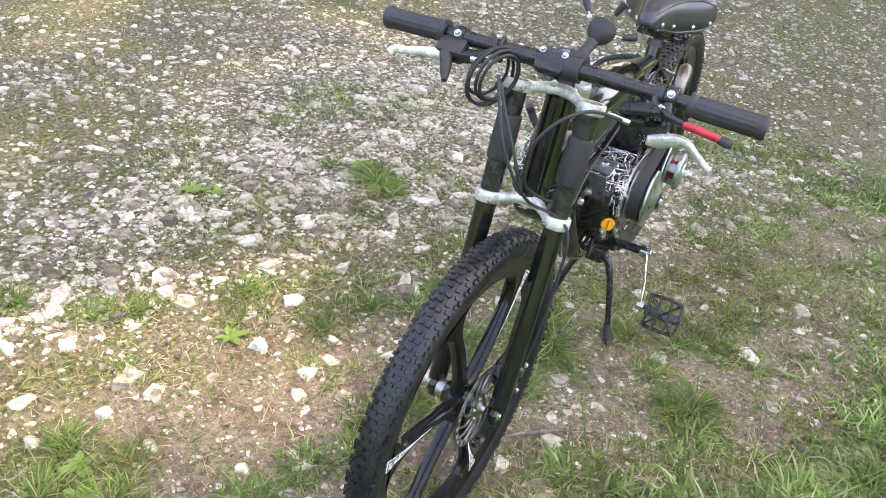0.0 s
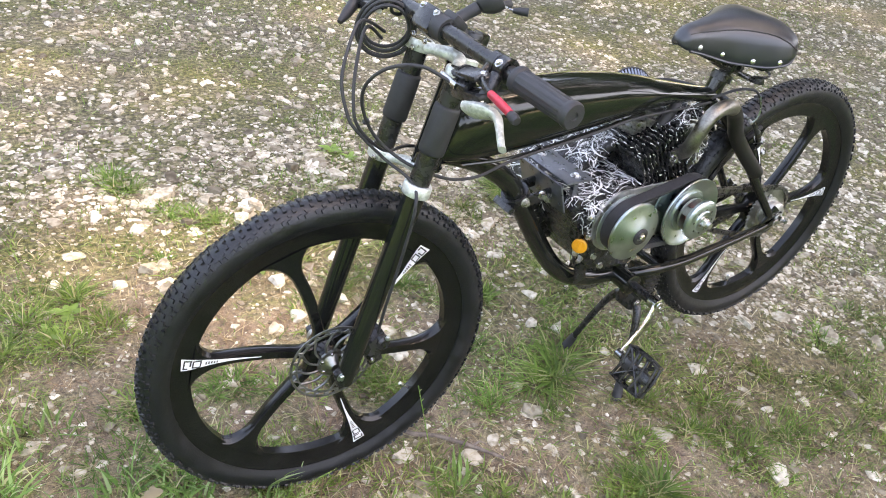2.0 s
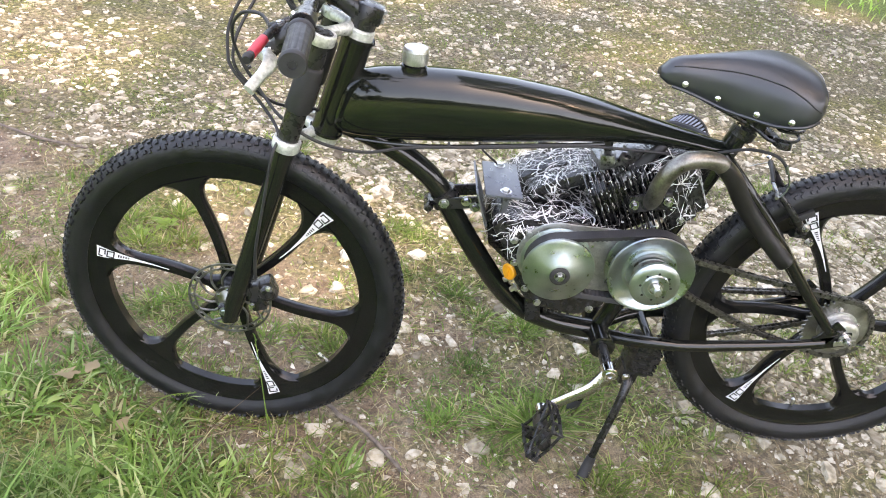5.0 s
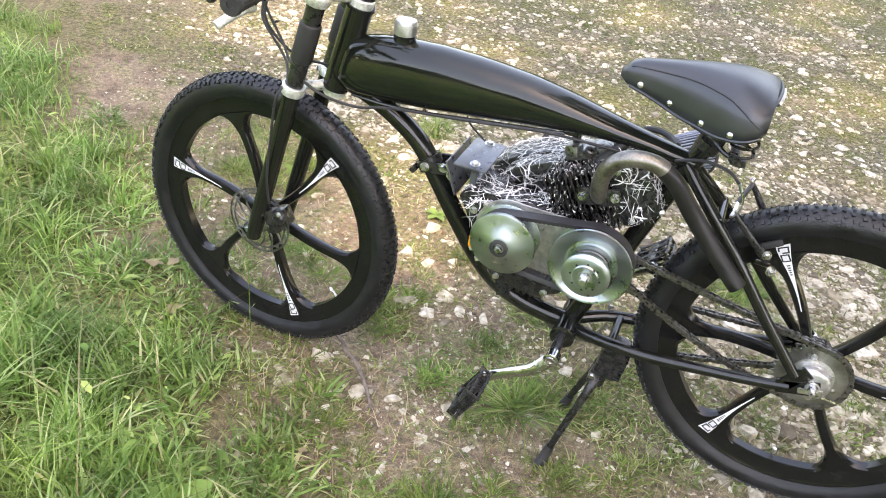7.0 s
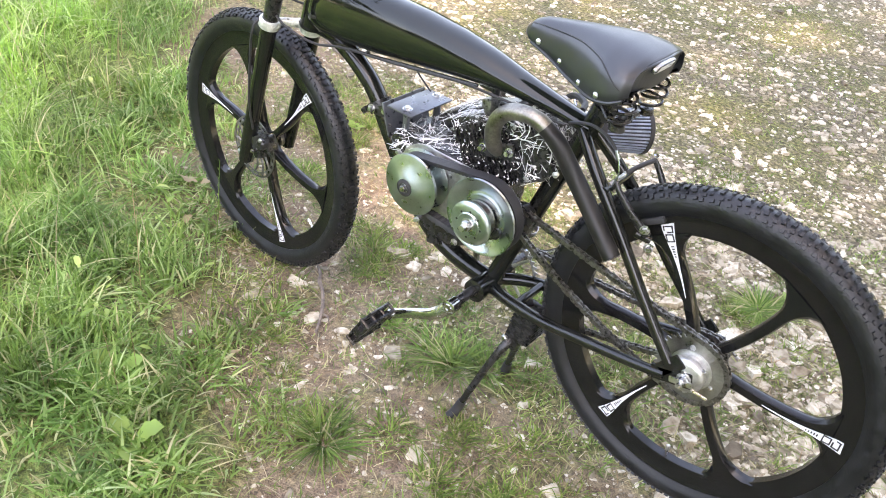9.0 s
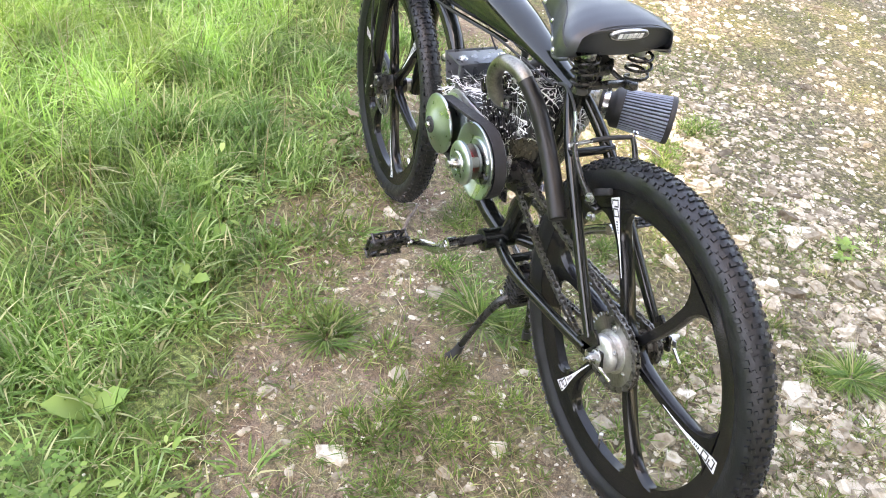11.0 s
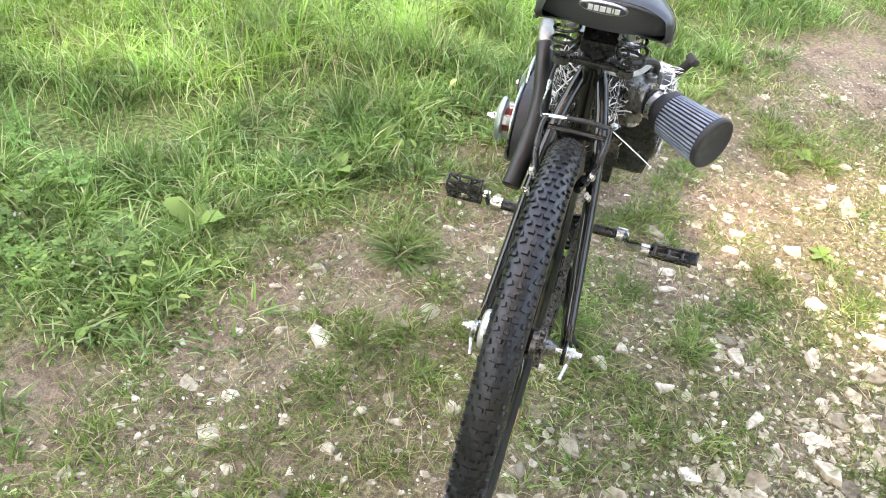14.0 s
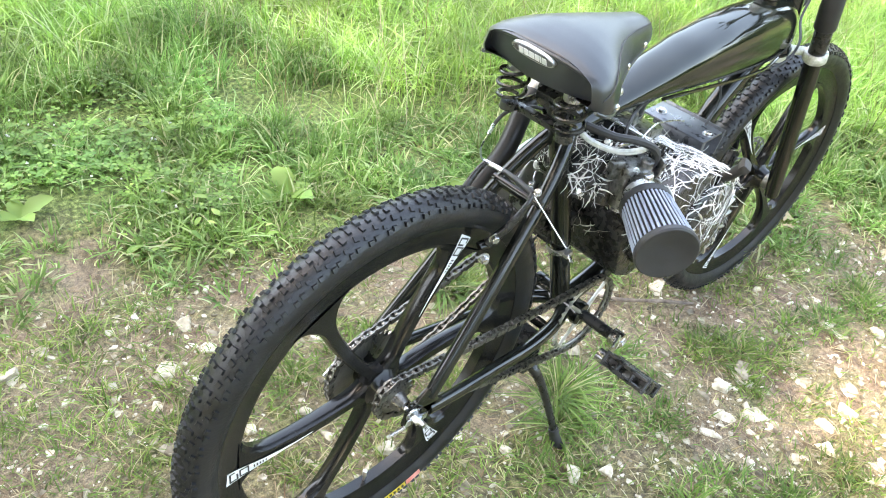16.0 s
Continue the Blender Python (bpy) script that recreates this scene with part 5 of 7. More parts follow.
part("seam", tube([(0.955, -0.030, 0.661), (0.88, -0.042, 0.666), (0.80, -0.043, 0.674), (0.71, -0.041, 0.687), (0.62, -0.037, 0.699), (0.54, -0.030, 0.708)], 0.0032, seg=8), gloss_black, tank)
tap = tube([(0.525, -0.006, 0.706), (0.522, -0.006, 0.690), (0.520, -0.006, 0.672)], [0.010, 0.008, 0.006], seg=14)
slab(tap, (0.036, 0.020, 0.010), pose(0.535, -0.004, 0.699), 0.003)
part("fuel_tap", tap, satin_black, tank)

DOWN = [(0.975, 0, 0.672), (0.925, 0, 0.655), (0.870, 0, 0.628), (0.812, 0, 0.585), (0.767, 0, 0.522), (0.716, 0, 0.450), (0.656, 0, 0.375), (0.600, 0, 0.330), (0.530, 0, 0.306), (0.445, 0, 0.297)]
part("down_tube", tube(DOWN, 0.0195, seg=22), gloss_black, bike, "S-curved gloss black down tube")
part("seat_tube", tube([(0.303, 0, 0.757), (0.350, 0, 0.610), (0.445, 0, 0.300)], 0.0178, seg=22, k=8), gloss_black, bike)
part("bottom_bracket", disc((0.445, -0.056, 0.300), YAX, [(0, 0), (0, 0.019), (0.002, 0.0225), (0.014, 0.0235), (0.016, 0.0222), (0.100, 0.0222), (0.102, 0.0245), (0.116, 0.0245), (0.118, 0.020), (0.119, 0.012), (0.119, 0)], 32), gloss_black, bike)
for s in (1, -1):
    stay = part("chainstay", tube([(0.436, s * 0.020, 0.312), (0.389, s * 0.040, 0.323), (0.344, s * 0.050, 0.329), (0.283, s * 0.056, 0.335), (0.202, s * 0.060, 0.350), (0.101, s * 0.066, 0.371), (0.035, s * 0.070, 0.388)], [0.0135, 0.0125, 0.012, 0.0115, 0.011, 0.010, 0.009], seg=16), gloss_black, bike)
    bm = bmesh.new()
    slab(bm, (0.075, 0.007, 0.030), pose(0.022, s * 0.070, 0.394, 0, 16, 0), 0.003)
    slab(bm, (0.028, 0.007, 0.050), pose(0.030, s * 0.070, 0.412, 0, -35, 0), 0.003)
    part("dropout", bm, gloss_black, stay)
    bm = bolt((0.0, s * 0.074, 0.4045), (0, s, 0), 0.0095, 0.014)
    sweep(bm, [(0, s * 0.05, 0.4045), (0, s * 0.098, 0.4045)], 0.005, seg=10)
    part("axle_nut", bm, steel, stay, "bright axle nut")
    bm = bmesh.new()
    slab(bm, (0.042, 0.003, 0.012), pose(0.002, s * 0.080, 0.400, 0, 14, 0), 0.002)
    sweep(bm, [(-0.018, s * 0.078, 0.396), (-0.046, s * 0.072, 0.389)], 0.003, seg=8)
    part("chain_tug", bm, steel, stay, "small bright chain tensioner")
    part("seatstay", tube([(0.329, s * 0.012, 0.720), (0.304, s * 0.023, 0.697), (0.261, s * 0.036, 0.656), (0.202, s * 0.047, 0.597), (0.121, s * 0.058, 0.506), (0.035, s * 0.069, 0.415)], [0.011, 0.0115, 0.0115, 0.011, 0.0105, 0.0095], seg=16), gloss_black, bike)
part("stay_bridge", tube([(0.243, -0.047, 0.636), (0.243, 0.047, 0.636)], 0.008, seg=12), gloss_black, bike)
part("stay_bridge", tube([(0.352, -0.047, 0.317), (0.352, 0.047, 0.317)], 0.009, seg=12), gloss_black, bike)
bm = disc((0.398 - 0.006, 0, 0.455), (-0.293, 0, 0.956), [(0, 0.0185), (0, 0.0205), (0.012, 0.0205), (0.012, 0.0185)], 30, closed=True)
slab(bm, (0.016, 0.010, 0.010), pose(0.385, -0.026, 0.460, 0, -17, 0), 0.002)
sweep(bm, [(0.385, -0.024, 0.463), (0.375, -0.042, 0.458)], 0.003, seg=8)
part("hose_clamp", bm, steel, bike, "steel band clamp on the seat tube")

# centre stand
bm = bmesh.new()
slab(bm, (0.050, 0.062, 0.075), pose(0.345, 0, 0.262, 0, -8, 0), 0.008)
slab(bm, (0.036, 0.050, 0.040), pose(0.362, 0, 0.212, 0, -8, 0), 0.008)
stand = part("centre_stand", bm, satin_black, bike, "black two-legged centre stand holding the bicycle upright")
for k in range(6):
    part("rib", slab(bmesh.new(), (0.054, 0.066, 0.004), pose(0.345 - 0.0012 * k, 0, 0.236 + 0.010 * k, 0, -8, 0), 0.001), satin_black, stand)
for s in (1, -1):
    zf = float(ground_z(0.417, s * 0.097))
    leg = part("leg", tube([(0.362, s * 0.010, 0.218), (0.366, s * 0.034, 0.204), (0.376, s * 0.052, 0.170), (0.392, s * 0.070, 0.110), (0.408, s * 0.086, 0.045), (0.416, s * 0.096, zf + 0.014)], [0.012, 0.0105, 0.0085, 0.008, 0.0075, 0.007], seg=14), satin_black, stand)
    part("foot", tube([(0.408, s * 0.086, 0.045), (0.4155, s * 0.0955, zf + 0.014), (0.424, s * 0.107, zf - 0.001)], [0.0095, 0.0120, 0.0105], seg=14), matte_black, leg, "rubber foot resting on the soil")
part("pivot_bolt", bolt((0.372, 0.033, 0.222), YAX, 0.006, 0.004), steel, stand)

# cranks and pedals
part("crank_axle", tube([(0.445, -0.128, 0.302), (0.447, 0.134, 0.302)], 0.0108, seg=18), satin_black, bike, "long widened crank axle")


def pedal(centre, tilt, parent):
    """A black cage pedal: axle body, two end plates, cross bars and pins."""
    m = pose(*centre, 0, tilt, 0)
    p = part("pedal", slab(bmesh.new(), (0.024, 0.080, 0.020), m, 0.006), satin_black, parent, "black metal cage pedal")

    def bar(pts, r, k=2):
        part("cage_bar", tube([m @ Vector(q) for q in pts], r, seg=6, k=k), satin_black, p)
    for zz in (0.0085, -0.0085):
        for yy in (-0.037, -0.013, 0.013, 0.037):
            bar([(-0.036, yy, zz), (0, yy + 0.004, zz), (0.036, yy, zz)], 0.0031)
        for sx in (-0.036, 0.036):
            bar([(sx, -0.039, zz), (sx * 1.08, 0, zz), (sx, 0.039, zz)], 0.0034)
        for a in (-1, 1):
            bar([(0.036, a * 0.036, zz), (0, 0, zz), (-0.036, -a * 0.036, zz)], 0.0027, 1)
    for sx in (-0.036, 0.036):
        for yy in (-0.038, -0.013, 0.013, 0.038):
            part("pin", tube([m @ Vector((sx, yy, -0.0125)), m @ Vector((sx, yy, 0.0125))], 0.0033, seg=6), satin_black, p)
    for yy in (-0.025, 0.025):
        part("reflector", slab(bmesh.new(), (0.004, 0.020, 0.010), m @ pose(0.0395, yy, 0, 0, 0, 0), 0.001), matte_black, p)
    return p


for s, foot, tilt in ((1, Vector((0.562, 0.172, 0.229)), 63), (-1, Vector((0.322, -0.172, 0.376)), 43)):
    hubp = Vector((0.446, s * 0.134, 0.302))
    along = (foot - hubp).normalized()
    bow = Vector((-along.z, 0, along.x)) * (0.012 if s > 0 else -0.012)
    bm = bmesh.new()
    sweep(bm, [hubp + Vector((0, s * 0.002, 0)), hubp.lerp(foot, 0.30) - bow * 0.9 + Vector((0, s * 0.003, 0)), hubp.lerp(foot, 0.66) - bow * 0.2 + Vector((0, s * 0.004, 0)), foot], [0.0150, 0.0125, 0.0106, 0.0112], seg=16, k=6, flat=0.36)
    lathe(bm, hubp - Vector((0, s * 0.014, 0)), (0, s, 0), [(0, 0.011), (0.001, 0.0155), (0.022, 0.0155), (0.024, 0.012), (0.024, 0)], 26)
    lathe(bm, foot - Vector((0, s * 0.008, 0)), (0, s, 0), [(0, 0), (0, 0.0115), (0.016, 0.0115), (0.016, 0)], 20)
    arm = part("crank_arm", bm, alloy_bright, bike, "short polished alloy crank arm")
    part("dust_cap", disc(hubp + Vector((0, s * 0.010, 0)), (0, s, 0), [(0, 0.010), (0.002, 0.009), (0.002, 0.004), (0.0005, 0.003), (0.0005, 0)], 20), steel, arm)
    part("pedal_axle", tube([foot, foot + Vector((0, s * 0.018, 0))], 0.0065, seg=12), satin_black, arm)
    pedal(foot + Vector((0.006, s * 0.053, 0.0)), tilt, bike)


def sprocket(centre, axis, r, teeth, thick, inner, spokes=0):
    """A toothed ring."""
    bm = bmesh.new()
    ax, c = Vector(axis).normalized(), Vector(centre)
    u = ax.orthogonal().normalized()
    v = ax.cross(u)
    n = teeth * 4
    rows = []
    for side in (-1, 1):
        for outer in (0, 1):
            rows.append([bm.verts.new(c + ax * side * thick / 2 * (0.6 if outer and j % 4 in (1, 2) else 1) + (u * math.cos(2 * math.pi * j / n) + v * math.sin(2 * math.pi * j / n)) * ((r + 0.0025 if j % 4 in (1, 2) else r - 0.0045) if outer else inner)) for j in range(n)])
    for a, b in ((0, 1), (1, 3), (3, 2), (2, 0)):
        for j in range(n):
            bm.faces.new((rows[a][j], rows[a][(j + 1) % n], rows[b][(j + 1) % n], rows[b][j]))
    for k in range(spokes):
        a = 2 * math.pi * k / spokes
        d = u * math.cos(a) + v * math.sin(a)
        sweep(bm, [c + d * 0.010, c + d * (inner + 0.002)], [0.0045, 0.0030], seg=8)
    return bm


def loop(c1, r1, c2, r2, sag=0.0, n=140, top_sag=0.0):
    """A closed run round two wheels in a near-vertical plane."""
    c1, c2 = Vector(c1), Vector(c2)
    d = Vector((c2.x - c1.x, 0, c2.z - c1.z))
    L, base = d.length, math.atan2(d.z, d.x)
    off = math.acos((r1 - r2) / L)
    p = []
    for k in range(21):
        a = base + off + (2 * math.pi - 2 * off) * k / 20
        p.append(Vector((c1.x + r1 * math.cos(a), c1.y, c1.z + r1 * math.sin(a))))
    q = []
    for k in range(21):
        a = base - off + 2 * off * k / 20
        q.append(Vector((c2.x + r2 * math.cos(a), c2.y, c2.z + r2 * math.sin(a))))
    run = lambda a, b, s: [a.lerp(b, t / 16) - Vector((0, 0, s * 4 * (t / 16) * (1 - t / 16))) for t in range(1, 16)]
    lo1, hi1 = (p[-1], p[0])
    s1, s2 = (sag, top_sag) if lo1.z < hi1.z else (top_sag, sag)
    line = p + run(p[-1], q[0], s1) + q + run(q[-1], p[0], s2)
    cum = [0.0]
    for i in range(len(line)):
        cum.append(cum[-1] + (line[(i + 1) % len(line)] - line[i]).length)
    out = []
    for k in range(n):
        t = cum[-1] * k / n
        i = max(j for j in range(len(line)) if cum[j] <= t)
        f = (t - cum[i]) / max(1e-9, cum[i + 1] - cum[i])
        out.append(line[i].lerp(line[(i + 1) % len(line)], f))
    return out, cum[-1]


def chain_mesh(c1, r1, c2, r2, sag, top_sag=0.0):
    """Roller chain: inner and outer plates, rollers."""
    _, total = loop(c1, r1, c2, r2, sag, 4, top_sag)
    n = int(round(total / 0.0127 / 2)) * 2
    pts, _ = loop(c1, r1, c2, r2, sag, n, top_sag)
    bm = bmesh.new()
    for i in range(n):
        a, b = pts[i], pts[(i + 1) % n]
        t = (b - a).normalized()
        s = Vector((0, 1, 0)) - t * t.y
        s.normalize()
        up = t.cross(s)
        w = 0.0052 if i % 2 else 0.0034
        m = Matrix((t, s, up)).transposed().to_4x4()
        m.translation = (a + b) / 2
        for k in (-1, 1):
            slab(bm, (0.0196, 0.0014, 0.0088), m @ pose(0, k * w, 0))
            for e in (-1, 1):
                slab(bm, (0.0052, 0.0015, 0.0098), m @ pose(e * 0.0060, k * w, 0))
        lathe(bm, a - s * 0.0062, s, [(0, 0), (0, 0.0039), (0.0124, 0.0039), (0.0124, 0)], 6)
    return bm


# drive side: jackshaft, chain and driven sprocket
JACK = Vector((0.396, 0.040, 0.512))
part("drive_sprocket", sprocket(JACK, YAX, 0.022, 11, 0.004, 0.008), chain_steel, bike)
bm = disc((0.392, 0.02, 0.500), YAX, [(0, 0), (0, 0.026), (0.022, 0.028), (0.025, 0.020), (0.06, 0.012), (0.10, 0.012), (0.10, 0)], 26)
slab(bm, (0.055, 0.045, 0.060), pose(0.405, 0.025, 0.485, 0, 15, 0), 0.008)
part("jackshaft", bm, satin_black, bike, "black jackshaft bearing housing")
SPK = RW @ Vector((0, 0.0335, 0))
bm = sprocket(SPK, RW.to_3x3() @ YAX, 0.067, 40, 0.0036, 0.015)
sp = part("rear_sprocket", bm, plate_steel, bike, "flat dull steel rear drive sprocket")
part("sprocket_hub", disc(SPK, YAX, [(0.001, 0.039), (0.004, 0.039), (0.005, 0.034), (0.013, 0.034), (0.0135, 0.0325), (0.015, 0.0325), (0.0155, 0.034), (0.023, 0.0335), (0.027, 0.030), (0.029, 0.022), (0.029, 0.012), (0.036, 0.010), (0.036, 0)], 44), alloy, sp, "bright round clamp-on hub drum")
for k in range(6):
    a = 2 * math.pi * k / 6 + 0.3
    part("sprocket_bolt", bolt(SPK + Vector((0.045 * math.cos(a), 0.002, 0.045 * math.sin(a))) if k % 2 else SPK + Vector((0.0345 * math.cos(a), 0.018, 0.0345 * math.sin(a))), YAX, 0.004, 0.004), steel, sp)
part("drive_chain", chain_mesh(JACK, 0.021, SPK, 0.066, 0.020, 0.004), chain_steel, bike, "oily black roller chain to the rear sprocket")

# pedal side: chainring, freewheel and chain
RING = Vector((0.450, -0.052, 0.314))
part("chainring", sprocket(RING, YAX, 0.079, 40, 0.0028, 0.070, 4), alloy, bike, "worn steel pedal chainring")
FREE = RW @ Vector((0, -0.037, 0))
bm = sprocket(FREE, YAX, 0.034, 18, 0.004, 0.012)
lathe(bm, FREE + Vector((0, 0.02, 0)), (0, -1, 0), [(0, 0), (0, 0.024), (0.024, 0.026), (0.028, 0.016), (0.045, 0.010), (0.045, 0)], 30)
part("freewheel", bm, chain_steel, bike)
part("pedal_chain", chain_mesh(RING, 0.078, FREE, 0.033, 0.012, 0.006), chain_steel, bike, "dark roller chain from the pedals")

# rear rim brake
for s, pst, top in ((1, Vector((0.148, 0.030, 0.595)), Vector((0.224, 0.052, 0.667))), (-1, Vector((0.150, -0.020, 0.608)), Vector((0.208, -0.050, 0.679)))):
    o = Vector((0, s * 0.008, 0))
    bm = tube([pst + o * 1.6, pst.lerp(top, 0.4) + o * 1.8, pst.lerp(top, 0.8) + o, top], [0.0085, 0.0070, 0.0055, 0.0050], seg=12, flat=0.8)
    arm = part("brake_arm", bm, satin_black, bike, "black rim-brake arm")
    part("brake_shoe", slab(bmesh.new(), (0.046, 0.009, 0.012), pose(pst.x + 0.004, 0.006 + s * 0.0195, pst.z + 0.020, 0, 35, 0), 0.003), matte_black, arm)
    part("shoe_bolt", bolt(pst + Vector((0.004, s * 0.020, 0.012)), (-0.4, s, 0), 0.0065, 0.006), steel, arm, "bright domed nut")
    part("pivot_bolt", bolt(pst + Vector((-0.012, s * 0.020, -0.016)), (-0.4, s, 0), 0.0065, 0.008), steel, arm, "bright domed nut")
    bm = bmesh.new()
    sweep(bm, [pst + Vector((-0.006, s * 0.004, -0.010)), pst + Vector((0.02, s * 0.012, -0.005))], 0.008, seg=12)
    part("brake_post", bm, gloss_black, arm)
bm = tube([(0.224, 0.018, 0.671), (0.216, -0.015, 0.677), (0.208, -0.050, 0.679)], 0.0042, seg=10)
part("cable_boot", bm, matte_black, bike)
bm = tube([(0.345, 0.026, 0.716), (0.300, 0.044, 0.738), (0.258, 0.056, 0.738), (0.235, 0.059, 0.722)], 0.0028, seg=8)
part("brake_cable", bm, matte_black, bike)
part("ferrule", tube([(0.236, 0.059, 0.724), (0.228, 0.059, 0.710)], 0.0031, seg=10), zinc, bike, "bright cable ferrule")
part("inner_cable", tube([(0.228, 0.059, 0.712), (0.220, 0.062, 0.692), (0.222, 0.062, 0.674), (0.226, 0.058, 0.664)], 0.0015, seg=6), zinc, bike, "thin bare cable")
part("cable_noodle", tube([(0.230, 0.060, 0.662), (0.227, 0.048, 0.666), (0.224, 0.014, 0.671)], 0.0036, seg=8), steel, bike, "bright straight cable guide")
part("cable_tail", tube([(0.208, -0.050, 0.679), (0.206, -0.088, 0.656), (0.206, -0.124, 0.632)], 0.0009, seg=6), decal_white, bike, "bare white cable end")
part("cable_anchor", bolt((0.210, -0.056, 0.684), (-0.5, -0.3, 0.8), 0.0042, 0.005), steel, bike)


# saddle
def saddle_mesh():
    xs = [0.470, 0.462, 0.445, 0.415, 0.385, 0.350, 0.315, 0.285, 0.258, 0.238, 0.228]
    half = [0.0155, 0.0215, 0.027, 0.033, 0.041, 0.058, 0.080, 0.098, 0.107, 0.104, 0.092]
    top = [0.846, 0.856, 0.864, 0.870, 0.876, 0.882, 0.886, 0.887, 0.884, 0.880, 0.876]
    rim = [0.826, 0.822, 0.820, 0.814, 0.806, 0.800, 0.800, 0.804, 0.811, 0.820, 0.828]
    bm, rings = bmesh.new(), []
    N = 44
    for i in range(N):
        t = i / (N - 1)
        x = 0.470 - 0.242 * (0.5 - 0.5 * math.cos(math.pi * t))
        f = lambda v: float(np.interp(-x, [-q for q in xs], v))
        h, zt, zr = f(half), f(top), f(rim)
        ring = []
        for j in range(29):
            u = -1 + 2 * j / 28
            au = abs(u)
            if au < 0.62:
                v = au / 0.62
                yy, zz = h * 0.93 * v ** 0.95, zt - (zt - zr) * 0.36 * v ** 2.6
            else:
                v = (au - 0.62) / 0.38
                yy, zz = h * (0.93 + 0.07 * math.sin(v * math.pi / 2)) - 0.004 * max(0, v - 0.8) * 5, zt - (zt - zr) * (0.36 + 0.64 * v)
            ring.append(bm.verts.new((x, math.copysign(yy, u) if u else 0, zz)))
        rings.append(ring)
    for p, q in zip(rings, rings[1:]):
        for j in range(28):
            bm.faces.new((p[j], p[j + 1], q[j + 1], q[j]))
    # rear skirt and underside
    back = rings[-1]
    lip = [bm.verts.new((0.2225 + 0.016 * (v.co.y / 0.092) ** 2, v.co.y * 1.03, v.co.z - 0.005 * max(0, (v.co.z - 0.83) / 0.045))) for v in back]
    low = [bm.verts.new((v.co.x + 0.0035, v.co.y * 0.985, min(v.co.z - 0.003, 0.832 - 0.006 * (1 - (v.co.y / 0.1) ** 2)))) for v in lip]
    tuck = [bm.verts.new((v.co.x + 0.022, v.co.y * 0.85, v.co.z + 0.001)) for v in low]
    for p, q in ((lip, low), (low, tuck)):
        for j in range(28):
            if (p[j].co - q[j].co).length > 1e-5 or (p[j + 1].co - q[j + 1].co).length > 1e-5:
                bm.faces.new((p[j], p[j + 1], q[j + 1], q[j]))
    for j in range(28):
        bm.faces.new((back[j], back[j + 1], lip[j + 1], lip[j]))
    edge = [v.co.copy() for v in lip]
    under = [bm.verts.new((r[0].co.x, 0, r[0].co.z + 0.008)) for r in rings]
    for i in range(N - 1):
        bm.faces.new((rings[i][0], rings[i + 1][0], under[i + 1], under[i]))
        bm.faces.new((rings[i][-1], under[i], under[i + 1], rings[i + 1][-1]))
    tip = [bm.verts.new((0.4745, v.co.y * 0.72, 0.834 + (v.co.z - 0.834) * 0.72)) for v in rings[0] + [under[0]]]
    loop_ = rings[0] + [under[0]]
    for j in range(len(tip)):
        bm.faces.new((loop_[j], tip[j], tip[(j + 1) % len(tip)], loop_[(j + 1) % len(tip)]))
    bm.faces.new(tip)
    for _ in range(2):
        bmesh.ops.smooth_vert(bm, verts=[v for r in rings[2:-1] for v in r[2:-2]], factor=0.5, use_axis_x=True, use_axis_y=True, use_axis_z=True)
    return bm, edge


bm, back_edge = saddle_mesh()
shell = BVHTree.FromBMesh(bm)
saddle = part("saddle", bm, vinyl, bike, "wide black vinyl sprung saddle with riveted skirt", 55)
RIM = [(0.455, 0.0215, 0.822), (0.43, 0.0305, 0.817), (0.40, 0.037, 0.810), (0.365, 0.050, 0.803), (0.33, 0.0715, 0.800), (0.30, 0.0895, 0.802), (0.27, 0.1035, 0.807), (0.248, 0.1065, 0.815), (0.232, 0.098, 0.824)]
def snapped(p, lift=0.0):
    q, nv, _, _ = shell.find_nearest(Vector(p))
    if nv.dot(Vector((q.x - 0.33, q.y, q.z - 0.80))) < 0:
        nv = -nv
    return q + nv * lift, nv


for s in (1, -1):
    part("piping", tube([snapped((x, s * y, z - 0.004), 0.001)[0] for x, y, z in RIM], 0.0030, seg=8), vinyl, saddle)
    part("seam", tube([snapped((x, s * y, z), 0.0002)[0] for x, y, z in ((0.46, 0.018, 0.854), (0.43, 0.026, 0.860), (0.40, 0.033, 0.864), (0.37, 0.042, 0.868), (0.345, 0.054, 0.870), (0.32, 0.068, 0.870), (0.295, 0.083, 0.868), (0.27, 0.099, 0.856), (0.252, 0.103, 0.845), (0.240, 0.1005, 0.838))], 0.0013, seg=6), matte_black, saddle)
    for x, y, z in ((0.437, 0.0300, 0.829), (0.383, 0.0435, 0.817), (0.327, 0.0755, 0.811), (0.279, 0.1025, 0.815)):
        q, nv = snapped((x, s * y, z))
        part("rivet", disc(q, nv, [(-0.003, 0.0055), (0.001, 0.0052), (0.003, 0.003), (0.0036, 0)], 14), steel, saddle, "bright domed rivet")
part("piping", tube([q + Vector((-0.0005, 0, 0.0006)) for q in back_edge[3:-3:2]], 0.0026, seg=8, k=3), vinyl, saddle, "rolled edge of the saddle top")
BW = Matrix.Translation((0.2215, 0.004, 0.862)) @ pose(0, 0, 0, 0, -22, 0)
bm = bmesh.new()
ov = [(0.036 * math.copysign(abs(math.cos(a)) ** 0.8, math.cos(a)), 0.0105 * math.sin(a)) for a in (2 * math.pi * k / 32 for k in range(32))]


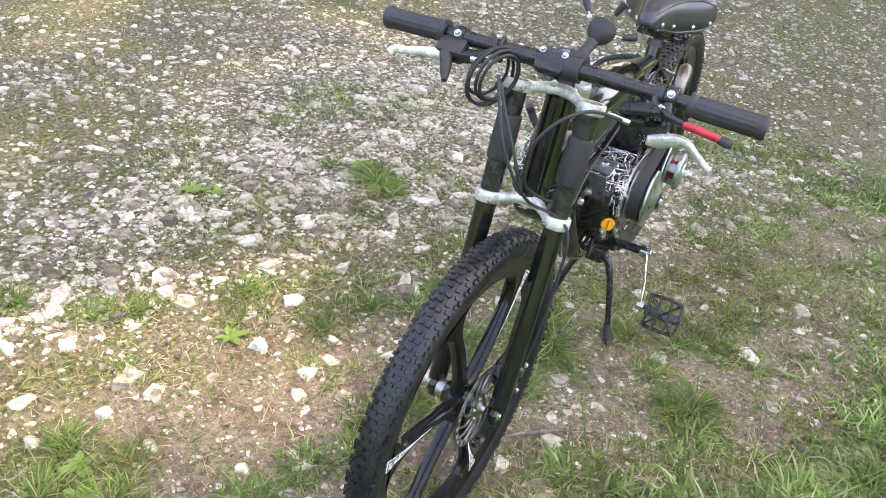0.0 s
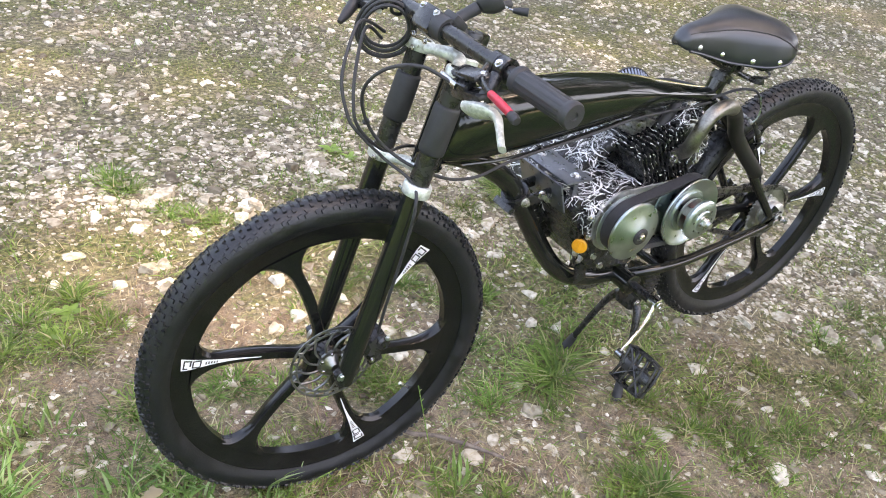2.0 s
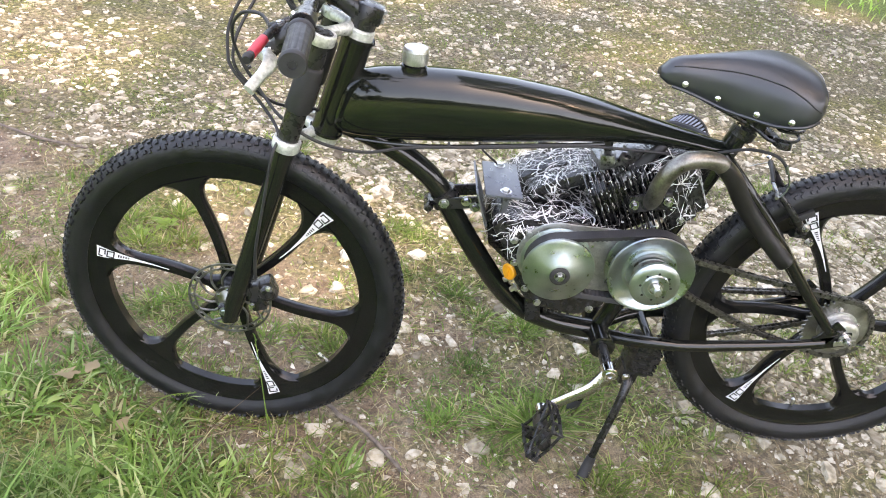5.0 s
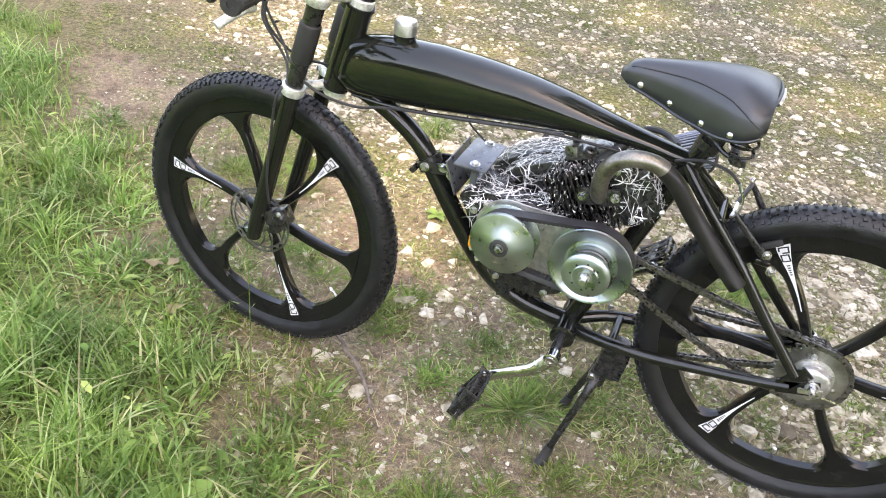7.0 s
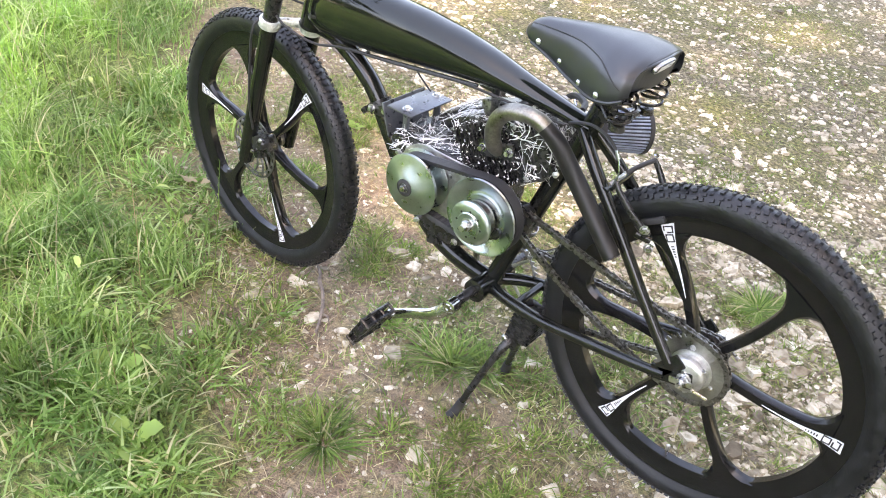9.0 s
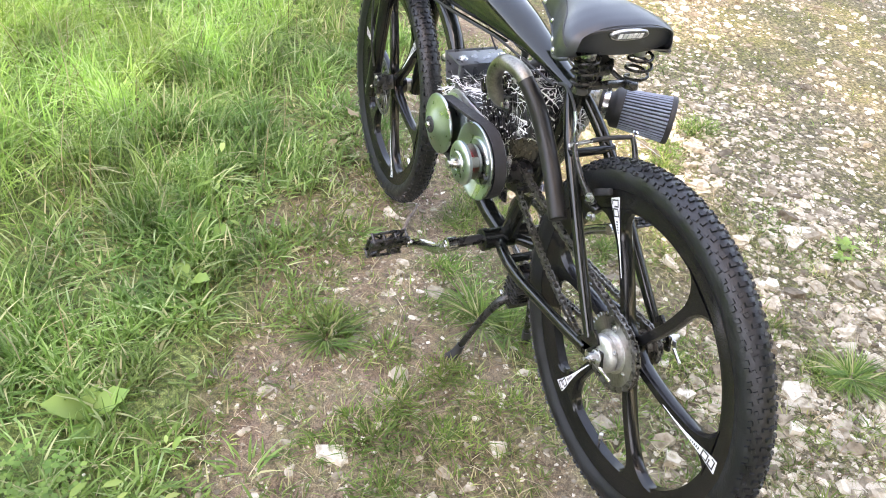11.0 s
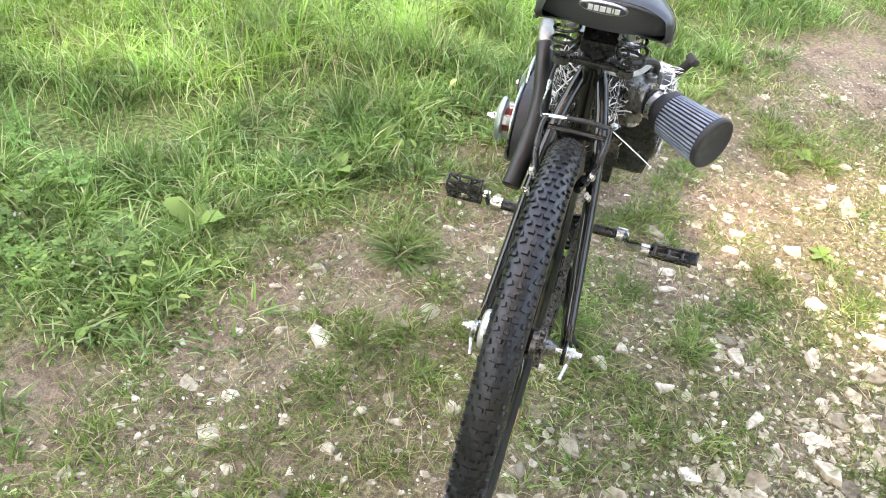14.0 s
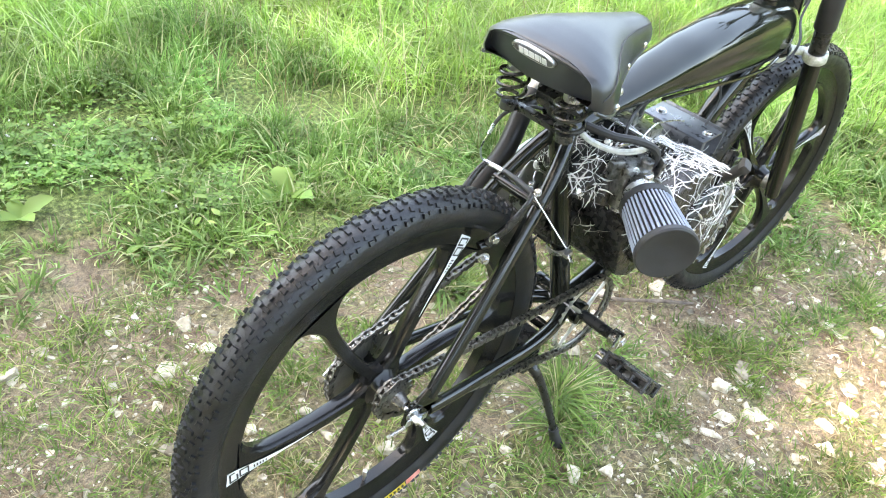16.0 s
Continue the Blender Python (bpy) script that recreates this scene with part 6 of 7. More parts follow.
def plate(bm, outline, d0, d1):
    a = [bm.verts.new(BW @ Vector((-d0 + 0.10 * yy * yy * 1.6, yy, zz))) for yy, zz in outline]
    b = [bm.verts.new(BW @ Vector((-d1 + 0.10 * yy * yy * 1.6, yy, zz))) for yy, zz in outline]
    bm.faces.new(b)
    for i in range(len(a)):
        bm.faces.new((a[i], a[(i + 1) % len(a)], b[(i + 1) % len(a)], b[i]))


plate(bm, ov, -0.003, 0.0022)
badge = part("badge", bm, alloy, saddle, "oval silver-edged badge with plain bars")
bm = bmesh.new()
plate(bm, [(a * 0.93, b * 0.80) for a, b in ov], 0.0, 0.0030)
part("badge_field", bm, plate_grey, badge)
bm = bmesh.new()
for k, (a, b) in enumerate(((-0.021, -0.015), (-0.0135, -0.0115), (-0.010, -0.0045), (-0.003, 0.004), (0.0055, 0.0115), (0.013, 0.019))):
    plate(bm, [(a * 1.15, -0.0050), (b * 1.15, -0.0050), (b * 1.15, 0.0050), (a * 1.15, 0.0050)], 0.002, 0.0038)
part("badge_bars", bm, decal_white, badge)
for s in (1, -1):
    c = Vector((0.250, s * 0.050, 0.0))
    pts = [(c.x + (0.0215 - 0.004 * abs(a / 10 - 1)) * math.cos(a) - 0.006 * (s < 0) * a / 20, c.y + (0.0215 - 0.004 * abs(a / 10 - 1)) * math.sin(a) - 0.006 * (s < 0) * (1 - a / 20), 0.766 + 0.056 * a / 20.0) for a in (20.0 * k / 80 for k in range(81))]
    bm = tube(pts, 0.0027, seg=8, k=1)
    lathe(bm, (c.x, c.y, 0.752), (0, 0, 1), [(0, 0), (0, 0.014), (0.010, 0.012), (0.012, 0)], 18)
    part("spring", bm, satin_black, saddle, "black coil saddle spring")
    part("spring_cup", disc((c.x, c.y, 0.812), (0, 0, 1), [(0, 0), (0, 0.012), (0.020, 0.014), (0.020, 0)], 18), steel, saddle)
    part("rail", tube([(0.252, s * 0.048, 0.757), (0.275, s * 0.040, 0.760), (0.30, s * 0.026, 0.772), (0.34, s * 0.020, 0.785), (0.40, s * 0.016, 0.806), (0.45, s * 0.010, 0.824)], 0.0042, seg=8), satin_black, saddle)
bm = tube([(0.299, 0, 0.735), (0.2935, 0, 0.760), (0.292, 0, 0.785)], 0.0135, seg=20)
slab(bm, (0.040, 0.056, 0.026), pose(0.296, 0, 0.776, 0, -14, 0), 0.006)
slab(bm, (0.016, 0.104, 0.009), pose(0.258, 0, 0.756), 0.003)
sweep(bm, [(0.296, -0.036, 0.778), (0.296, 0.036, 0.778)], 0.006, seg=10)
part("seat_post", bm, satin_black, bike, "black seat post and saddle clamp")
bm = disc((0.304, 0, 0.742), (-0.3, 0, 0.95), [(0, 0.0180), (0, 0.0225), (0.016, 0.0225), (0.016, 0.0180)], 28, closed=True)
part("seat_collar", bm, satin_black, bike)

# engine
MOT = bmesh.new()
CASE = [(0.690, 0.560), (0.704, 0.540), (0.676, 0.500), (0.644, 0.436), (0.610, 0.385), (0.520, 0.372), (0.470, 0.400), (0.455, 0.480), (0.480, 0.552), (0.540, 0.572), (0.600, 0.566), (0.655, 0.556)]
extrude(MOT, CASE, -0.080, 0.066, 0.010)
engine = part("engine", MOT, engine_black, bike, "small black four-stroke engine covered in white web-like paint")
bm = bmesh.new()
extrude(bm, [(0.676, 0.545), (0.668, 0.500), (0.636, 0.440), (0.600, 0.398), (0.515, 0.386), (0.476, 0.420), (0.478, 0.500), (0.520, 0.548), (0.610, 0.560)], 0.066, 0.080, 0.006)
cover = part("side_cover", bm, engine_black, engine)
side_bolts = [(0.664, 0.530), (0.655, 0.485), (0.625, 0.432), (0.598, 0.404), (0.500, 0.402), (0.600, 0.552), (0.530, 0.540), (0.486, 0.470), (0.640, 0.548)]
for bx, bz in side_bolts:
    part("bolt", bolt((bx, 0.080, bz), YAX, 0.0055, 0.006), steel, cover)
for bx, bz in ((0.640, 0.418), (0.655, 0.438)):
    part("drain_bolt", bolt((bx, 0.060, bz), (0.8, 0.5, -0.3), 0.006, 0.010), steel, engine)
bm = disc((0.645, 0.058, 0.456), (0.80, 0.60, 0.0), [(0, 0), (0, 0.010), (0.012, 0.010), (0.013, 0.0150), (0.018, 0.0155), (0.020, 0.013), (0.020, 0)], 22)
slab(bm, (0.006, 0.006, 0.024), pose(0.662, 0.071, 0.456, 0, 0, 37), 0.002)
part("oil_filler_plug", bm, orange_plastic, engine, "bright orange oil filler plug")
for k in range(4):
    part("sump_rib", slab(bmesh.new(), (0.006, 0.110, 0.024), pose(0.530 + 0.014 * k, -0.005, 0.372, 0, 20, 0), 0.0015), engine_black, engine)
CYL = pose(0.0, 0.0, 0.0) @ Matrix.Translation((0.508, -0.004, 0.580)) @ pose(0, 0, 0, 0, 30, 0)
part("cylinder", slab(bmesh.new(), (0.120, 0.092, 0.092), CYL @ pose(-0.045, 0, 0), 0.010), engine_black, engine)
for k in range(12):
    part("cooling_fin", slab(bmesh.new(), (0.0026, 0.142, 0.122), CYL @ pose(0.014 - 0.0098 * k, 0, 0.004), 0.001), engine_black, engine)
part("cylinder_head", slab(bmesh.new(), (0.040, 0.134, 0.122), CYL @ pose(-0.118, 0, 0.004), 0.010), engine_black, engine)
bm = slab(bmesh.new(), (0.040, 0.104, 0.096), CYL @ pose(-0.150, 0.004, -0.006), 0.014)
slab(bm, (0.018, 0.112, 0.104), CYL @ pose(-0.139, 0.004, -0.006), 0.006)
vcover = part("valve_cover", bm, engine_black, engine, "rounded black rocker cover")
for a, b in ((0.046, 0.036), (-0.040, 0.036), (0.046, -0.048), (-0.040, -0.048)):
    part("bolt", bolt(CYL @ Vector((-0.166, a, b)), CYL.to_3x3() @ Vector((-1, 0, 0)), 0.0055, 0.006), steel, vcover)
for a, b in ((0.062, 0.050), (0.062, -0.046)):
    part("head_bolt", bolt(CYL @ Vector((-0.118, 0.067, b)), YAX, 0.005, 0.005), steel, engine)
# blower shroud and recoil starter on the far side
SHR = [(0.694, 0.545), (0.706, 0.500), (0.686, 0.430), (0.640, 0.392), (0.560, 0.384), (0.500, 0.420), (0.470, 0.500), (0.440, 0.580), (0.452, 0.612), (0.520, 0.636), (0.578, 0.622), (0.630, 0.600), (0.668, 0.574)]
shroud = part("blower_shroud", extrude(bmesh.new(), SHR, -0.142, -0.052, 0.016), engine_black, engine, "rounded black fan shroud with white web paint")
bm = disc((0.590, -0.138, 0.502), (0, -1, 0), [(0, 0), (0, 0.086), (0.008, 0.086), (0.016, 0.078), (0.021, 0.050), (0.022, 0)], 44)
starter = part("recoil_starter", bm, engine_black, engine)
for k in range(16):
    a = 2 * math.pi * k / 16
    part("vent_rib", slab(bmesh.new(), (0.030, 0.005, 0.004), pose(0.590 + 0.064 * math.cos(a), -0.156, 0.502 + 0.064 * math.sin(a), 0, -math.degrees(a), 0), 0.001), alloy, starter)
bm = tube([(0.606, -0.118, 0.572), (0.605, -0.140, 0.590), (0.603, -0.158, 0.610)], [0.007, 0.0085, 0.0085], seg=14)
sweep(bm, [(0.603, -0.155, 0.606), (0.602, -0.170, 0.630)], [0.0085, 0.0095], seg=14)
slab(bm, (0.030, 0.018, 0.016), pose(0.602, -0.172, 0.634, 35, 0, 25), 0.006)
part("starter_handle", bm, matte_black, engine, "black pull-start handle")
# tinwork over the cylinder
part("cooling_cowl", extrude(bmesh.new(), [(0.640, 0.578), (0.610, 0.602), (0.56, 0.626), (0.500, 0.642), (0.490, 0.630), (0.55, 0.612), (0.592, 0.588), (0.626, 0.570)], -0.070, -0.008, 0.004), engine_black, engine)
bm = slab(bmesh.new(), (0.060, 0.080, 0.030), pose(0.452, -0.025, 0.668, 0, 22, 0), 0.008)
slab(bm, (0.064, 0.060, 0.018), pose(0.505, -0.022, 0.664, 0, 14, 8), 0.006)
slab(bm, (0.026, 0.030, 0.022), pose(0.520, 0.004, 0.672, 0, 10, -12), 0.006)
lathe(bm, (0.492, 0.004, 0.668), (-0.2, 0.3, 1), [(0, 0.011), (0.016, 0.011), (0.018, 0.008), (0.018, 0)], 18)
slab(bm, (0.034, 0.040, 0.020), pose(0.470, -0.010, 0.684, 0, 10, 20), 0.006)
lathe(bm, (0.438, -0.040, 0.676), (0.1, 0, 1), [(0, 0.018), (0.014, 0.018), (0.018, 0.014), (0.018, 0)], 20)
part("intake_casting", bm, carb_alloy, engine, "rough bright alloy intake casting")
part("spark_plug", tube([(0.487, 0.020, 0.640), (0.480, 0.020, 0.651), (0.479, 0.020, 0.6525), (0.472, 0.020, 0.664)], [0.0105, 0.0105, 0.0075, 0.0065], seg=14, k=1), steel, engine, "bright spark plug")
part("plug_cap", tube([(0.474, 0.020, 0.661), (0.462, 0.020, 0.678), (0.440, 0.018, 0.708), (0.428, 0.012, 0.716), (0.424, 0.000, 0.712)], [0.0095, 0.0110, 0.0100, 0.0050, 0.0035], seg=14), matte_black, engine, "black spark-plug cap and lead")

# front mount: plate, bracket and tube clamp
MP = pose(0.6925, -0.006, 0.5985, 0, 1, 0)
bm = slab(bmesh.new(), (0.064, 0.128, 0.004), MP, 0.0012)
slab(bm, (0.004, 0.128, 0.070), MP @ pose(0.0335, 0, -0.032, 0, 21, 0), 0.0012)
for by in (0.046, -0.050):
    slab(bm, (0.012, 0.010, 0.050), MP @ pose(-0.006, by, -0.024), 0.002)
mount = part("mount_plate", bm, plate_grey, bike, "folded dark grey steel engine mounting plate")
for bx, by in ((-0.004, 0.044), (0.0, -0.052)):
    part("bolt", bolt(MP @ Vector((bx, by, 0.002)), MP.to_3x3() @ Vector((0, 0, 1)), 0.0075, 0.005), steel, mount)
DT = Vector((0.790, 0, 0.556))
DA = (Vector(DOWN[4]) - Vector(DOWN[3])).normalized()
bm = disc(DT - DA * 0.011, DA, [(0, 0.020), (0, 0.0265), (0.022, 0.0265), (0.022, 0.020)], 32, closed=True)
for s in (1, -1):
    slab(bm, (0.060, 0.006, 0.022), pose(0.757, s * 0.024, 0.560, 0, 10, 0), 0.002)
slab(bm, (0.014, 0.050, 0.012), pose(0.815, 0, 0.540, 0, 52, 0), 0.002)
tc = part("tube_clamp", bm, satin_black, bike, "black clamp on the down tube")
for bx, bz in ((0.752, 0.566), (0.735, 0.556), (0.790, 0.556)):
    part("bolt", bolt((bx, 0.028, bz), YAX, 0.007, 0.008), steel, tc)
for s in (1, -1):
    part("lower_bracket", slab(bmesh.new(), (0.030, 0.006, 0.050), pose(0.590 - 0.05 * (s < 0), s * 0.030, 0.352, 0, 12, 0), 0.002), satin_black, bike)


# belt drive on the near side
P1, P2 = Vector((0.5880, 0, 0.510)), Vector((0.4260, 0, 0.518))
bm = extrude(bmesh.new(), [(P1.x + 0.067 * math.cos(a), P1.z + 0.067 * math.sin(a)) for a in (radians(-105 + 210 * k / 24) for k in range(25))] + [(0.45, 0.578), (0.43, 0.560), (0.43, 0.470), (0.46, 0.450)], 0.081, 0.085, 0.001)
back = part("belt_backplate", bm, alloy, bike, "thin bright backing plate of the belt drive")
part("plate_spacer", disc((P1.x, 0.078, P1.z), YAX, [(0, 0), (0, 0.030), (0.012, 0.030), (0.012, 0)], 30), engine_black, back)
bm = disc((P1.x, 0.088, P1.z), YAX, [(0, 0), (0, 0.055), (0.002, 0.061), (0.004, 0.061), (0.006, 0.056), (0.012, 0.030), (0.012, 0)], 60)
drive = part("drive_pulley", bm, zinc, bike, "zinc-plated domed drive pulley")
bm = disc((P1.x, 0.118, P1.z), YAX, [(-0.006, 0.030), (0.004, 0.055), (0.006, 0.0615), (0.0085, 0.0625), (0.0115, 0.0615), (0.013, 0.058), (0.0135, 0.052), (0.020, 0.036), (0.0255, 0.022), (0.0275, 0.0175), (0.0275, 0)], 72)
part("outer_dome", bm, zinc, drive, "greenish zinc-plated dome")
bm = disc((P1.x, 0.1445, P1.z), YAX, [(0, 0.0175), (0.003, 0.0172), (0.0045, 0.015), (0.0045, 0.010), (0.002, 0.009), (0.002, 0)], 36)
part("hub_ring", bm, matte_black, drive)
bm = bolt((P1.x, 0.146, P1.z), YAX, 0.0075, 0.008)
part("pulley_bolt", bm, steel, drive)
bm = disc((P2.x, 0.088, P2.z), YAX, [(0, 0), (0, 0.068), (0.002, 0.074), (0.005, 0.074), (0.012, 0.050), (0.012, 0)], 64)
driven = part("driven_pulley", bm, zinc, bike, "zinc-plated driven pulley with torque hub")
bm = disc((P2.x, 0.112, P2.z), YAX, [(-0.004, 0.045), (0.006, 0.070), (0.0075, 0.0755), (0.0105, 0.0765), (0.0125, 0.0755), (0.0125, 0.0735), (0.010, 0.070), (0.003, 0.054), (0.000, 0.048), (0.001, 0.044), (0.005, 0.042), (0.006, 0.036), (0.006, 0)], 72)
part("outer_sheave", bm, zinc, driven, "dished zinc-plated sheave")
bm = disc((P2.x, 0.122, P2.z), YAX, [(0, 0.034), (0.003, 0.035), (0.006, 0.035), (0.008, 0.026), (0.008, 0)], 48)
part("cam_ring", bm, plate_steel, driven)
part("torque_spring", disc((P2.x, 0.130, P2.z), YAX, [(0, 0.021), (0.003, 0.023), (0.006, 0.021), (0.009, 0.023), (0.012, 0.021), (0.015, 0.023)], 36), dark_red, driven, "red torque spring")
for k in range(3):
    a = radians(30 + 120 * k)
    part("cam_tower", slab(bmesh.new(), (0.016, 0.020, 0.020), pose(P2.x + 0.027 * math.cos(a), 0.138, P2.z + 0.027 * math.sin(a), 0, -math.degrees(a), 0), 0.003), plate_steel, driven)
bm = disc((P2.x, 0.144, P2.z), YAX, [(0, 0), (0, 0.038), (0.002, 0.0425), (0.008, 0.0430), (0.011, 0.0405), (0.0135, 0.033), (0.0135, 0.024), (0.016, 0.022), (0.016, 0.014), (0.013, 0.0125), (0.013, 0)], 56)
part("torque_hub", bm, zinc, driven, "bright ribbed torque hub")
bm = bolt((P2.x, 0.158, P2.z), YAX, 0.0105, 0.012)
sweep(bm, [(P2.x, 0.160, P2.z), (P2.x, 0.178, P2.z)], 0.0065, seg=14)
part("shaft_nut", bm, steel, driven)
# no real holes: flat black discs paint the dark inside them
for k in range(8):
    a = 2 * math.pi * k / 8
    part("hub_hole", disc((P2.x + 0.0265 * math.cos(a), 0.1573, P2.z + 0.0265 * math.sin(a)), YAX, [(0, 0.0022), (0.0006, 0.0022), (0.0006, 0)], 10), matte_black, driven)
pts = loop((P1.x, 0.1075, P1.z), 0.054, (P2.x, 0.1045, P2.z), 0.0735, 0.0, 180)[0]
bm = bmesh.new()
rings = []
for i, p in enumerate(pts):
    t = (pts[(i + 1) % 180] - pts[i - 1]).normalized()
    o = t.cross(YAX).normalized()
    mid = Vector(((P1.x + P2.x) / 2, 0, 0.512))
    if (p - mid).dot(o) < 0:
        o = -o
    d = 0.0075 if i % 2 else 0.0060
    rings.append([bm.verts.new(p + YAX * a + o * b) for a, b in ((-0.0125, 0.002), (0.0115, 0.002), (0.0115, 0.0005), (0.0085, -d), (-0.0095, -d), (-0.0125, 0.0005))])
for i in range(180):
    a, b = rings[i], rings[(i + 1) % 180]
    for j in range(6):
        bm.faces.new((a[j], a[(j + 1) % 6], b[(j + 1) % 6], b[j]))
belt = part("drive_belt", bm, grip_rubber, bike, "black toothed rubber drive belt")

# exhaust
EX = [(0.448, 0.070, 0.632), (0.450, 0.086, 0.648), (0.450, 0.096, 0.680), (0.440, 0.098, 0.708), (0.418, 0.097, 0.727), (0.390, 0.094, 0.732), (0.366, 0.090, 0.728), (0.352, 0.087, 0.719)]
part("header_pipe", tube(EX, 0.0148, seg=22, k=8), burnt, bike, "heat-browned bent exhaust header")
bm = tube([(0.356, 0.088, 0.7222), (0.340, 0.084, 0.710), (0.322, 0.079, 0.692), (0.290, 0.0715, 0.652), (0.249, 0.072, 0.611), (0.205, 0.078, 0.571), (0.180, 0.0825, 0.549)], [0.0150, 0.0153, 0.0157, 0.0160, 0.0160, 0.0160, 0.0158], seg=24, k=8)
pipe = part("exhaust_pipe", bm, exhaust_black, bike, "straight satin black exhaust pipe")
e0, e1 = Vector((0.205, 0.078, 0.571)), Vector((0.180, 0.0825, 0.549))
# black disc over the closed pipe end paints the darkness of the bore
part("outlet", disc(e1 + (e1 - e0).normalized() * 0.0006, (e1 - e0), [(0, 0), (0, 0.0135), (0.0008, 0.0135), (0.0010, 0.0139), (0.0002, 0.0156)], 28), decal_ink, pipe)
bm = slab(bmesh.new(), (0.074, 0.008, 0.032), pose(0.448, 0.073, 0.632, 0, 14, 0), 0.003)
fl = part("exhaust_flange", bm, engine_black, bike)
for bx, bz in ((0.476, 0.626), (0.420, 0.640)):
    bm = bolt((bx, 0.078, bz), YAX, 0.0062, 0.010)
    part("flange_nut", bm, steel, fl, "bright flange nut")
part("tension_spring", tube([(0.381, 0.073, 0.478), (0.377, 0.071, 0.484)] + [(0.381 + 0.0048 * math.cos(a), 0.073 + 0.0048 * math.sin(a), 0.500 + 0.052 * a / 69.1) for a in (69.1 * k / 132 for k in range(133))] + [(0.384, 0.074, 0.560), (0.390, 0.076, 0.568)], 0.0012, seg=5, k=1), steel, bike, "small bright coil spring")

# carburettor and air filter
bm = bmesh.new()
slab(bm, (0.050, 0.056, 0.058), pose(0.388, -0.080, 0.648, 0, 10, -28), 0.010)
slab(bm, (0.062, 0.030, 0.022), pose(0.405, -0.066, 0.664, 0, 6, -24), 0.006)
lathe(bm, (0.388, -0.080, 0.598), (0, 0, 1), [(0, 0), (0, 0.016), (0.004, 0.022), (0.036, 0.022), (0.036, 0)], 24)
lathe(bm, (0.416, -0.083, 0.640), (-0.62, -0.78, -0.01), [(0, 0.022), (0.030, 0.022), (0.032, 0.026), (0.040, 0.026), (0.040, 0)], 26)
sweep(bm, [(0.44, -0.045, 0.650), (0.41, -0.065, 0.652), (0.39, -0.080, 0.650)], 0.018, seg=16)
slab(bm, (0.022, 0.014, 0.030), pose(0.362, -0.070, 0.668, 0, 0, -20), 0.003)
slab(bm, (0.004, 0.040, 0.034), pose(0.420, -0.100, 0.668, 0, 20, -28), 0.001)
lathe(bm, (0.400, -0.098, 0.672), (0, 0, 1), [(0, 0.010), (0.012, 0.010), (0.014, 0.006), (0.014, 0)], 18)
carb = part("carburettor", bm, carb_alloy, bike, "grey cast-alloy carburettor")
for q in ((0.372, -0.098, 0.676), (0.405, -0.100, 0.668), (0.380, -0.095, 0.618)):
    part("screw", bolt(q, (-0.3, -0.8, 0.3), 0.0045, 0.005), steel, carb)
part("choke_lever", tube([(0.372, -0.050, 0.690), (0.368, -0.064, 0.704), (0.380, -0.078, 0.712)], [0.003, 0.0026, 0.004], seg=8), steel, carb, "bent steel choke lever")
part("throttle_spring", tube([(0.402 + 0.005 * math.cos(a), -0.060 - 0.0008 * a, 0.700 + 0.005 * math.sin(a)) for a in (44.0 * k / 90 for k in range(91))], 0.0008, seg=5, k=1), steel, carb)
part("linkage_rod", tube([(0.415, -0.070, 0.702), (0.46, -0.062, 0.706), (0.52, -0.058, 0.690), (0.56, -0.060, 0.676)], 0.0014, seg=6), steel, carb)
part("fuel_bowl", disc((0.388, -0.080, 0.590), (0, 0, 1), [(0, 0), (0, 0.012), (0.003, 0.019), (0.022, 0.020), (0.022, 0)], 26), steel, carb, "polished fuel bowl")
for bz in (0.622, 0.640):
    part("gasket", disc((0.400 - 0.4 * (bz - 0.6), -0.062 - (bz - 0.6) * 0.3, 0.650), (-0.47, -0.88, -0.02), [(0, 0), (0, 0.030), (0.003, 0.030), (0.003, 0)], 6), matte_black, carb)
FA, FB = Vector((0.386, -0.120, 0.639)), Vector((0.3075, -0.219, 0.637))
FD = (FB - FA).normalized()
FL = (FB - FA).length
bm = disc(FA - FD * 0.012, FD, [(0, 0.022), (0, 0.0262), (0.020, 0.0268), (0.024, 0.0300), (0.028, 0.0370), (0.031, 0.0392), (0.044, 0.0392), (0.044, 0)], 44)
filt = part("air_filter", bm, matte_black, bike, "tapered grey-blue pleated cone air filter")
u = FD.orthogonal().normalized()
v = FD.cross(u)
P = 38
# pleat ridges in cloth colour, recessed folds painted with their shade
for name, mt, lab, shape in (("pleats", filter_cloth, "grey-blue pleated cotton", ((0.0, 0.0012), (0.12, 0), (0.46, 0), (0.58, 0.0012))), ("inner_gauze", filter_shade, "pleat folds with their shade painted dark", ((0.58, 0.0012), (0.70, 0.0060), (0.88, 0.0060), (1.0, 0.0012)))):
    bm = bmesh.new()
    for k in range(P):
        line = []
        for f, d in shape:
            a = 2 * math.pi * (k + f) / P
            w = u * math.cos(a) + v * math.sin(a)
            line.append([bm.verts.new(FA + FD * h + w * (r - d)) for h, r in ((0.031, 0.0385), (FL - 0.006, 0.0446))])
        for p, q in zip(line, line[1:]):
            bm.faces.new((p[0], q[0], q[1], p[1]))
    ob = part(name, bm, mt, filt, lab, 20)
    ob["kind"] = "stuff"
part("end_cap", disc(FA + FD * (FL - 0.008), FD, [(0, 0), (0, 0.0448), (0.001, 0.0458), (0.008, 0.0458), (0.0105, 0.0435), (0.0105, 0.037), (0.0095, 0.035), (0.0095, 0)], 48), matte_black, filt, "matt black rubber end cap")
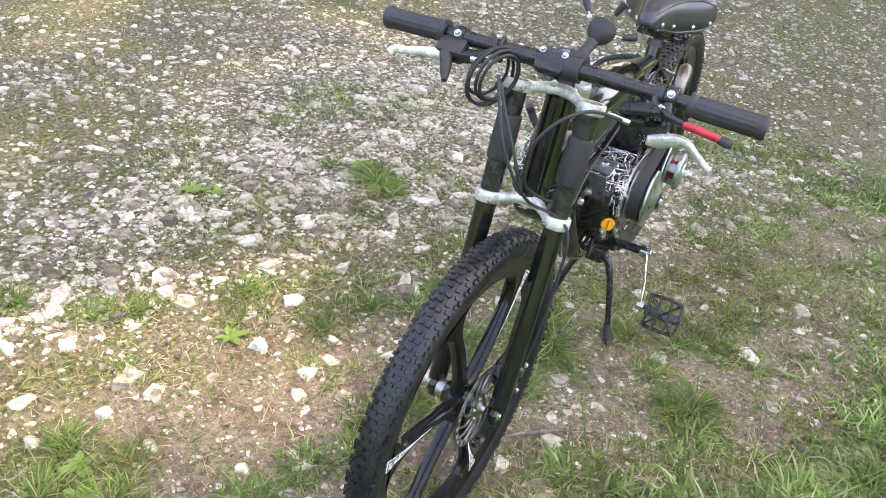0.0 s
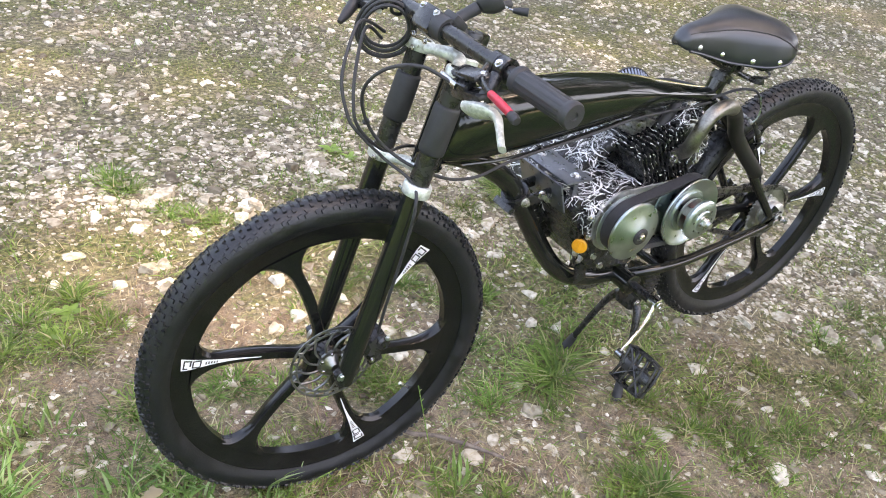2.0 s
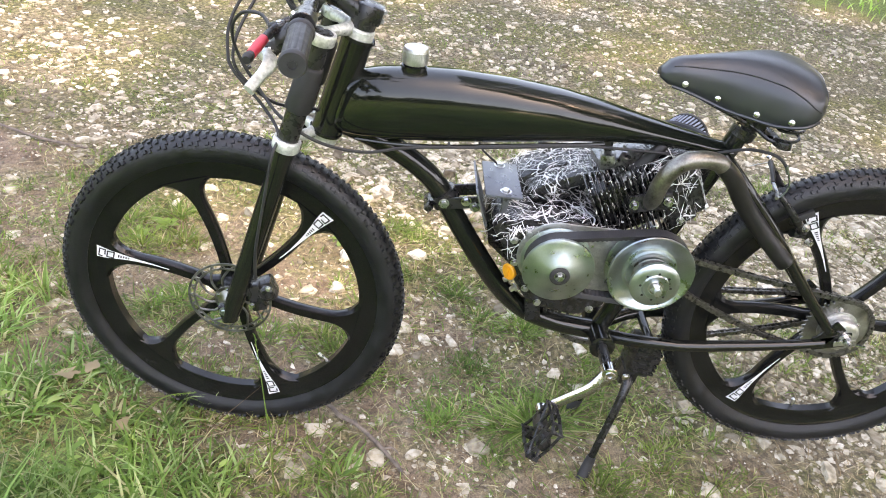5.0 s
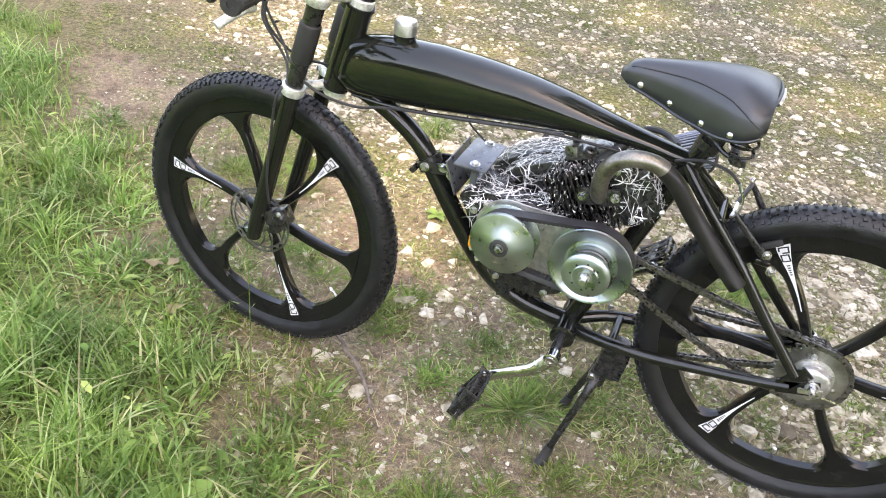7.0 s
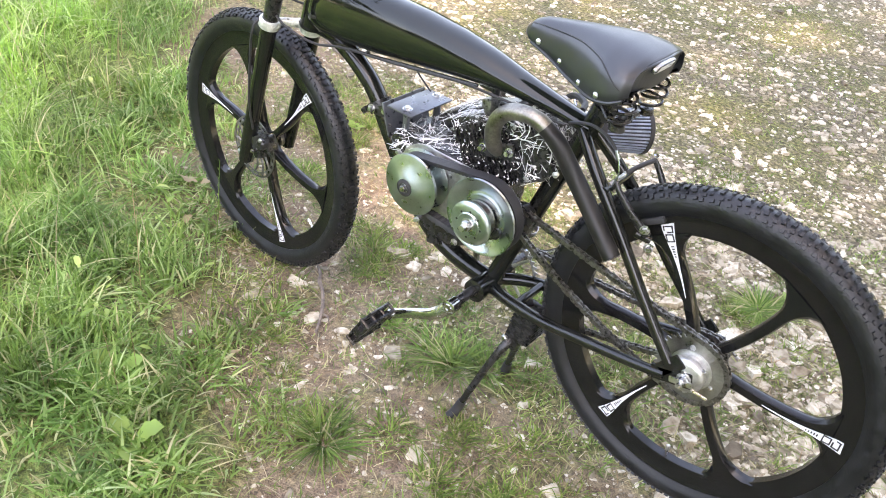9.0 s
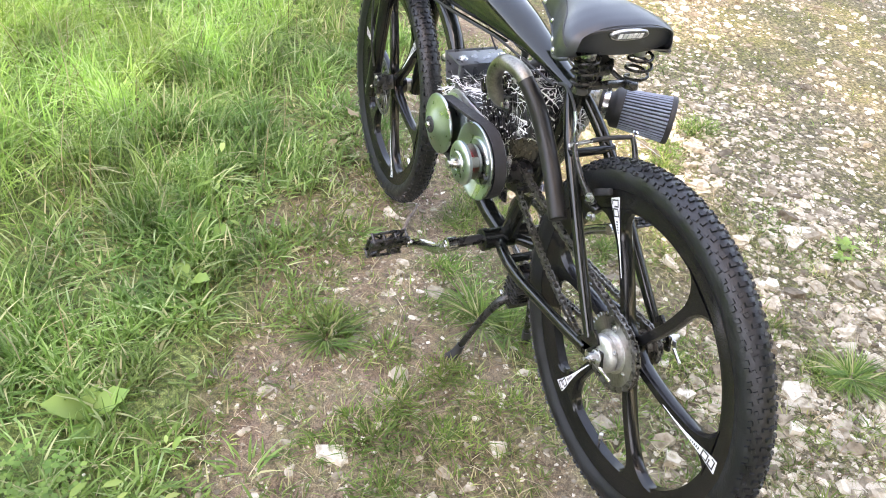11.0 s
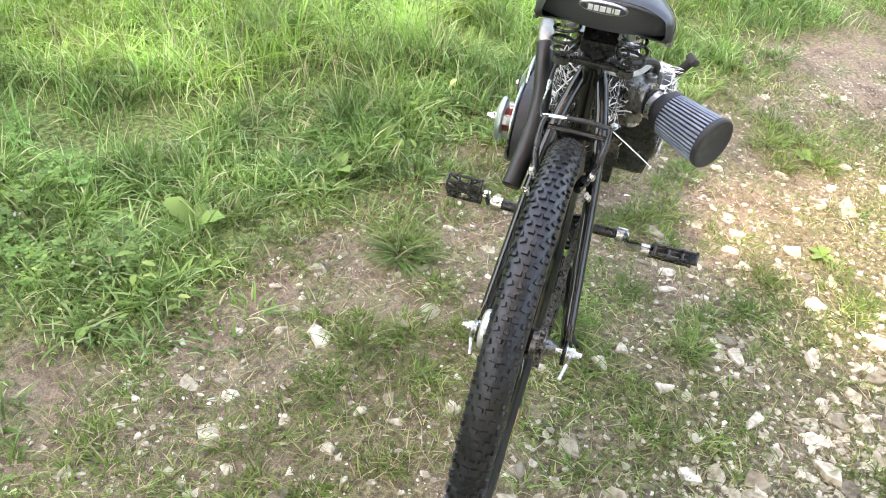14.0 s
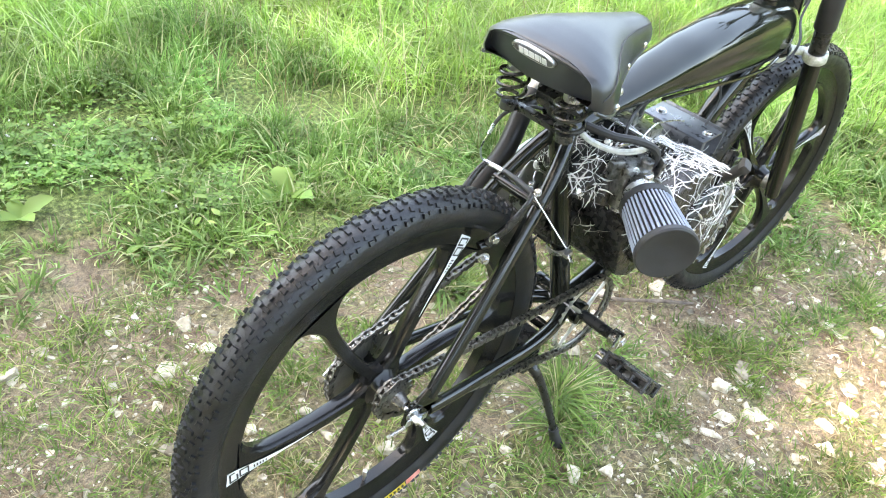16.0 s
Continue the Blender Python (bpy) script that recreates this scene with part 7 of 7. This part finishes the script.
bm = disc(FA - FD * 0.006, FD, [(0, 0.0262), (0, 0.0276), (0.011, 0.0276), (0.011, 0.0262)], 40, closed=True)
slab(bm, (0.014, 0.010, 0.012), Matrix.Translation(FA - FD * 0.001 + Vector((0.004, 0, 0.029))), 0.002)
part("band_clamp", bm, steel, filt, "bright worm-drive clamp")

# hoses and leads
for name, pts, r, mt, lab in (
        ("fuel_hose", [(0.350, -0.016, 0.706), (0.362, -0.034, 0.694), (0.385, -0.062, 0.686), (0.406, -0.082, 0.690), (0.424, -0.090, 0.696), (0.438, -0.082, 0.690), (0.446, -0.070, 0.676)], 0.0048, clear_hose, "cloudy clear fuel hose"),
        ("breather_hose", [(0.350, -0.020, 0.722), (0.366, -0.058, 0.718), (0.394, -0.084, 0.713), (0.418, -0.099, 0.700), (0.430, -0.103, 0.680), (0.424, -0.096, 0.656)], 0.0062, matte_black, "black breather hose"),
        ("throttle_cable", [(0.395, -0.062, 0.690), (0.44, -0.040, 0.716), (0.56, -0.012, 0.706), (0.70, -0.006, 0.688), (0.84, -0.004, 0.668), (0.95, -0.010, 0.690)], 0.0026, matte_black, ""),
        ("ignition_lead", [(0.700, -0.045, 0.610), (0.735, -0.040, 0.640), (0.740, -0.030, 0.668), (0.73, -0.020, 0.688)], 0.0019, matte_black, "")):
    part(name, tube(pts, r, seg=8), mt, bike, lab)


# white web-like paint strings over the engine
def webbing(sources, n, parent, seed, wmin=0.0004, wmax=0.0013, lmin=0.012, lmax=0.055):
    rnd = random.Random(seed)
    tris, cum, total = [], [], 0.0
    for ob in sources:
        me = ob.data
        me.calc_loop_triangles()
        for t in me.loop_triangles:
            nv = t.normal
            if nv.z < -0.4 or t.area < 2e-6 or sum(me.vertices[i].co.z for i in t.vertices) < 3 * 0.430:
                continue
            a, b, c = (me.vertices[i].co.copy() for i in t.vertices)
            wgt = t.area * (2.4 if nv.z > 0.3 else 1.0) * (0.5 if (a.z + b.z + c.z) / 3 < 0.5 else 1.0) * (0.12 if (a.x + b.x + c.x) / 3 < 0.50 and (a.z + b.z + c.z) / 3 < 0.60 and a.y < -0.04 else 1.0)
            total += wgt
            tris.append((a, b, c, Vector(nv)))
            cum.append(total)
    bm = bmesh.new()
    cum = np.array(cum)
    for _ in range(n):
        a, b, c, nv = tris[int(np.searchsorted(cum, rnd.random() * total))]
        s, t = sorted((rnd.random(), rnd.random()))
        p = a * s + b * (t - s) + c * (1 - t) + nv * rnd.uniform(0.0006, 0.0022)
        if p.z < 0.445:
            continue
        d = nv.orthogonal().normalized()
        d = Matrix.Rotation(rnd.uniform(0, 6.283), 3, nv) @ d
        w, L = wmin + (wmax - wmin) * rnd.random() ** 2.6, lmin + (lmax - lmin) * rnd.random() ** 1.4
        if rnd.random() < 0.06:
            r = rnd.uniform(0.8, 1.8) * wmax
            e = nv.cross(d).normalized()
            mid = bm.verts.new(p + nv * r * 0.25)
            rim = [bm.verts.new(p + (d * math.cos(t) * 1.5 + e * math.sin(t)) * r * rnd.uniform(0.7, 1.2)) for t in (0, 1.05, 2.1, 3.14, 4.19, 5.24)]
            for i in range(6):
                bm.faces.new((mid, rim[i], rim[(i + 1) % 6]))
            continue
        starts = [(p - d * L / 2, d, L, w)]
        if rnd.random() < 0.45:
            starts.append((p, Matrix.Rotation(rnd.choice((-1, 1)) * rnd.uniform(0.6, 1.3), 3, nv) @ d, L * rnd.uniform(0.3, 0.6), w * 0.8))
        for p, d, L, w in starts:
            k = rnd.choice((4, 5, 6, 7))
            bend = rnd.choice((0.15, 0.35, 0.7))
            prev = None
            for i in range(k + 1):
                ww = w * (0.35 if i in (0, k) else rnd.uniform(0.7, 1.3))
                sd = nv.cross(d).normalized() * ww
                q = [bm.verts.new(p - sd), bm.verts.new(p + nv * ww * 0.8), bm.verts.new(p + sd)]
                if prev:
                    bm.faces.new((prev[0], prev[1], q[1], q[0]))
                    bm.faces.new((prev[1], prev[2], q[2], q[1]))
                prev = q
                p = p + d * L / k
                d = (Matrix.Rotation(rnd.gauss(0, bend), 3, nv) @ d).normalized()
    ob = part("web_paint", bm, web_white, parent, "white stringy web-like paint", 180)
    ob["kind"] = "stuff"
    return ob


kids = {o.name: o for o in engine.children}
fins = [o for o in engine.children if o.name.startswith("cooling_fin")]
webbing([engine], 330, engine, 1, 0.0003, 0.0017, 0.014, 0.075)
webbing([kids["cooling_cowl"]], 130, engine, 6, 0.0003, 0.0015, 0.012, 0.065)
webbing([cover], 150, engine, 2, 0.0003, 0.0014)
webbing([shroud, starter], 640, engine, 3, 0.0003, 0.0014, 0.014, 0.070)
webbing([vcover, kids["cylinder_head"]], 340, engine, 4, 0.0003, 0.0015, 0.014, 0.075)
webbing(fins, 3000, engine, 5, 0.0005, 0.0013, 0.002, 0.009)

# handlebar, stem and controls
BAR = Vector((1.026, 0.003, 0.903))
GL, GR = Vector((1.020, 0.330, 0.895)), Vector((1.025, -0.280, 0.901))
part("handlebar", tube([GL, Vector((1.024, 0.20, 0.900)), Vector((1.026, 0.10, 0.9025)), BAR, Vector((1.027, -0.10, 0.9035)), Vector((1.026, -0.18, 0.903)), GR], [0.0112, 0.0112, 0.0122, 0.0142, 0.0122, 0.0112, 0.0112], seg=22), satin_black, bike, "straight satin black handlebar")
for s, g in ((1, GL), (-1, GR)):
    inner = g + Vector((0.004, -s * 0.108, 0.004))
    ax = (g - inner).normalized()
    bm = disc(inner, ax, [(0, 0.0115), (0, 0.0185), (0.004, 0.0195), (0.008, 0.0185), (0.010, 0.0165), (0.100, 0.0165), (0.104, 0.0185), (0.110, 0.0185), (0.113, 0.0165), (0.113, 0.006), (0.111, 0.005), (0.111, 0)], 32)
    uu = ax.orthogonal().normalized()
    vv = ax.cross(uu)
    ribs = []
    for h in (0.011, 0.014, 0.096, 0.099):
        ribs.append([bm.verts.new(inner + ax * h + (uu * math.cos(j * math.pi / 42) + vv * math.sin(j * math.pi / 42)) * (0.0164 + (0.0008 if j % 6 < 3 and 0.012 < h < 0.098 else 0))) for j in range(84)])
    for p, q in zip(ribs, ribs[1:]):
        for j in range(84):
            bm.faces.new((p[j], p[(j + 1) % 84], q[(j + 1) % 84], q[j]))
    part("grip", bm, grip_rubber, bike, "black ribbed rubber grip")
STEM = Vector((0.952, 0.008, 0.846))
bm = disc(STEM - UPW * 0.004, UPW, [(0, 0), (0, 0.0195), (0.002, 0.0212), (0.040, 0.0212), (0.043, 0.0190), (0.044, 0.014), (0.044, 0)], 32)
sweep(bm, [STEM + UPW * 0.020, Vector((0.984, 0.008, 0.884)), Vector((1.022, 0.008, 0.900))], [0.0195, 0.0165, 0.0185], seg=18, k=4, flat=0.9)
slab(bm, (0.024, 0.034, 0.030), pose(0.933, 0.008, 0.868, 0, -14, 0), 0.005)
slab(bm, (0.036, 0.050, 0.040), pose(1.024, 0.008, 0.902, 0, -40, 0), 0.010)
stem = part("stem", bm, satin_black, bike, "short black handlebar stem with face plate")
for sx, sy, sz in ((1.030, -0.009, 0.921), (1.030, 0.027, 0.921), (1.040, -0.010, 0.878), (1.040, 0.022, 0.878)):
    part("bolt", bolt((sx, sy, sz), (0.6, 0, 0.8 if sz > 0.9 else 0.1), 0.0040, 0.004), steel, stem)
for sz in (0.861, 0.876):
    part("bolt", bolt((0.921 + 0.2 * (0.868 - sz), 0.018, sz), (-0.7, 0.7, 0), 0.0034, 0.004), steel, stem)


def brake_lever(y0, piv, tip, s):
    """Clamp band, perch, and a curved silver blade."""
    c = Vector((1.0245, y0, 0.9015))
    bm = disc(c - YAX * 0.009, YAX, [(0, 0.0116), (0, 0.0165), (0.001, 0.0175), (0.017, 0.0175), (0.018, 0.0165), (0.018, 0.0116)], 28, closed=True)
    pts = [c + Vector((0.012, 0, -0.008)), c.lerp(piv, 0.55) + Vector((0.004, 0, 0)), piv + Vector((0, -s * 0.004, 0.002))]
    sweep(bm, pts, [0.012, 0.011, 0.010], seg=14, flat=0.8)
    slab(bm, (0.024, 0.070, 0.016), pose(piv.x - 0.006, piv.y - s * 0.030, piv.z + 0.006, 12, 12, 0), 0.005)
    perch = part("lever_perch", bm, satin_black, bike, "black brake-lever perch")
    blade = [piv + Vector((0.006, -s * 0.012, 0.002)), piv, piv.lerp(tip, 0.35) + Vector((0.010, 0, 0.006)), piv.lerp(tip, 0.72) + Vector((0.004, 0, 0.002)), tip + Vector((0.0, -s * 0.004, 0.002)), tip + Vector((0.004, s * 0.003, -0.006))]
    if s > 0:
        blade = [(1.076, 0.186, 0.850), (1.071, 0.202, 0.851), (1.064, 0.222, 0.856), (1.061, 0.240, 0.855), (1.068, 0.258, 0.846), (1.076, 0.274, 0.838), (1.080, 0.284, 0.833)]
        widths = [0.0105, 0.0165, 0.0150, 0.0108, 0.0082, 0.0078, 0.0084]
    else:
        widths = [0.010, 0.0105, 0.0072, 0.0060, 0.0060, 0.0070]
    part("lever_blade", tube(blade, widths, seg=14, flat=0.6), silver_paint, perch, "bare silver lever blade")
    part("pivot_bolt", bolt(piv + Vector((0.0, 0, 0.008)), (0.1, 0, 1), 0.006, 0.004), steel, perch)
    part("clamp_bolt", bolt(c + Vector((0.014, 0, 0.010)), (0.7, 0, 0.7), 0.0045, 0.004), steel, perch)
    part("cable_adjuster", tube([piv + Vector((0.004, -s * 0.050, 0.010)), piv + Vector((0.006, -s * 0.085, 0.014))], [0.0055, 0.0042], seg=12), steel, perch, "bright barrel adjuster")


brake_lever(0.196, Vector((1.066, 0.206, 0.855)), Vector((1.080, 0.284, 0.836)), 1)
brake_lever(-0.150, Vector((1.058, -0.160, 0.877)), Vector((1.070, -0.246, 0.868)), -1)
bm = slab(bmesh.new(), (0.034, 0.048, 0.028), pose(1.046, -0.152, 0.886, 0, 30, 0), 0.008)
sweep(bm, [(1.056, -0.158, 0.884), (1.072, -0.148, 0.873), (1.084, -0.142, 0.864), (1.098, -0.135, 0.854)], [0.011, 0.0095, 0.0085, 0.0045], seg=12)
part("lever_housing", bm, matte_black, bike, "black right-hand lever housing with a rubber cable boot")
bm = slab(bmesh.new(), (0.026, 0.062, 0.010), pose(1.058, 0.164, 0.886, 14, 18, 0), 0.004)
slab(bm, (0.022, 0.040, 0.012), pose(1.062, 0.158, 0.868, 10, 18, 0), 0.004)
lathe(bm, (1.053, 0.190, 0.884), (0.3, 0, 1), [(0, 0.0095), (0.010, 0.0095), (0.012, 0.0075), (0.012, 0)], 20)
lh = part("lever_housing", bm, satin_black, bike, "black lever housing beside the grip")
part("bolt", bolt((1.057, 0.190, 0.8955), (0.3, 0, 1), 0.0045, 0.003), steel, lh)
bm = disc((1.0245, 0.170, 0.9015), YAX, [(0, 0.0116), (0, 0.0172), (0.016, 0.0172), (0.016, 0.0116)], 28, closed=True)
sweep(bm, [(1.036, 0.176, 0.897), (1.052, 0.185, 0.890), (1.066, 0.210, 0.887), (1.071, 0.234, 0.885)], [0.010, 0.009, 0.0065, 0.0055], seg=12, flat=0.7)
clutch = part("clutch_lever", bm, satin_black, bike, "black thumb lever with a red sleeve")
part("red_sleeve", tube([(1.0705, 0.230, 0.885), (1.074, 0.256, 0.884), (1.078, 0.284, 0.882)], [0.0068, 0.0074, 0.0068], seg=14, flat=0.8), red_plastic, clutch, "bright red rubber sleeve")
part("lever_ball", tube([(1.078, 0.281, 0.882), (1.080, 0.293, 0.881), (1.081, 0.301, 0.880)], [0.0050, 0.0074, 0.0055], seg=14), matte_black, clutch)

# phone holder on the bar
bm = disc((1.024, 0.030, 0.902), YAX, [(0, 0.0135), (0, 0.0195), (0.026, 0.0195), (0.026, 0.0135)], 30, closed=True)
slab(bm, (0.030, 0.030, 0.014), pose(1.006, 0.043, 0.914, 0, -40, 0), 0.004)
sweep(bm, [(1.004, 0.043, 0.914), (0.990, 0.045, 0.924), (0.974, 0.049, 0.934)], [0.010, 0.009, 0.010], seg=14)
holder = part("phone_holder", bm, matte_black, bike, "black phone holder with a cup and sprung arms")
HX = Vector((0.959, 0.052, 0.944))
HA = Vector((-0.62, 0.10, 0.45)).normalized()
bm = disc(HX - HA * 0.016, HA, [(0, 0), (0, 0.009), (0.005, 0.014), (0.013, 0.0195), (0.022, 0.0225), (0.030, 0.0225), (0.032, 0.020), (0.032, 0)], 32)
part("cup", bm, matte_black, holder)
for k in range(4):
    a = 2 * math.pi * k / 4 + 0.5
    uu = HA.cross(YAX).normalized()
    vv = HA.cross(uu)
    d = uu * math.cos(a) + vv * math.sin(a)
    p0 = HX + HA * 0.012
    part("arm", tube([p0 + d * 0.016, p0 + d * 0.026 + HA * 0.004, p0 + d * 0.038 + HA * 0.010], 0.0014, seg=8), steel, holder)
    part("arm_tip", tube([p0 + d * 0.034 + HA * 0.008, p0 + d * 0.042 + HA * 0.016, p0 + d * 0.050 + HA * 0.024], [0.0035, 0.0058, 0.0066], seg=12), matte_black, holder)

# control cables
BRAKE_RUN = [(1.062, 0.128, 0.864), (1.084, 0.085, 0.872), (1.116, 0.055, 0.862), (1.135, 0.032, 0.835), (1.137, 0.020, 0.804), (1.122, 0.013, 0.764), (1.095, 0.014, 0.725), (1.060, 0.040, 0.697), (1.015, 0.062, 0.678), (0.969, 0.060, 0.662), (0.913, 0.050, 0.655), (0.858, 0.046, 0.668), (0.800, 0.044, 0.677), (0.71, 0.042, 0.688), (0.62, 0.038, 0.700), (0.54, 0.031, 0.708), (0.42, 0.026, 0.710), (0.33, 0.024, 0.714)]
DISC_RUN = [(1.050, -0.078, 0.862), (1.104, -0.060, 0.888), (1.136, -0.036, 0.852), (1.151, -0.018, 0.812), (1.149, 0.000, 0.775), (1.138, 0.010, 0.750), (1.086, 0.020, 0.697), (1.056, 0.060, 0.672), (1.062, 0.088, 0.645), (1.072, 0.088, 0.56), (1.084, 0.080, 0.46), (1.085, 0.068, 0.388)]
THROTTLE_RUN = [(1.052, -0.082, 0.850), (1.094, -0.060, 0.878), (1.122, -0.030, 0.839), (1.139, 0.000, 0.791), (1.131, 0.010, 0.750), (1.075, 0.000, 0.700), (1.010, -0.038, 0.680), (0.95, -0.050, 0.664), (0.88, -0.050, 0.662)]
for c in (BRAKE_RUN, DISC_RUN, THROTTLE_RUN):
    part("control_cable", tube(c, 0.0027, seg=8, k=6), matte_black, bike, "thin black control cable")
for off, r, dz in ((0.0, 0.046, -0.001), (0.010, 0.039, 0.005), (-0.008, 0.043, -0.005), (0.016, 0.035, 0.004), (-0.015, 0.037, 0.002)):
    pts = [(1.050 + (0.86 * math.cos(a) + 0.25 * off) * r + 0.51 * off, -0.074 - 0.51 * r * math.cos(a) + 0.86 * off + 0.006 * math.sin(a), 0.862 + dz + r * math.sin(a) * (1.14 if math.sin(a) > 0 else 1.0)) for a in (2 * math.pi * k / 16 for k in range(16))]
    part("cable_coil", tube(pts, 0.0028, seg=8, k=4, closed=True), matte_black, bike, "spare cable coiled on the handlebar")
bm = tube([(1.012, -0.102, 0.916), (1.030, -0.090, 0.919), (1.048, -0.080, 0.908), (1.052, -0.078, 0.893)], 0.0032, seg=8)
sweep(bm, [(1.008, -0.080, 0.902), (1.020, -0.078, 0.920), (1.040, -0.074, 0.912), (1.044, -0.073, 0.892), (1.028, -0.075, 0.884), (1.010, -0.079, 0.892)], 0.0030, seg=8, closed=True)
part("cable_wrap", bm, matte_black, bike, "cable ends wrapped round the bar")
for q, a in (((1.136, 0.010, 0.752), (0.4, 0, 0.9)), ((0.800, 0.044, 0.677), (1, 0, -0.1))):
    part("cable_tie", disc(q, a, [(-0.002, 0.003), (-0.002, 0.0055), (0.002, 0.0055), (0.002, 0.003)], 14, closed=True), matte_black, bike)

# the frame, engine and saddle sit a little forward and up of the rear wheel; the bars stand over the fork crown
FIXED = ("rear_wheel", "front_wheel", "fork_", "head_tube", "chainstay", "seatstay", "drive_sprocket", "rear_sprocket", "drive_chain", "chainring", "freewheel", "pedal_chain", "brake_caliper", "centre_stand")
BARS = ("handlebar", "grip", "stem", "lever_", "clutch_lever", "phone_holder", "cable_coil", "cable_wrap")
for ob in bike.children:
    if ob.name.startswith(BARS):
        ob.location = (0.014, -0.013, 0.006)
    elif ob.name.startswith("control_cable"):
        ob.location = (0.024, 0.006, 0.008)
    elif ob.name.startswith("carburettor"):
        ob.location = (0.020, 0, 0.006)
    elif not ob.name.startswith(FIXED):
        ob.location = (0.004, 0, 0.012)
